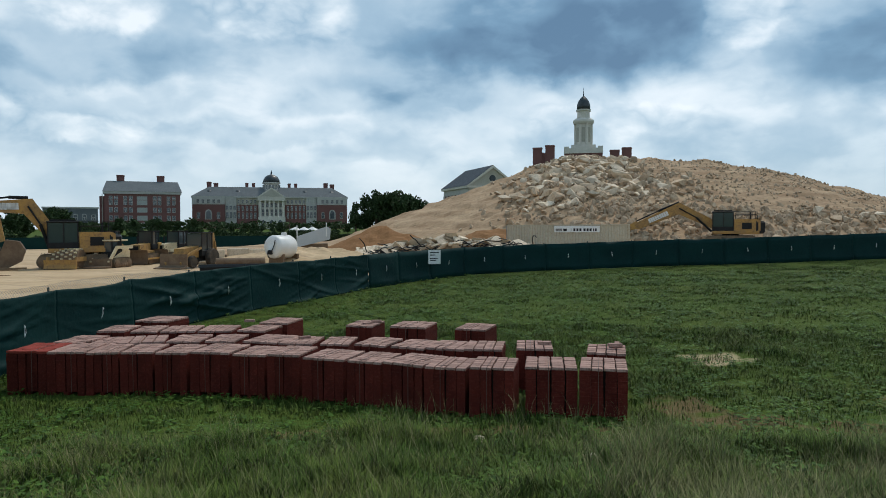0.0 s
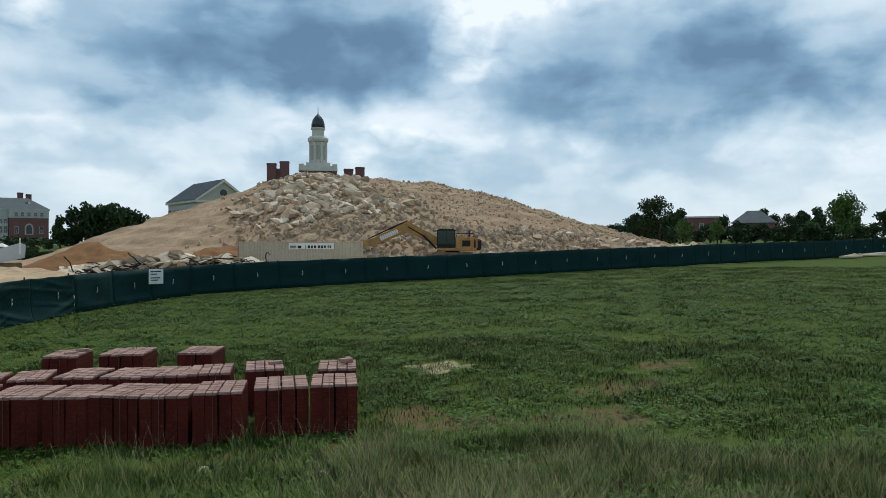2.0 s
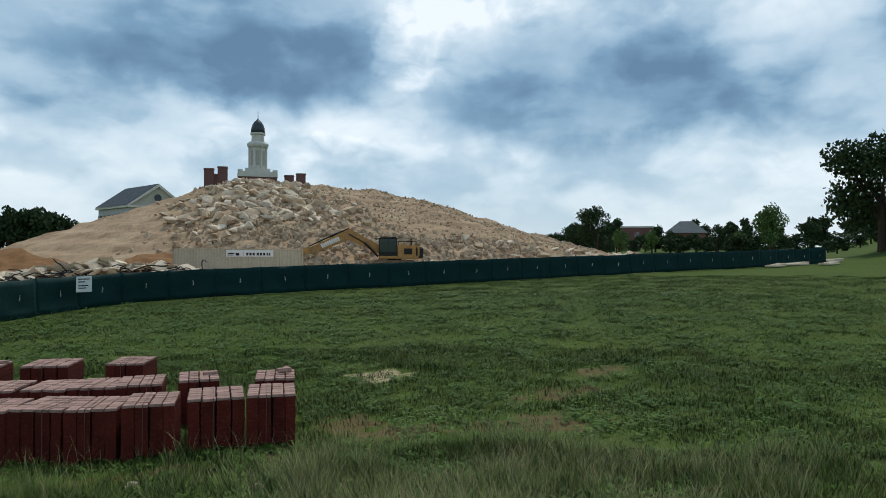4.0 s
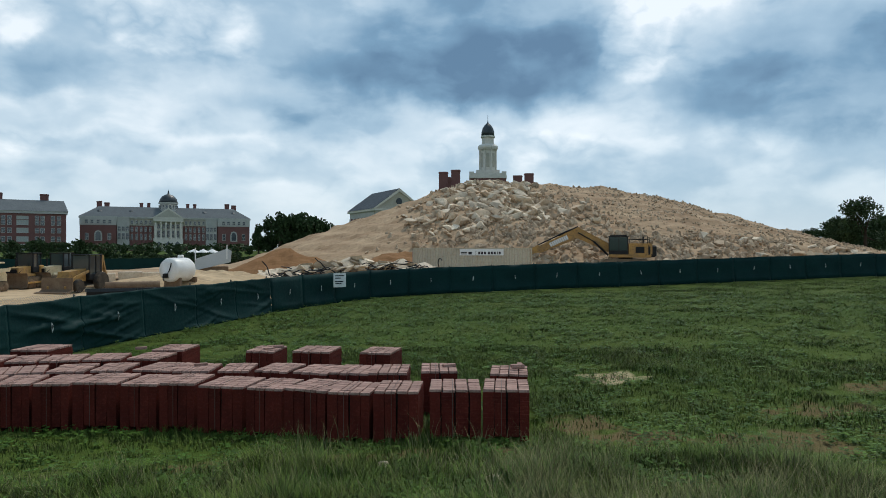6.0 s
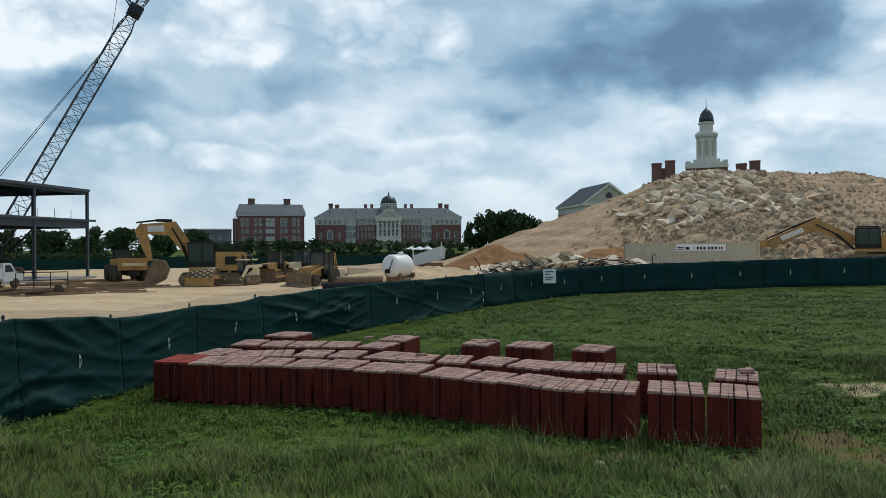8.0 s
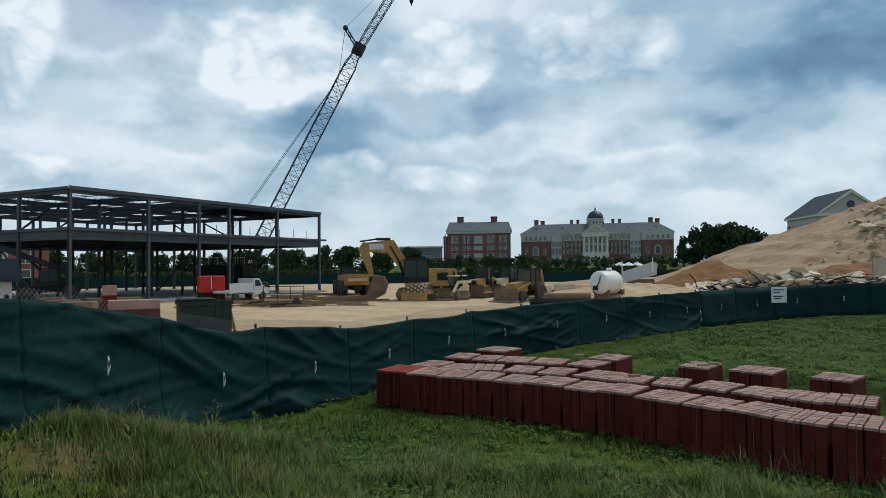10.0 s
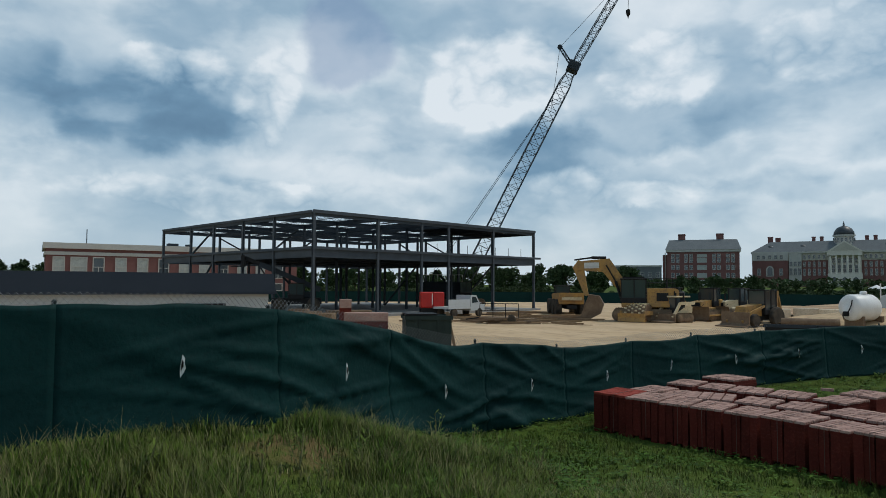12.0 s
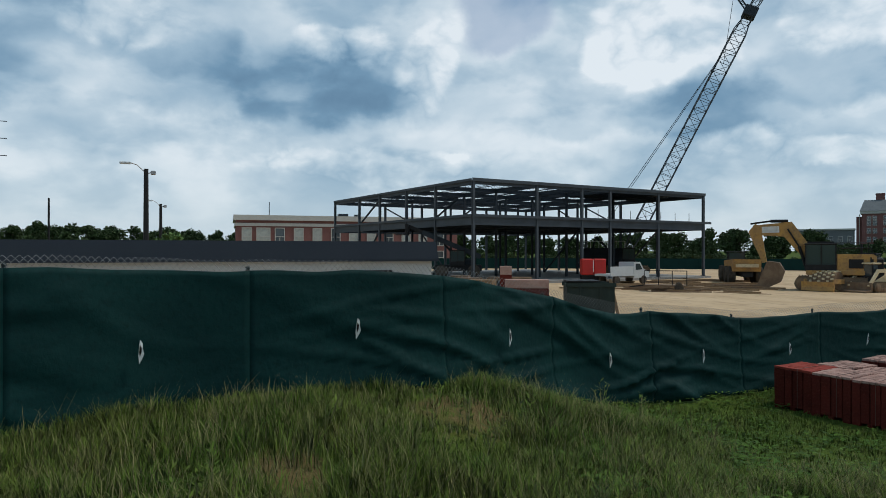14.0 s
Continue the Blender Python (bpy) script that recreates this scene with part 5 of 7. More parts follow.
    part("stick_cylinder", Geo().tube((kx, 0, kz + 0.62), ((kx + ex) / 2, 0, (kz + ez) / 2 + 0.66), 0.12).tube(((kx + ex) / 2, 0, (kz + ez) / 2 + 0.66), (ex - 0.2, 0, ez + 0.5), 0.07), M_BLACK, bm)
    (sx, sz), (tx, tz) = stick
    u = up((sx, sz), (tx, tz), 1)
    part("stick", Geo().prism([(sx - (tx - sx) * 0.18 + u.x * 0.2, sz - (tz - sz) * 0.18 + u.y * 0.2), (sx - u.x * 0.45, sz - u.y * 0.45), (tx - u.x * 0.15, tz - u.y * 0.15), (tx + u.x * 0.15, tz + u.y * 0.15), (sx + u.x * 0.45, sz + u.y * 0.45)], -0.26, 0.26), M_YELLOW, e)
    bx, bz = bucket_at
    shell = [(0.15, 0.1), (0.75, -0.15), (0.9, -0.7), (0.55, -1.25), (-0.1, -1.4), (-0.75, -1.2), (-0.7, -1.1), (-0.1, -1.25), (0.45, -1.12), (0.75, -0.68), (0.63, -0.25), (0.12, -0.02)]
    bk = part("bucket", Geo().prism(shell, -0.75, 0.75).prism([shell[i] for i in (0, 1, 2, 3, 4, 5)], -0.78, -0.72).prism([shell[i] for i in (0, 1, 2, 3, 4, 5)], 0.72, 0.78), M_RUST, e, "worn steel bucket", m=pose(bx, 0, bz, 0, bucket_turn, 0) @ Matrix.Scale(wide, 4))
    for k in range(5):
        part("tooth", Geo().prism([(0, 0.05), (-0.25, -0.02), (0, -0.06)], -0.06, 0.06), M_RUST, bk, m=pose(-0.72, -0.6 + 0.3 * k, -1.15))
    return e


def wheel(parent, x, y, r, w, hub=None):
    t = part("wheel", Geo().lathe([(r * 0.55, -w / 2), (r * 0.9, -w / 2), (r, -w * 0.3), (r, w * 0.3), (r * 0.9, w / 2), (r * 0.55, w / 2)], 22, pose(x, y, r, 90)), M_TYRE, parent)
    part("hub", Geo().lathe([(r * 0.54, -w * 0.32), (r * 0.5, -w * 0.2), (r * 0.2, -w * 0.36), (r * 0.2, w * 0.2)], 14, pose(x, y, r, 90)), hub or M_YELLOW, t)
    return t


def bulldozer(m, label, mat, blade_mat):
    """Seen three-quarter from ahead; -x is ahead."""
    b = thing("bulldozer", label, "bulldozer", m)
    for y0, y1 in ((-1.25, -0.7), (0.7, 1.25)):
        track_unit(b, 3.2, 0.95, y0, y1)
    part("hood", Geo().prism([(-1.7, 0.7), (0.1, 0.7), (0.1, 1.85), (-1.6, 1.7)], -0.5, 0.5), mat, b)
    part("grille", Geo().box(-1.76, -1.71, -0.42, 0.42, 0.8, 1.6), M_BLACK, b)
    part("hull", Geo().box(-1.0, 1.5, -0.68, 0.68, 0.35, 1.2, bevel=0.05), mat, b)
    part("fuel_tank", Geo().box(1.0, 1.6, -0.8, 0.8, 1.2, 1.9, bevel=0.08), mat, b)
    cab(b, 0.1, 1.3, -0.7, 0.7, 1.3, 2.85)
    part("exhaust", Geo().tube((-0.8, 0.2, 1.75), (-0.8, 0.2, 2.5), 0.07), M_BLACK, b)
    ring = [(-2.3 + 0.22 * math.cos(a) - 0.2, 0.7 + 0.62 * math.sin(a)) for a in np.linspace(-1.3, 1.3, 8)]
    ring += [(x - 0.06, z) for x, z in ring[::-1]]
    part("blade", Geo().prism([(float(x) - 0.0, float(z)) for x, z in ring], -1.65, 1.65), blade_mat, b, "worn brown blade")
    for y in (-1.35, 1.35):
        part("push_arm", Geo().beam((-2.3, y, 0.5), (0.4, y, 0.55), 0.14, 0.2), mat, b)
    for y in (-0.45, 0.45):
        part("lift_cylinder", Geo().tube((-2.25, y, 0.9), (-1.2, y, 1.5), 0.06), M_BLACK, b)
    return b


def roller(m):
    b = thing("padfoot_roller", "yellow padfoot soil compactor with a front blade", "roller", m)
    drum = part("drum", Geo().lathe([(0.6, -1.0), (0.72, -0.98), (0.72, 0.98), (0.6, 1.0)], 24, pose(0, 0, 0.8, 90)), M_RUST, b)
    pad = Geo().box(-0.07, 0.07, -0.09, 0.09, 0, 0.11).mesh("pad", M_CREAM)
    for i in range(14):
        for k in range(6):
            a = 360 / 14 * (i + 0.5 * (k % 2))
            part("pad", pad, None, drum, m=pose(0, -0.82 + 0.33 * k, 0.8) @ pose(0, 0, 0, 0, a, 0) @ pose(0, 0, 0.71))
    part("drum_frame", Geo().box(-1.1, 1.1, -1.18, -1.04, 0.6, 0.95).box(-1.1, 1.1, 1.04, 1.18, 0.6, 0.95).box(0.9, 1.15, -1.1, 1.1, 0.6, 0.95), M_YELLOW, b)
    part("blade", Geo().prism([(-1.35, 0.05), (-1.22, 0.05), (-1.15, 0.4), (-1.22, 0.75), (-1.35, 0.75), (-1.28, 0.4)], -1.25, 1.25), M_YELLOW, b)
    part("engine_hood", Geo().prism([(1.7, 0.8), (3.9, 0.8), (3.9, 1.6), (3.4, 1.8), (1.7, 1.85)], -0.7, 0.7), M_YELLOW, b)
    part("platform", Geo().box(1.1, 2.0, -0.85, 0.85, 0.75, 1.0), M_YELLOW, b)
    part("seat", Geo().box(1.4, 1.8, -0.25, 0.25, 1.0, 1.5, bevel=0.05).box(1.7, 1.82, -0.25, 0.25, 1.5, 2.0), M_BLACK, b)
    for y in (-0.72, 0.66):
        part("roll_bar", Geo().beam((2.1, y, 1.0), (2.1, y, 2.35), 0.08, 0.08).beam((2.1, y, 2.35), (1.3, y, 2.45), 0.07, 0.07), M_BLACK, b)
    part("canopy", Geo().box(1.2, 2.2, -0.78, 0.78, 2.42, 2.5, bevel=0.03), M_BLACK, b)
    for y in (-0.8, 0.8):
        wheel(b, 2.9, y, 0.75, 0.5)


def skid_steer(m):
    b = thing("skid_steer", "cream compact track loader parked on the dirt", "loader", m)
    for y0, y1 in ((-0.95, -0.55), (0.55, 0.95)):
        track_unit(b, 2.3, 0.75, y0, y1)
    part("body", Geo().prism([(-0.7, 0.45), (1.5, 0.45), (1.6, 1.3), (1.1, 1.5), (-0.7, 0.8)], -0.52, 0.52), M_CREAM, b)
    cab(b, -0.75, 0.55, -0.5, 0.5, 0.8, 2.1)
    part("roof", Geo().box(-0.85, 1.2, -0.62, 0.62, 2.12, 2.25, bevel=0.04), M_CREAM, b)
    for y in (-0.78, 0.78):
        part("lift_arm", Geo().prism([(1.4, 1.5), (1.55, 1.75), (-0.6, 1.75), (-1.7, 0.5), (-1.5, 0.4), (-0.5, 1.5)], y - 0.07, y + 0.07), M_CREAM, b)
    part("bucket", Geo().prism([(-1.5, 0.75), (-1.5, 0.1), (-2.3, 0.05), (-2.3, 0.12), (-1.62, 0.2), (-1.6, 0.75)], -1.0, 1.0), M_RUST, b)


def wheel_loader(m):
    b = thing("backhoe_loader", "yellow loader with a dark front bucket", "loader", m)
    part("hood", Geo().prism([(-2.0, 0.8), (0, 0.8), (0, 1.75), (-1.9, 1.55)], -0.45, 0.45), M_YELLOW, b)
    part("chassis", Geo().box(-2.0, 2.0, -0.4, 0.4, 0.5, 0.9), M_BLACK, b)
    cab(b, 0, 1.5, -0.75, 0.75, 0.9, 2.75)
    for y in (-0.9, 0.9):
        wheel(b, 1.2, y, 0.75, 0.45)
        wheel(b, -1.5, y, 0.5, 0.35)
        part("loader_arm", Geo().prism([(0, 1.5), (0.1, 1.7), (-1.6, 1.2), (-2.7, 0.5), (-2.6, 0.3), (-1.6, 0.95)], y * 0.75 - 0.07, y * 0.75 + 0.07), M_YELLOW, b)
    part("bucket", Geo().prism([(-2.5, 1.15), (-2.5, 0.25), (-2.8, 0.05), (-3.4, 0.05), (-3.4, 0.12), (-2.85, 0.16), (-2.62, 0.3), (-2.6, 1.15)], -1.2, 1.2), M_RUST, b, "dark worn bucket")
    part("digging_arm", Geo().prism([(2.0, 0.8), (2.3, 0.8), (2.7, 2.7), (2.5, 2.8)], -0.15, 0.15).prism([(2.5, 2.8), (2.7, 2.6), (3.2, 1.0), (3.05, 1.0)], -0.12, 0.12), M_YELLOW, b)


def telehandler(m):
    b = thing("telehandler", "dark telescopic handler standing inside the steel frame", "loader", m)
    part("chassis", Geo().box(-2.4, 2.4, -0.8, 0.8, 0.7, 1.3, bevel=0.06), M_BLACK, b)
    part("engine_box", Geo().box(-0.9, 1.5, 0.1, 1.0, 1.3, 1.9, bevel=0.08), M_STEEL, b)
    cab(b, -0.8, 0.7, -1.0, -0.1, 1.2, 2.7)
    part("boom", Geo().beam((2.3, 0.25, 2.1), (-3.6, 0.25, 4.6), 0.5, 0.55), M_STEEL, b)
    part("inner_boom", Geo().beam((-3.5, 0.25, 4.56), (-5.0, 0.25, 5.2), 0.36, 0.4), M_BLACK, b)
    part("lift_cylinder", Geo().tube((0.4, 0.25, 1.5), (-1.4, 0.25, 3.4), 0.11), M_BLACK, b)
    part("carriage", Geo().box(-5.3, -5.0, -0.6, 1.1, 4.3, 5.4), M_BLACK, b)
    for y in (-0.25, 0.75):
        part("fork", Geo().box(-6.3, -5.3, y - 0.06, y + 0.06, 4.3, 4.38), M_BLACK, b)
    for x in (-1.6, 1.6):
        for y in (-0.95, 0.95):
            wheel(b, x, y, 0.65, 0.45, M_STEEL)


def dump_hauler(m):
    b = thing("articulated_hauler", "yellow off-road hauler with large tyres", "truck", m)
    part("bed", Geo().prism([(-2.6, 1.2), (1.6, 1.0), (2.2, 2.2), (-2.8, 2.35)], -1.25, 1.25), M_YELLOW, b)
    part("chassis", Geo().box(-3.0, 3.2, -0.5, 0.5, 0.7, 1.1), M_BLACK, b)
    part("nose", Geo().box(2.3, 4.2, -0.9, 0.9, 1.0, 2.0, bevel=0.1), M_YELLOW, b)
    cab(b, 2.3, 3.3, -0.8, 0.8, 1.6, 3.0)
    for x in (-1.6, 0.3, 3.3):
        for y in (-1.2, 1.2):
            wheel(b, x, y, 0.85, 0.6)
    part("tail_panel", Geo().box(-2.95, -2.85, -1.0, 1.0, 1.6, 1.9), M_CREAM, b)


p = direction(-21.9, 0) * 75
excavator(pose(p.x, p.y, 1.55, 0, 0, -21) @ pose(1.7, 0, 0), "yellow tracked excavator with lettered boom below the mound", [(-1.2, 1.9), (-5.0, 3.85), (-9.2, 2.0)], [(-9.2, 2.1), (-11.4, 1.3)], (-11.2, 1.1), 60)
excavator(yard(30.0, 62) @ pose(1.3, 0, 0) @ Matrix.Scale(1.08, 4), "yellow tracked excavator parked with its bucket down", [(-1.0, 1.9), (-2.9, 4.55), (-5.3, 4.5)], [(-5.2, 4.5), (-4.5, 2.0)], (-4.45, 1.95), -14, wide=1.3)
roller(yard(28.9, 61, 62) @ pose(-0.6, 0, 0))
skid_steer(yard(26.25, 61, 55))
bulldozer(yard(24.0, 66, 60), "tan bulldozer with a brown blade on the dirt", M_YELLOW, M_RUST)
bulldozer(yard(22.0, 68, 48), "cream bulldozer parked behind a loader", M_CREAM, M_RUST)
wheel_loader(yard(20.4, 58, 55))
telehandler(yard(57.6, 68, 0, 0.5))
dump_hauler(yard(34.9, 72, 100))
bulldozer(yard(26.6, 72, 70), "tan bulldozer standing behind the other machines", M_YELLOW, M_RUST)
roller(yard(27.6, 69, 58))


def white_tank():
    t = thing("water_tank", "white steel tank with black hoses on its end", "tank", yard(13.35, 57, 48, 0.62) @ Matrix.Scale(0.86, 4))
    part("shell", Geo().lathe([(0.0, -1.75), (0.6, -1.72), (1.0, -1.6), (1.1, -1.4), (1.1, 0.6), (1.0, 0.8), (0.6, 0.92), (0.0, 0.95)], 28, pose(0, 0, 1.25, 0, 90, 0)), M_TANK, t, smooth=True)
    hose = Geo()
    pts = [(-1.7, -0.45, 1.9), (-1.85, -0.5, 1.5), (-1.9, -0.35, 1.1), (-1.88, -0.1, 0.8), (-1.88, 0.1, 0.75), (-1.85, 0.3, 0.9), (-1.85, 0.35, 0.6), (-1.8, 0.3, 0.25)]
    for a, b in zip(pts, pts[1:]):
        hose.tube(a, b, 0.045, n=6)
    part("hose", hose, M_BLACK, t)
    part("valve", Geo().box(-1.95, -1.65, -0.15, 0.25, 0.55, 0.95, bevel=0.04), M_BLACK, t)
    part("hatch", Geo().lathe([(0.28, 2.35), (0.28, 2.55), (0.2, 2.6)], 12), M_TANK, t)
    for x in (-1.0, 1.0):
        part("saddle", Geo().box(x - 0.12, x + 0.12, -0.9, 0.9, -0.75, 0.55), M_RUST, t)


white_tank()
box = thing("dump_bed", "grey tilted steel dump bed", "truck bed", yard(10.9, 70, 0, 0.9))
part("bed", Geo().prism([(-1.7, 0.4), (1.6, 1.2), (1.7, 2.3), (1.3, 2.5), (-1.7, 1.5)], -1.1, 1.1), M_WHITE, box)
part("stand", Geo().box(-1.4, 1.4, -0.8, 0.8, -0.9, 0.75), M_RUST, box)
part("stake", Geo().box(-1.7, -1.6, -1.2, -1.1, 1.4, 2.6).box(1.2, 1.3, -1.2, -1.1, 1.5, 2.9), M_TANK, box)
barrier_mesh = Geo().prism([(-0.32, 0), (0.32, 0), (0.3, 0.12), (0.14, 0.38), (0.1, 1.0), (-0.1, 1.0), (-0.14, 0.38), (-0.3, 0.12)], -1.4, 1.4).mesh("barrier", M_PALE)
for k, (az, dist, turn) in enumerate(((18.9, 66, 88), (17.0, 67, 92), (15.4, 68, 90), (19.6, 62, 80))):
    ob = thing("concrete_block", "pale concrete block beside the machines", "block", yard(az, dist, 0), "concrete blocks")
    part("block", Geo().box(-1.0, 1.0, -0.5, 0.5, 0, 1.15 + 0.1 * (k % 2), bevel=0.05), M_PALE, ob)
culvert = thing("steel_pipe_stack", "dark rusty steel pipes lying behind the fence", "pipes", yard(16.8, 50, 0, 0.1))
for k, (y, z) in enumerate(((0, 0.26), (0.54, 0.26), (0.27, 0.72))):
    part("pipe", Geo().lathe([(0.26, -1.7), (0.26, 1.7), (0.22, 1.7), (0.22, -1.7)], 16, pose(0, y, z, 0, 90, 0)), M_RUST, culvert)
trough = thing("steel_trough", "low black steel trough behind the fence", "trough", yard(17.4, 36, 0, 0.35))
part("trough_body", Geo().box(-1.6, 1.6, -0.5, -0.42, 0, 1.0).box(-1.6, 1.6, 0.42, 0.5, 0, 1.0).box(-1.6, -1.52, -0.42, 0.42, 0, 1.0).box(1.52, 1.6, -0.42, 0.42, 0, 1.0).box(-1.52, 1.52, -0.42, 0.42, 0, 0.08), M_BLACK, trough)
part("rim", Geo().box(-1.65, 1.65, -0.58, -0.5, 0.9, 1.05), M_STEEL, trough)

# ---- clay heap and broken slabs with reinforcing bars ----


def heap(name, label, cx, cy, rx, ry, h, mat, turn=0.0, n=40):
    g = Geo()
    for i in range(n + 1):
        for j in range(n + 1):
            u, w = 2 * i / n - 1, 2 * j / n - 1
            x, y = cx + u * rx, cy + w * ry
            r = math.hypot(u, w)
            z = h * max(0, 1 - r) ** 0.85 * (1 + 0.35 * noise.noise(Vector((x * 0.25, y * 0.25, h)))) + 0.25 * noise.fractal(Vector((x * 0.7, y * 0.7, 1)), 1, 2, 3) * min(1, 3 * max(0, 1 - r))
            g.v.append((x, y, max(ground_z(x, y), YARD_Z - 0.4) + z - 0.12))
    for i in range(n):
        for j in range(n):
            k = i * (n + 1) + j
            g.f.append((k, k + n + 1, k + n + 2, k + 1))
    h0 = thing(name, label, "heap", pose(0, 0, 0))
    part("soil", g, mat, h0)
    return h0


heap("clay_heap", "heap of reddish clay in front of the mound", -6.5, 77, 8.5, 6, 3.0, M_RED_SOIL)
heap("clay_heap", "low bank of reddish clay beside broken slabs", 6.5, 78, 9, 6, 2.9, M_RED_SOIL)
heap("sand_heap", "low spread of pale sand by the white tank", -12.5, 60, 8, 5, 1.4, M_DIRT)


def slab_pile():
    rnd = random.Random(8)
    s = thing("slab_pile", "pile of broken pale slabs with twisted black bars", "rubble", pose(0, 0, 0))
    core = Geo()
    for i in range(25):
        for j in range(9):
            x, y = -8.5 + 17.5 * i / 24, 59.4 + 5.2 * j / 8
            env = max(0, 1 - abs(x - 0.5) / 10.0) ** 0.6 * max(0, 1 - abs(y - 62) / 2.6)
            core.v.append((x, y, ground_z(x, y) - 0.1 + 2.2 * env * (1 + 0.3 * noise.noise(Vector((x, y, 0))))))
    for i in range(24):
        for j in range(8):
            k = i * 9 + j
            core.f.append((k, k + 9, k + 10, k + 1))
    part("soil", core, M_RED_SOIL, s)
    meshes = [rock_mesh(400 + i, M_PALE, 0.28) for i in range(6)]
    for k in range(190):
        x = rnd.uniform(-8.0, 8.5)
        y = 62 + rnd.uniform(-2.2, 2.2)
        env = 1 - abs(x - 0.5) / 10.5
        z = ground_z(x, y) + 0.2 + rnd.uniform(0.75, 1.0) * 2.35 * env ** 0.6 * (1 - abs(y - 62) / 5.5)
        sc = rnd.uniform(0.35, 0.95)
        part("slab", rnd.choice(meshes), None, s, m=pose(x, y, z, rnd.uniform(-50, 50), rnd.uniform(-30, 30), rnd.uniform(0, 360)) @ Matrix.Scale(sc, 4))
    for k in range(105):
        x = rnd.uniform(-7.0, 8.2)
        y = 61 + rnd.uniform(-1.8, 1.4)
        env = 1 - abs(x - 0.5) / 10.5
        p = Vector((x, y, ground_z(x, y) + 0.7 + rnd.random() * 1.3 * env))
        d = Vector((rnd.uniform(-1, 1), rnd.uniform(-0.3, 0.1), rnd.uniform(-0.1, 0.3))).normalized()
        rings = []
        for q in range(7):
            side, up = Vector((0, 1, 0)), d.cross(Vector((0, 1, 0))).normalized()
            rings.append([p + (side * math.cos(a) + up * math.sin(a)) * 0.05 for a in (0, 1.26, 2.51, 3.77, 5.03)])
            p = p + d * rnd.uniform(0.25, 0.45)
            d = (d + Vector((rnd.uniform(-0.5, 0.5), rnd.uniform(-0.2, 0.2), rnd.uniform(-0.75, 0.25)))).normalized()
        part("bar", Geo().loft(rings), M_BLACK, s)


slab_pile()

# ---- left part of the yard ----
red = thing("fuel_tank", "red steel fuel tank on skids by the steel frame", "tank", yard(46.3, 66, 10, 0.1))
part("tank", Geo().box(-1.15, -0.04, -0.6, 0.6, 0.8, 2.35, bevel=0.08), M_RED, red)
part("tank", Geo().box(0.04, 1.15, -0.6, 0.6, 0.8, 2.35, bevel=0.08), M_RED, red)
part("skid", Geo().box(-1.1, 1.1, -0.5, -0.35, 0, 0.8).box(-1.1, 1.1, 0.35, 0.5, 0, 0.8).box(-1.15, 1.15, -0.55, 0.55, 0.7, 0.8), M_BLACK, red)
part("hose", Geo().tube((-0.06, -0.64, 2.2), (-0.06, -0.66, 1.1), 0.04, n=6), M_TANK, red)
bin_m = yard(46.95, 27, 8, -0.02) @ Matrix.Diagonal((0.82, 0.9, 1.08, 1))
dump = thing("skip_bin", "dark green steel waste bin behind the fence", "bin", bin_m)
part("shell", Geo().box(-1.1, 1.1, -0.7, -0.62, 0, 1.85).box(-1.1, 1.1, 0.62, 0.7, 0, 1.85).box(-1.1, -1.02, -0.62, 0.62, 0, 1.85).box(1.02, 1.1, -0.62, 0.62, 0, 1.85).box(-1.02, 1.02, -0.62, 0.62, 0, 0.1), M_DARKGREEN, dump)
part("rim", Geo().box(-1.16, 1.16, -0.78, -0.7, 1.75, 1.9).box(-1.16, 1.16, 0.7, 0.78, 1.75, 1.9), M_DARKGREEN, dump)
part("rib", Geo().box(-0.5, -0.4, -0.76, -0.7, 0, 1.75), M_DARKGREEN, dump)
part("rib", Geo().box(0.4, 0.5, -0.76, -0.7, 0, 1.75), M_DARKGREEN, dump)
part("lid", Geo().box(-1.1, 0.4, -0.8, 0.7, 1.92, 1.97), M_BLACK, dump)
for dx, lean in ((0.9, 24), (1.15, 12)):
    pl = thing("plank", "weathered plank leaning on the bin", "plank", bin_m @ pose(dx + 0.35, -0.6, 0.0, 0, -lean, 0))
    part("board", Geo().box(-0.07, 0.07, -0.03, 0.03, 0, 2.1, bevel=0.008), M_WOOD, pl)
for az, dist, w, h, name, label in ((52.0, 30, 1.9, 1.85, "brick_pack", "stack of pale red bricks behind the fence"), (53.7, 36, 0.62, 2.3, "brick_pack", "tall stack of brown blocks in the yard")):
    b = thing(name, label, "bricks", yard(az, dist, 0), "brick packs in the yard")
    for r in range(5):
        part("layer", Geo().box(-w / 2, w / 2, -0.5, 0.5, h * r / 5, h * (r + 1) / 5 - 0.015), M_BRICK_TOP if r == 4 else M_BRICK, b)
cart = thing("trailer", "dark steel frame trailer on the dirt", "trailer", yard(40.6, 55, 0))
part("bed", Geo().box(-1.6, 1.6, -0.8, 0.8, 0.4, 0.5), M_RUST, cart)
rk = Geo()
for x in (-1.55, -0.5, 0.5, 1.55):
    rk.beam((x, -0.75, 0.5), (x, -0.75, 1.6), 0.06, 0.06)
rk.beam((-1.55, -0.75, 1.6), (1.55, -0.75, 1.6), 0.06, 0.06).beam((-1.55, -0.75, 1.05), (1.55, -0.75, 1.05), 0.05, 0.05)
part("rack", rk, M_BLACK, cart)
for y in (-0.85, 0.85):
    wheel(cart, 1.0, y, 0.33, 0.22, M_STEELPOST)
part("drawbar", Geo().beam((-1.6, 0, 0.45), (-2.7, 0, 0.3), 0.1, 0.1), M_BLACK, cart)
rnd = random.Random(77)
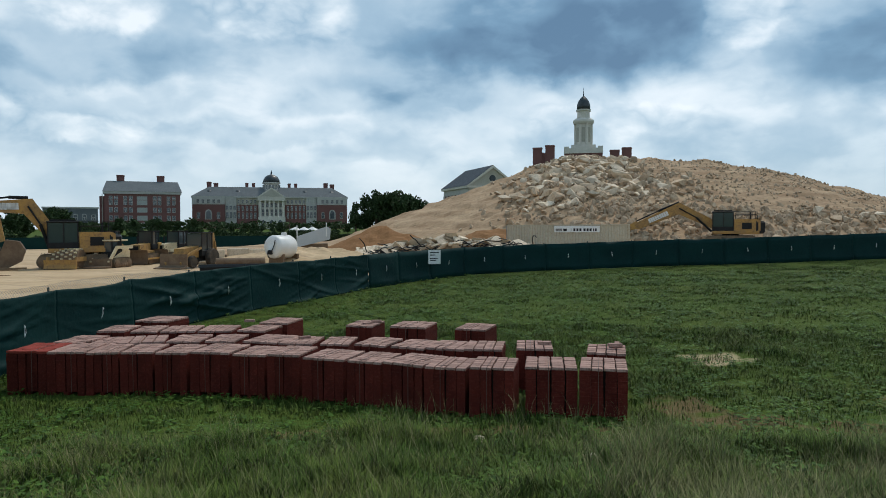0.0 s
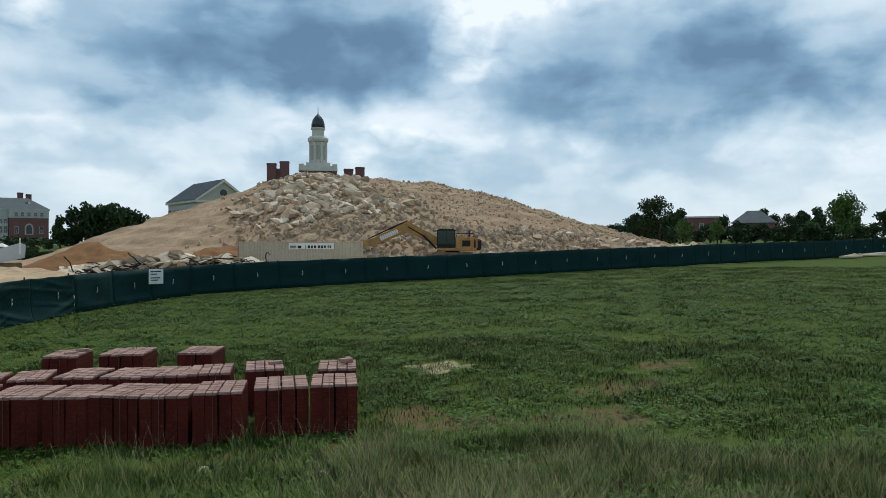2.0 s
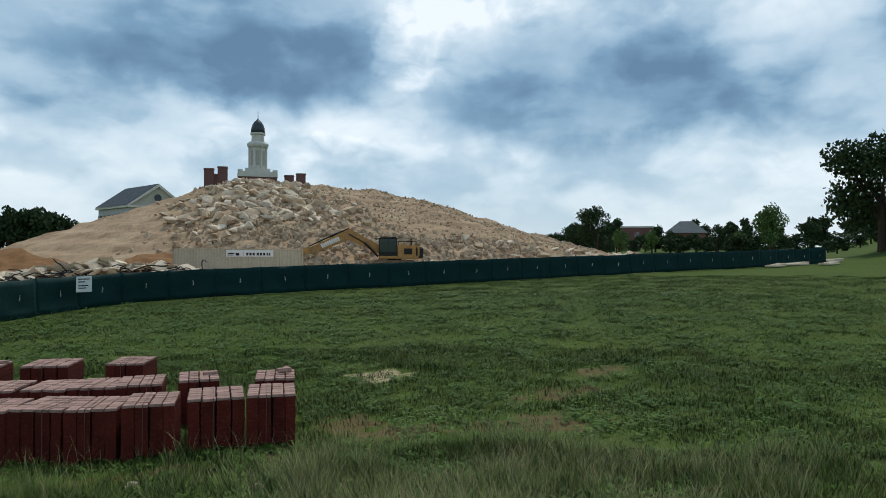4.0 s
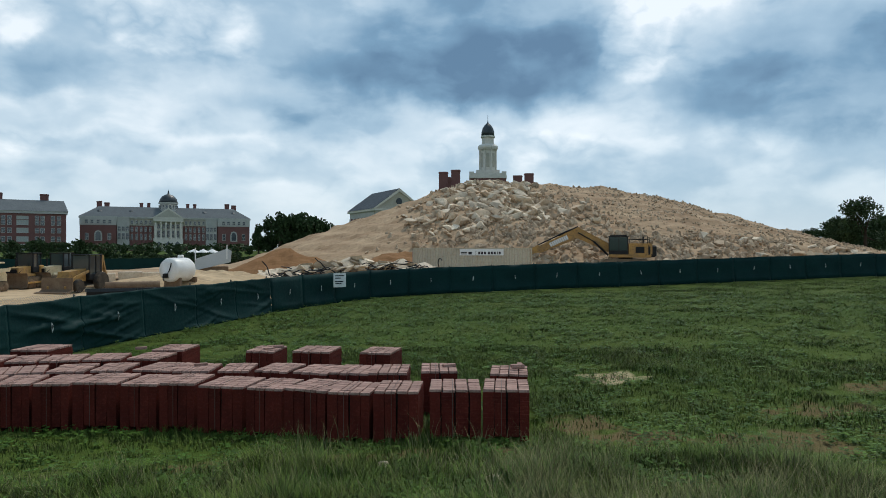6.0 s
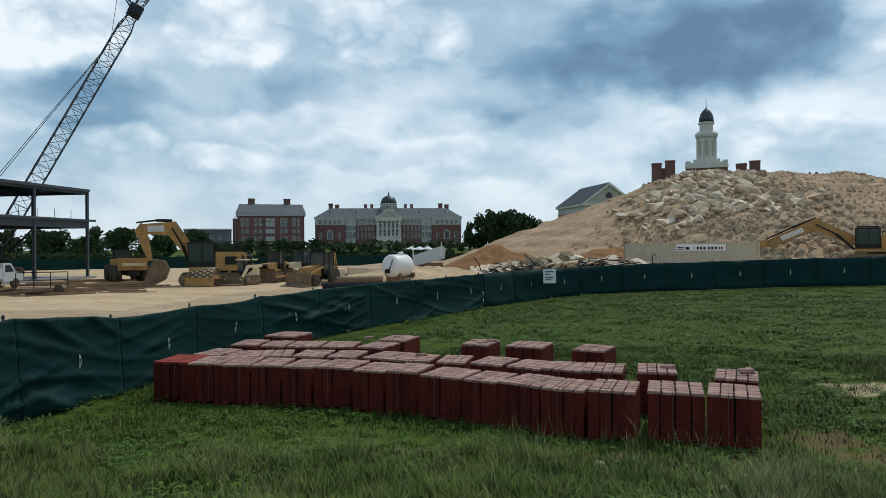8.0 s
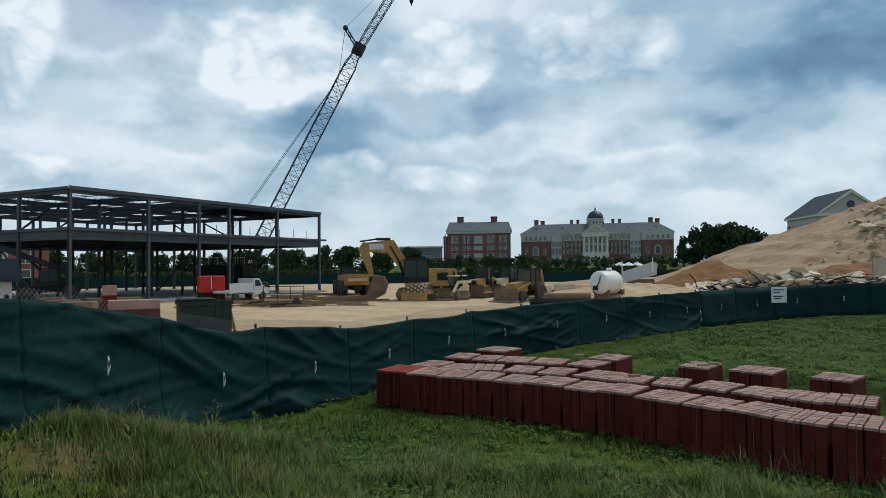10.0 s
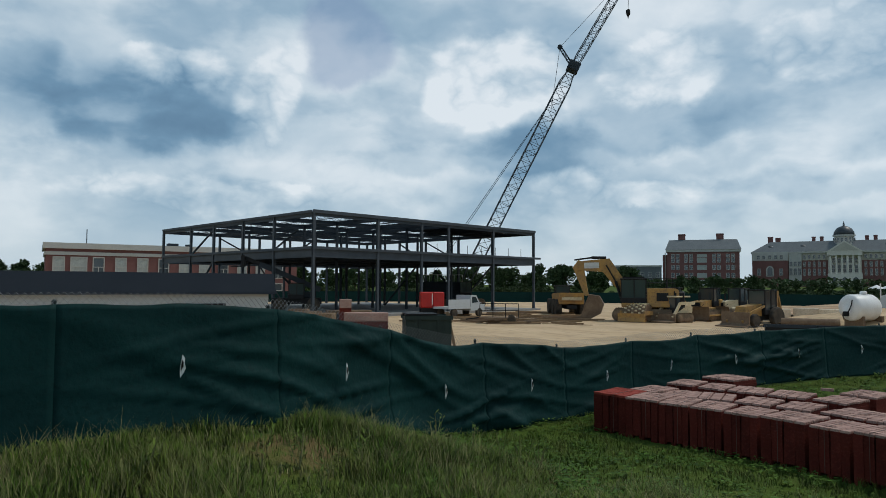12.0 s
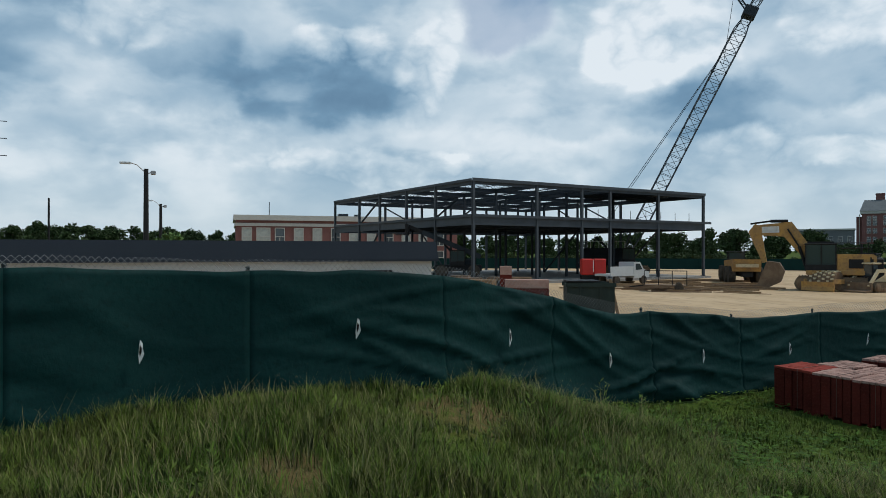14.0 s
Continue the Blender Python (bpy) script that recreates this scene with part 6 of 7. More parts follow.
for k in range(34):
    az, dist = rnd.uniform(34, 47), rnd.uniform(54, 76)
    b = thing("timber_stack", "low stack of timber lying on the dirt", "timber", yard(az, dist, rnd.uniform(-25, 25), 0.02), "timber stacks")
    for q in range(rnd.randint(2, 4)):
        ln = rnd.uniform(1.0, 2.6)
        part("timber", Geo().box(-ln, ln, -0.16 + 0.1 * q, 0.0 + 0.1 * q, 0.12 * (q % 2), 0.12 * (q % 2) + 0.11), M_WOOD if rnd.random() < 0.6 else M_RUST, b)
for k in range(14):
    az = rnd.uniform(52, 61)
    b = thing("block_pallet", "pallet of blocks at the foot of the steel frame", "blocks", yard(az, rnd.uniform(42, 56), rnd.uniform(-30, 30)), "pallets by the frame")
    w, h = rnd.uniform(0.5, 1.1), rnd.uniform(0.5, 1.3)
    part("load", Geo().box(-w, w, -0.5, 0.5, 0.14, h, bevel=0.03), rnd.choice((M_RUST, M_WOOD, M_PALE, M_STEEL)), b)
    part("pallet", Geo().box(-w, w, -0.55, 0.55, 0.1, 0.14).box(-w, -w + 0.1, -0.5, 0.5, 0, 0.1).box(w - 0.1, w, -0.5, 0.5, 0, 0.1), M_WOOD, b)

# ---- lattice crane ----


def lattice(a, b, w0, w1, bays, r):
    """Four chords and their zigzag lacing from a to b."""
    a, b = Vector(a), Vector(b)
    q = (b - a).to_track_quat("Z", "Y")
    g = Geo()
    rings = []
    for k in range(bays + 1):
        t = k / bays
        w = (w0 if t < 0.08 else w1) / 2
        w = w0 / 2 + (w1 - w0) / 2 * min(1, t / 0.12)
        if t > 0.94:
            w = w1 / 2 * 0.7
        rings.append([a + (b - a) * t + q @ Vector((sx * w, sy * w, 0)) for sx, sy in ((-1, -1), (1, -1), (1, 1), (-1, 1))])
    for k in range(bays):
        for i in range(4):
            g.beam(rings[k][i], rings[k + 1][i], r * 2, r * 2)
            j = (i + 1) % 4
            if k % 2:
                g.beam(rings[k][i], rings[k + 1][j], r, r)
            else:
                g.beam(rings[k][j], rings[k + 1][i], r, r)
            g.beam(rings[k][i], rings[k][j], r, r)
    return g


def crane():
    def at(az, el, d=92):
        p = direction(az, 0) * d
        return Vector((p.x, p.y, EYE + d * math.tan(radians(el))))
    foot = at(43.7, -0.8)
    c = thing("lattice_crane", "tall blue-grey lattice boom crane behind the steel frame", "crane", pose(foot.x, foot.y, 0.4, 0, 0, 42))
    inv = c.matrix_world.inverted()
    L = lambda v: inv @ v
    f, head, tip = L(foot + Vector((0, 0, 0.6))), L(at(34.25, 17.9)), L(at(29.6, 24.6))
    part("boom", lattice(f, head, 0.7, 1.6, 26, 0.055), M_STEEL_L, c)
    part("jib", lattice(head, tip, 0.7, 0.95, 16, 0.045), M_STEEL_L, c)
    part("boom_head", Geo().box(-0.8, 0.8, -0.9, 0.9, -0.6, 0.7, pose(head.x, head.y, head.z, 0, 25, 0), bevel=0.1), M_STEEL, c)
    mast = L(at(35.35, 19.55))
    part("jib_mast", lattice(head, mast, 0.5, 0.35, 5, 0.05), M_STEEL, c)
    part("mast_sheave", Geo().lathe([(0.35, -0.1), (0.35, 0.1)], 12, pose(mast.x, mast.y, mast.z, 90)), M_STEEL, c)
    gantry = L(at(46.0, 1.2))
    upper = f + (head - f) * 0.82
    for d in (-0.5, 0.5):
        part("pendant", Geo().tube(gantry + Vector((0.3 * d, d, 0)), upper + Vector((-0.6, d, 0.4)), 0.035, n=4), M_STEEL, c)
    part("jib_stay", Geo().tube(mast, tip, 0.03, n=4).tube(mast, f + (head - f) * 0.8, 0.03, n=4), M_STEEL, c)
    hook = L(at(29.7, 21.7))
    part("hoist_line", Geo().tube(tip, hook, 0.03, n=4), M_BLACK, c)
    part("hook_block", Geo().lathe([(0.08, 0.6), (0.28, 0.45), (0.3, 0.0), (0.1, -0.4), (0.04, -0.7)], 10), M_BLACK, c, m=pose(hook.x, hook.y, hook.z))
    part("gantry", Geo().beam(gantry, f + Vector((-1.5, 0, 0.2)), 0.25, 0.25).beam(gantry, f + Vector((-4.2, 0, 0.4)), 0.2, 0.2), M_STEEL, c)
    part("house", Geo().box(f.x - 5.5, f.x + 0.6, -1.6, 1.6, 1.4, 3.4, bevel=0.12), M_STEEL, c, "dark engine house")
    part("deck", Geo().box(f.x - 6.2, f.x + 1.2, -1.7, 1.7, 1.05, 1.4), M_STEEL, c)
    rl = Geo()
    for k in range(6):
        rl.tube((f.x - 5.4 + k * 1.1, -1.5, 3.4), (f.x - 5.4 + k * 1.1, -1.5, 4.3), 0.03, n=4)
    rl.tube((f.x - 5.4, -1.5, 4.3), (f.x + 0.1, -1.5, 4.3), 0.03, n=4)
    part("railing", rl, M_TANK, c)
    cab(c, f.x - 0.2, f.x + 1.4, -2.6, -1.65, 1.5, 3.3, M_BLACK)
    for y0, y1 in ((-2.6, -1.7), (1.7, 2.6)):
        track_unit(c, 6.5, 1.05, y0, y1)


crane()
truck = thing("service_truck", "white flatbed service truck below the crane", "truck", yard(44.2, 66, 48))
part("bed", Geo().box(-2.2, 1.0, -1.0, 1.0, 0.8, 1.0).box(-2.2, 0.9, -1.0, -0.94, 1.0, 1.7), M_WHITE, truck)
part("cab_body", Geo().prism([(1.05, 0.6), (3.2, 0.6), (3.2, 1.25), (2.4, 1.4), (1.9, 2.1), (1.05, 2.1)], -0.95, 0.95), M_WHITE, truck)
part("side_window", Geo().prism([(1.25, 1.35), (2.2, 1.4), (1.8, 1.95), (1.25, 1.95)], -0.965, -0.952), M_GLASS, truck)
for x in (-1.3, 2.4):
    for y in (-0.85, 0.85):
        wheel(truck, x, y, 0.42, 0.28, M_STEELPOST)

# ---- poles, water tower ----


def street_lamp(az, dist, top, arm):
    p = direction(az, 0) * dist
    lamp = thing("street_lamp", "tall dark pole with two lamp heads", "street lamp", pose(p.x, p.y, ground_z(p.x, p.y), 0, 0, az))
    h = top - ground_z(p.x, p.y)
    part("pole", Geo().tube((0, 0, 0), (0, 0, h), 0.28, 0.2, 10), M_BLACK, lamp)
    part("arm", Geo().tube((0, 0, h - 0.4), (-0.8, 0, h + 0.35), 0.05, n=6).tube((-0.8, 0, h + 0.35), (-1.3 * arm, 0, h + 0.5), 0.05, n=6).tube((0, 0, h - 0.5), (0.5, 0, h - 0.3), 0.05, n=6), M_STEELPOST, lamp)
    part("lamp_head", Geo().box(-2.3 * arm, -1.3 * arm, -0.16, 0.16, h + 0.38, h + 0.6, bevel=0.06), M_WHITE, lamp)
    part("lamp_head", Geo().box(0.4, 0.85, -0.15, 0.15, h - 0.55, h - 0.15, bevel=0.06), M_STEELPOST, lamp)


street_lamp(82.7, 70, 11.2, 1.0)
street_lamp(81.6, 112, 10.6, 0.9)
p = direction(89.2, 0) * 130
pole = thing("utility_pole", "thin dark pole above the tree line", "pole", pose(p.x, p.y, 0))
part("shaft", Geo().tube((0, 0, 0), (0, 0, 12.2), 0.2, 0.15), M_BLACK, pole)
p = direction(92.4, 0) * 140
pylon = thing("power_pole", "power line pole with cross arms and wires", "power pole", pose(p.x, p.y, 0, 0, 0, 92))
part("shaft", Geo().tube((0, 0, 0), (0, 0, 27), 0.25, 0.15), M_STEEL, pylon)
for z in (20, 23, 26):
    part("cross_arm", Geo().beam((-1.5, 0, z), (1.5, 0, z), 0.12, 0.12), M_STEEL, pylon)
    part("wire", Geo().tube((-1.5, 0, z - 0.3), (-60, 0, z - 1.5), 0.03, n=4), M_STEEL, pylon)
p = direction(88.1, 0) * 700
tower = thing("water_tower", "far white water tower above dark trees", "water tower", pose(p.x, p.y, 3))
part("bowl", Geo().lathe([(0.5, 12), (5, 13.5), (7.0, 16), (7.0, 18), (4.5, 20.5), (0.3, 21.5)], 20), M_TANK, tower, smooth=True)
for k in range(6):
    a = k * math.pi / 3
    part("leg", Geo().tube((5.5 * math.cos(a), 5.5 * math.sin(a), 0), (5 * math.cos(a), 5 * math.sin(a), 15), 0.4), M_STEELPOST, tower)

# ---- trees ----


def tree_model(seed, high, wide, leaves, mat, leaf=0.55, trunk=True, name="tree", label=""):
    rnd = random.Random(seed)
    t = thing(name, label, "tree" if trunk else "bush", group="trees" if trunk else "bushes")
    g = Geo()
    low = 0.06 if trunk else 0.02
    lobes = []
    for k in range(9 if trunk else 6):
        a, r = rnd.uniform(0, 2 * math.pi), rnd.uniform(0.1, 0.62)
        z = rnd.uniform(low + 0.12, 0.82)
        s = (1 - abs(z - 0.5) * 1.1) * rnd.uniform(0.33, 0.52)
        lobes.append((Vector((math.cos(a) * r * wide / 2, math.sin(a) * r * wide / 2, z * high)), s * wide / 2 + 0.3, s * high * 0.42 + 0.2))
    lobes.append((Vector((0, 0, 0.84 * high)), wide * 0.17, high * 0.16))
    if trunk:
        g.tube((0, 0, 0), (0, 0, high * 0.45), wide * 0.035 + 0.05, wide * 0.02 + 0.03, 7)
        for c, r, h in lobes[:6]:
            g.tube((0, 0, high * rnd.uniform(0.18, 0.4)), c, wide * 0.014 + 0.03, 0.03, 5)
        part("trunk", g, M_BARK, t)
    crown = Geo()
    for k in range(leaves):
        c, r, h = rnd.choice(lobes)
        d = Vector((rnd.gauss(0, 1), rnd.gauss(0, 1), rnd.gauss(0, 1))).normalized() * (rnd.random() ** 0.28) * rnd.uniform(0.85, 1.12)
        p = c + Vector((d.x * r, d.y * r, d.z * h))
        s = leaf * rnd.uniform(0.5, 1.2)
        q = Euler((rnd.uniform(0, 6.3), rnd.uniform(0, 6.3), rnd.uniform(0, 6.3))).to_matrix()
        crown.add([p + q @ Vector(v) * s for v in ((-0.5, -0.3, 0), (0.1, -0.42, 0.1), (0.5, 0.1, -0.05), (-0.1, 0.45, 0.1))], [(0, 1, 2), (0, 2, 3)])
    me = bpy.data.meshes.new("crown")
    me.from_pydata(crown.v, [], crown.f)
    me.materials.append(mat)
    part("crown", me, mat, t)
    return t


def plant(model, first, az, dist, scale, turn=0.0, sink=0.0, wide=1.0, z=None):
    p = direction(az, 0) * dist
    zz = ground_z(p.x, p.y) if z is None else z
    if first:
        ob = model
        ob.matrix_world = pose(p.x, p.y, zz - sink, 0, 0, turn)
    else:
        ob = copy_thing(model, pose(p.x, p.y, zz - sink, 0, 0, turn))
    ob.scale = (scale * wide, scale * wide, scale)
    return ob


LABEL_T = "dark green broad-leaved tree in the far tree line"
dark = [tree_model(31, 10, 9, 1500, M_LEAF, 0.75, label=LABEL_T), tree_model(32, 10, 10.5, 1600, M_LEAF, 0.8, label=LABEL_T), tree_model(33, 10, 8, 1400, M_LEAF, 0.7, label=LABEL_T), tree_model(34, 10, 11, 1700, M_LEAF, 0.8, label=LABEL_T)]
bush = tree_model(35, 3.4, 4.2, 900, M_LEAF_LIGHT, 0.32, False, "bush", "light green leafy bush beside the lamp pole")
near_trees = tree_model(36, 12, 11, 5200, M_LEAF, 0.42, label="tall dark green tree at the meadow's edge")
light_tree = tree_model(37, 9, 8, 2600, M_LEAF_LIGHT, 0.42, label="mid-green tree beyond the mound")


def tree_line():
    rnd = random.Random(50)
    done = set()

    def put(k, az, dist, h, wide=1.0):
        m = dark[k]
        plant(m, k not in done, az, dist, h / 10, rnd.uniform(0, 360), 0.1, wide)
        done.add(k)
    # behind the office and the steel frame
    for az in np.arange(60, 97, 0.7):
        put(rnd.randrange(4), float(az) + rnd.uniform(-0.6, 0.6), rnd.uniform(240, 330), rnd.uniform(8.0, 10.5), 1.2)
    for az in np.arange(29.5, 60, 1.05):
        put(rnd.randrange(4), float(az) + rnd.uniform(-0.5, 0.5), rnd.uniform(165, 200), rnd.uniform(6.0, 9.0) if az > 33 else rnd.uniform(7, 10))
    # in front of the halls
    for az in np.arange(7.5, 30, 0.62):
        put(rnd.randrange(4), float(az) + rnd.uniform(-0.3, 0.3), rnd.uniform(190, 260), rnd.uniform(2.0, 4.4) if az < 20.5 else rnd.uniform(3.2, 6.0), 1.25)
    for az in np.arange(8, 63, 0.75):
        put(rnd.randrange(4), float(az) + rnd.uniform(-0.3, 0.3), rnd.uniform(136, 160), rnd.uniform(2.0, 3.2), 1.9)
    # the clump beside the columned hall
    for az, h in ((7.4, 10), (6.6, 13), (5.7, 14.5), (4.7, 14), (3.8, 14.5), (2.9, 13), (5.2, 13), (4.2, 12), (2.2, 12)):
        put(rnd.randrange(4), az, rnd.uniform(250, 275), h + 1.5, 0.85)
    # beyond the mound's far end
    for az in np.arange(-68, -38, 0.9):
        put(rnd.randrange(4), float(az) + rnd.uniform(-0.6, 0.6), rnd.uniform(285, 330), rnd.uniform(8, 13))
    for az in np.arange(-60, -37.5, 0.8):
        put(rnd.randrange(4), float(az) + rnd.uniform(-0.4, 0.4), rnd.uniform(150, 215), rnd.uniform(3.0, 5.5), 1.5)


tree_line()
plant(bush, True, 80.8, 76, 1.5, wide=1.05)
plant(near_trees, True, -60.5, 108, 1.35, 20)
plant(near_trees, False, -64.5, 104, 1.45, 120)
plant(near_trees, False, -62.6, 116, 1.5, 220)
plant(near_trees, False, -68.5, 100, 1.5, 300)
plant(near_trees, False, -40.2, 150, 0.9, 60)
plant(near_trees, False, -38.4, 155, 0.62, 160)
plant(light_tree, True, -42.0, 138, 0.62, 0)
plant(light_tree, False, -44.6, 140, 0.58, 90)
plant(light_tree, False, -53.4, 150, 1.15, 200)
plant(near_trees, False, -36.9, 165, 0.45, 30)
plant(near_trees, False, -49.5, 190, 0.62, 250)
plant(near_trees, False, -46.0, 200, 0.5, 110)
plant(light_tree, False, -51.0, 170, 0.6, 300)



def far_woods():
    """A belt of low wood that closes the horizon."""
    rng = np.random.default_rng(9)
    verts, faces = [], []
    for k in range(26000):
        az = rng.uniform(-80, 110)
        dist = rng.uniform(286, 318)
        p = direction(az, 0) * dist
        top = 3.2 + 3.6 * (noise.noise(Vector((az * 0.55, 0, 2))) * 0.5 + 0.5) + 1.2 * noise.noise(Vector((az * 2.3, 1, 2)))
        if 7 < az < 29:
            top *= 0.6
        z = ground_z(p.x, p.y) + top * rng.random() ** 0.6
        s = rng.uniform(0.5, 1.1)
        d = rng.normal(0, 1, (3, 3)) * s * 0.75
        b = len(verts)
        verts += [(p.x + v[0], p.y + v[1], z + v[2] * 0.7) for v in d]
        faces.append((b, b + 1, b + 2))
    me = bpy.data.meshes.new("far_woods")
    me.from_pydata(verts, [], faces)
    me.materials.append(M_LEAF)
    tagged(new("far_woods", me), "dark green far belt of wood along the horizon", "woods", kind="stuff")


far_woods()

# far dark screen round the yard's other side
far_fence = thing("far_fence", "low dark green screen along the yard's far side", "fence", pose(0, 0, 0))
pts = [direction(a, 0) * d for a, d in ((62, 118), (50, 122), (38, 124), (26, 122), (14, 124))]
for a, b in zip(pts, pts[1:]):
    n = 8
    for k in range(n):
        p, q = a + (b - a) * k / n, a + (b - a) * (k + 1) / n
        part("screen_panel", Geo().loft([[(e.x, e.y, ground_z(e.x, e.y)), (e.x + 0.05, e.y + 0.05, ground_z(e.x, e.y)), (e.x + 0.05, e.y + 0.05, ground_z(e.x, e.y) + 1.9), (e.x, e.y, ground_z(e.x, e.y) + 1.9)] for e in (p, q)]), M_SCREEN, far_fence)
# umbrellas and benches in the park
for k, az in enumerate((11.0, 11.7, 12.4)):
    u = thing("park_umbrella", "small white umbrella in the park by the hall", "umbrella", facing(az, 186, ground_z(*(direction(az, 0) * 186).xy)), "park umbrellas")
    part("canopy", Geo().lathe([(1.7, 2.4), (1.5, 2.6), (0.1, 3.3)], 10), M_TANK, u)
    part("pole", Geo().tube((0, 0, 0), (0, 0, 2.6), 0.05, n=6), M_STEELPOST, u)
# leftover pipe bundles in the far corner of the meadow
for x, y in ((62, 45), (70, 44.5), (66, 46), (78, 50)):
    b = thing("pipe_bundle", "bundle of pale pipes lying in the grass", "pipes", pose(x, y, ground_z(x, y), 0, 0, random.uniform(-30, 30)), "pipe bundles")
    for k in range(5):
        part("pipe", Geo().tube((-1.8, 0.22 * k, 0.12), (1.8 + 0.2 * (k % 2), 0.22 * k, 0.14 + 0.2 * (k % 2)), 0.11), M_PALE, b)

# ---- grass ----


def fence_x(y):
    for (x0, y0), (x1, y1) in zip(FENCE[:13], FENCE[1:14]):
        if y0 <= y <= y1:
            return x0 + (x1 - x0) * (y - y0) / (y1 - y0)
    return -8.0


def bare(x, y):
    for bx, by, rx, ry, _ in BARE:
        if ((x - bx) / rx) ** 2 + ((y - by) / ry) ** 2 < 0.9:
            return True
    return False


def grass(name, label, count, near, far, height, width, mat, seed, az0=-64, az1=98, straw=False, power=1.0):
    """Single blades, each a bent tapering strip, gathered in tufts."""
    rng = np.random.default_rng(seed)
    verts, faces = [], []
    made = 0
    while made < count:
        u = rng.random() ** power
        r = math.sqrt(near * near + (far * far - near * near) * u)
        a = math.radians(rng.uniform(az0, az1))
        x, y = -math.sin(a) * r, math.cos(a) * r
        patch = noise.noise(Vector((x * 0.55, y * 0.55, 11))) + 0.5 * noise.noise(Vector((x * 1.7, y * 1.7, 3)))
        if rng.random() > 0.62 + 0.6 * patch or (bare(x, y) and rng.random() < 0.8) or beyond_fence(x, y):
            made += 0.3
            continue
        # nothing grows inside the rows of bricks
        if -10 < x < 4 and 11.5 < y < 20 and any(abs(x - a) < 0.48 and abs(y - b) < 0.56 for a, b in CUBES):
            made += 0.3
            continue
        z = ground_z(x, y)
        tall = height * max(0.35, 1 + 1.1 * patch)
        for k in range(rng.integers(2, 5)):
            h = max(0.03, tall * rng.uniform(0.5, 1.35))
            t = rng.uniform(0, 6.283)
            w = width * rng.uniform(0.6, 1.3)
            lean = h * rng.uniform(0.25, 1.1)
            px, py = x + rng.normal(0, 0.05), y + rng.normal(0, 0.05)
            cx, cy = math.cos(t), math.sin(t)
            sx, sy = -cy * w, cx * w
            b = len(verts)
            mx, my = px + cx * lean * 0.35, py + cy * lean * 0.35
            verts += [(px - sx, py - sy, z - 0.02), (px + sx, py + sy, z - 0.02), (mx + sx * 0.8, my + sy * 0.8, z + h * 0.6), (mx - sx * 0.8, my - sy * 0.8, z + h * 0.6), (px + cx * lean, py + cy * lean, z + h * (0.95 if not straw else 1.1))]
            faces += [(b, b + 1, b + 2, b + 3), (b + 3, b + 2, b + 4)]
            made += 1
    me = bpy.data.meshes.new(name)
    me.from_pydata(verts, [], faces)
    me.materials.append(mat)
    tagged(new(name, me), label, "grass", kind="stuff")


grass("grass", "long uneven green grass on the near bank", 200000, 2.5, 11.5, 0.20, 0.0052, M_BLADE, 1)
grass("grass", "rough green grass round the brick cubes", 150000, 10.5, 22, 0.10, 0.007, M_BLADE, 2)
grass("grass", "short meadow grass towards the fence", 190000, 20, 60, 0.055, 0.013, M_BLADE, 3, -64, 24)
grass("grass", "short grass behind the viewer's stand", 40000, 0.4, 9, 0.08, 0.006, M_BLADE, 6, -262, 98)
grass("dry_grass", "pale seeding grass stalks on the near bank", 14000, 3.5, 12, 0.30, 0.003, M_STRAW, 4, straw=True)

grass("dry_grass", "pale long grass stalks standing in tufts", 9000, 5, 10.5, 0.34, 0.0032, M_STRAW, 7, -56, -12, straw=True)
grass("dry_grass", "yellowed grass between green tufts on the bank", 26000, 4, 12, 0.17, 0.0042, M_STRAW, 9, 22, 98, straw=True)


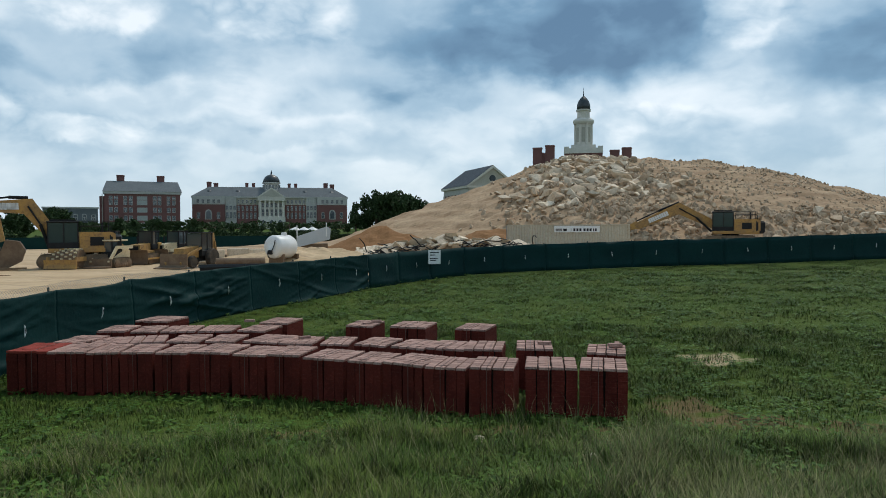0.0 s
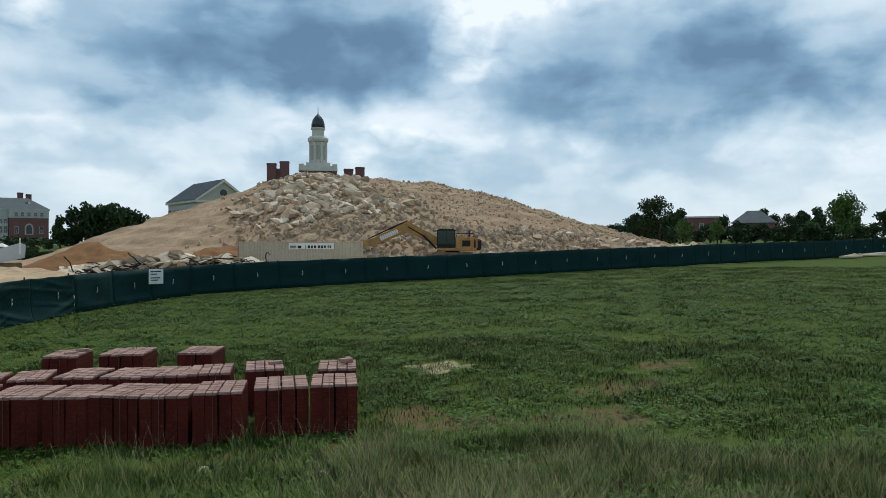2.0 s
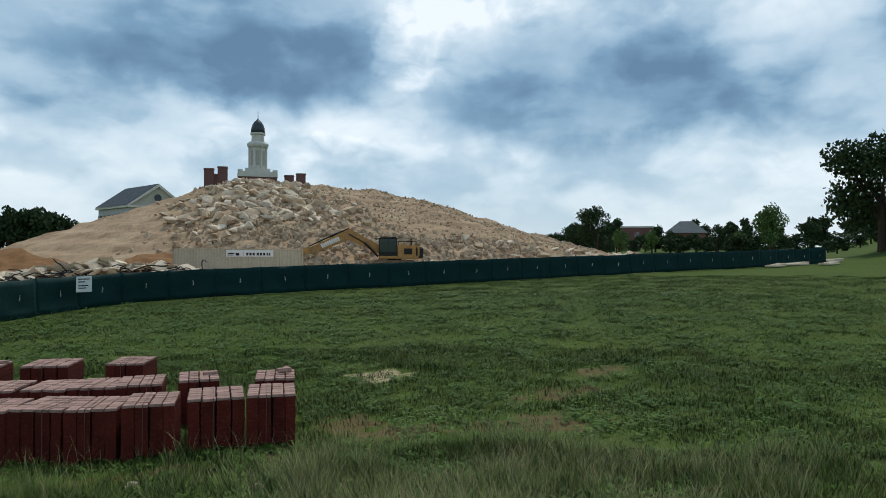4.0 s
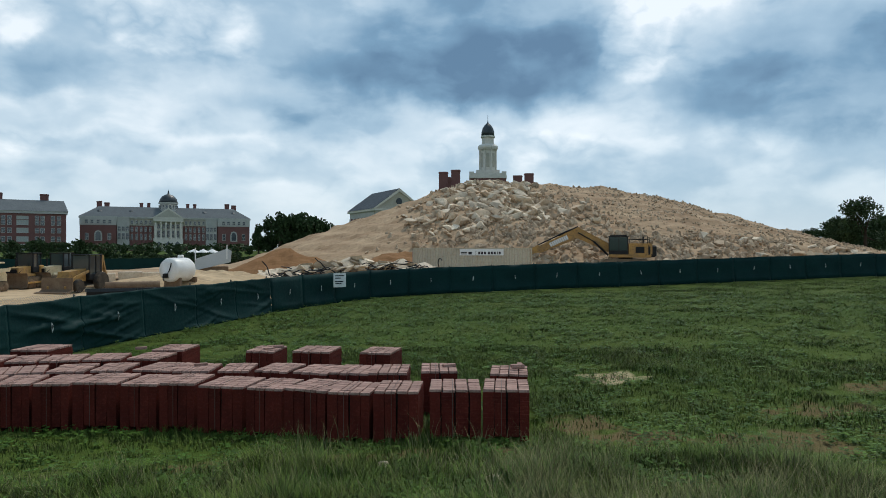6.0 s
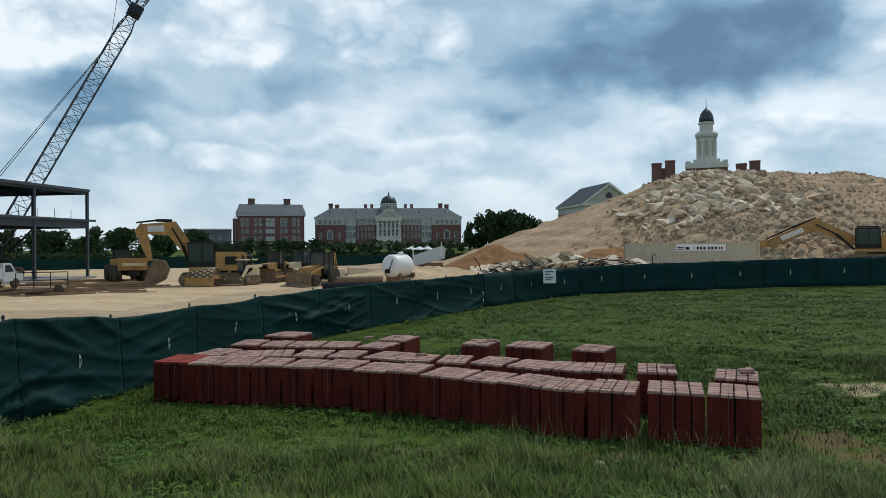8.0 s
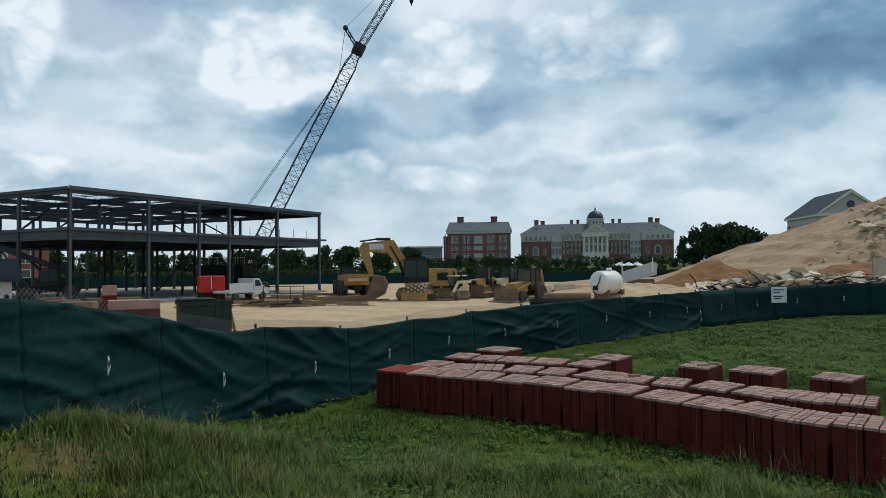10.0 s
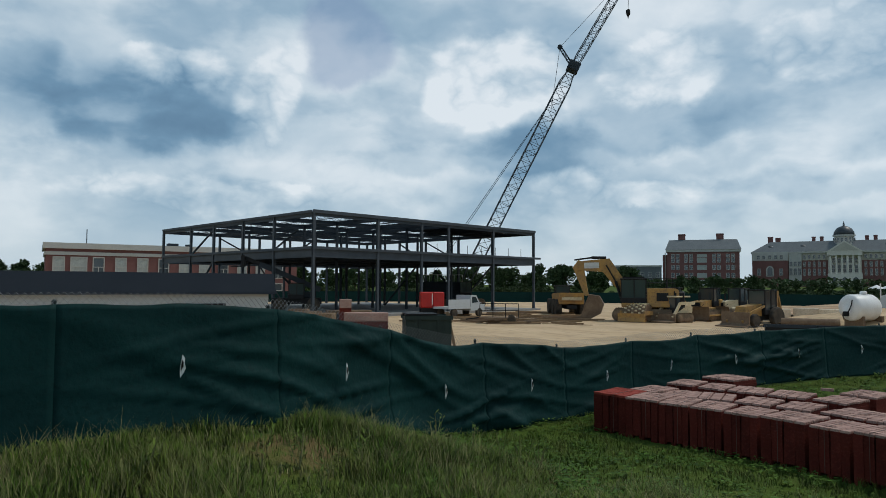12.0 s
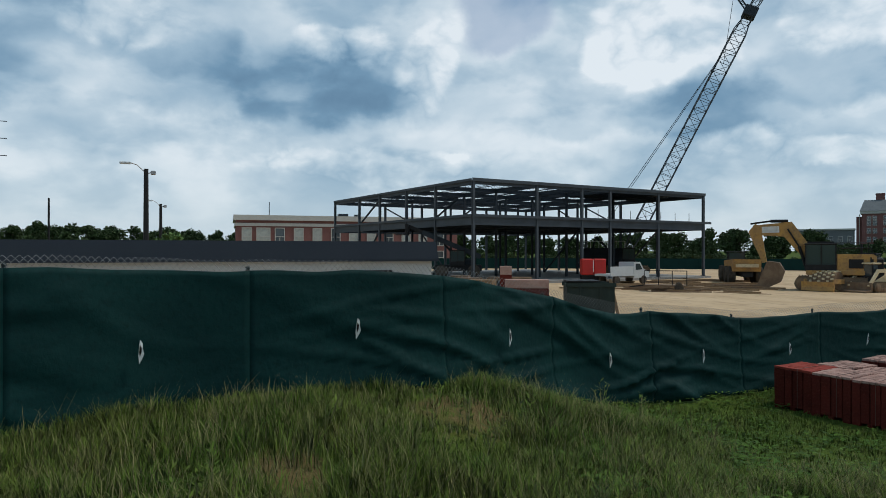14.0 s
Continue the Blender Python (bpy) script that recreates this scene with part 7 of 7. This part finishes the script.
def clover(count, near, far, seed):
    """Low broad-leaved weeds in clumps between the grass."""
    rng = np.random.default_rng(seed)
    verts, faces = [], []
    for k in range(count):
        r = math.sqrt(near * near + (far * far - near * near) * rng.random() ** 1.5)
        a = math.radians(rng.uniform(-64, 50))
        x, y = -math.sin(a) * r, math.cos(a) * r
        if noise.noise(Vector((x * 0.45, y * 0.45, 21))) + 0.6 * noise.noise(Vector((x * 1.5, y * 1.5, 8))) < rng.uniform(-0.5, 0.5) or beyond_fence(x, y) or any(abs(x - p) < 0.5 and abs(y - q) < 0.58 for p, q in CUBES):
            continue
        z = ground_z(x, y)
        size = rng.uniform(0.02, 0.045) * (1 + r / 40)
        for q in range(9):
            t, o = rng.uniform(0, 6.283), rng.uniform(0, 0.2)
            px, py, pz = x + math.cos(t) * o, y + math.sin(t) * o, z + rng.uniform(0.03, 0.13)
            u = rng.uniform(0, 6.283)
            cx, cy = math.cos(u) * size, math.sin(u) * size
            tip = rng.uniform(-0.4, 0.7) * size
            b = len(verts)
            verts += [(px - cx, py - cy, pz), (px - cy * 0.6, py + cx * 0.6, pz + tip * 0.4), (px + cx, py + cy, pz + tip), (px + cy * 0.6, py - cx * 0.6, pz + tip * 0.4)]
            faces.append((b, b + 1, b + 2, b + 3))
    me = bpy.data.meshes.new("clover")
    me.from_pydata(verts, [], faces)
    me.materials.append(M_CLOVER)
    tagged(new("clover", me), "dark green broad-leaved weeds in clumps on the meadow", "weeds", kind="stuff")


clover(26000, 8, 42, 14)


def tall_weed(x, y, h, seed):
    rnd = random.Random(seed)
    w = thing("weed", "tall leafy weed standing in the grass", "weed", pose(x, y, ground_z(x, y) - 0.02), "tall weeds")
    g, leaves = Geo(), Geo()
    for k in range(5):
        a, lean = rnd.uniform(0, 6.3), rnd.uniform(0.05, 0.35)
        top = Vector((math.cos(a) * lean * h, math.sin(a) * lean * h, h * rnd.uniform(0.7, 1.0)))
        g.tube((0, 0, 0), top, 0.006, 0.002, 4)
        for q in range(9):
            p = top * (0.25 + 0.75 * q / 8)
            b = rnd.uniform(0, 6.3)
            d = Vector((math.cos(b), math.sin(b), rnd.uniform(0.2, 0.8))).normalized() * h * 0.2
            s = d.cross(Vector((0, 0, 1))).normalized() * 0.014
            leaves.add([p, p + d * 0.5 + s, p + d, p + d * 0.5 - s], [(0, 1, 2, 3)])
    part("stem", g, M_STRAW, w)
    part("foliage", leaves, M_BLADE, w)


for k, (az, r) in enumerate(((-12.6, 9.7), (-21.7, 10.9), (-3.0, 10.6), (-38.0, 11.2))):
    x, y = -math.sin(radians(az)) * r, math.cos(radians(az)) * r
    st = thing("stone", "small pale stone lying in the grass", "stone", pose(x, y, ground_z(x, y) + 0.04, 0, 0, 50 * k), "stones in the grass")
    part("stone_body", rock_mesh(600 + k, M_PALE, 0.6), None, st, m=Matrix.Scale(0.13, 4))
rnd = random.Random(91)
for k in range(60):
    az = rnd.uniform(-58, 96)
    r = rnd.uniform(5.5, 11.0)
    x, y = -math.sin(radians(az)) * r, math.cos(radians(az)) * r
    if x < fence_x(y) + 0.5:
        continue
    tall_weed(x, y, rnd.uniform(0.25, 0.55), 500 + k)
for k, (az, r) in enumerate(((46.5, 12.2), (41.0, 12.4), (39.5, 12.6), (43.5, 12.0), (38.0, 12.2), (61, 8.6), (58, 8.8), (53, 9.4), (70, 8.2))):
    tall_weed(-math.sin(radians(az)) * r, math.cos(radians(az)) * r, 0.6, 700 + k)
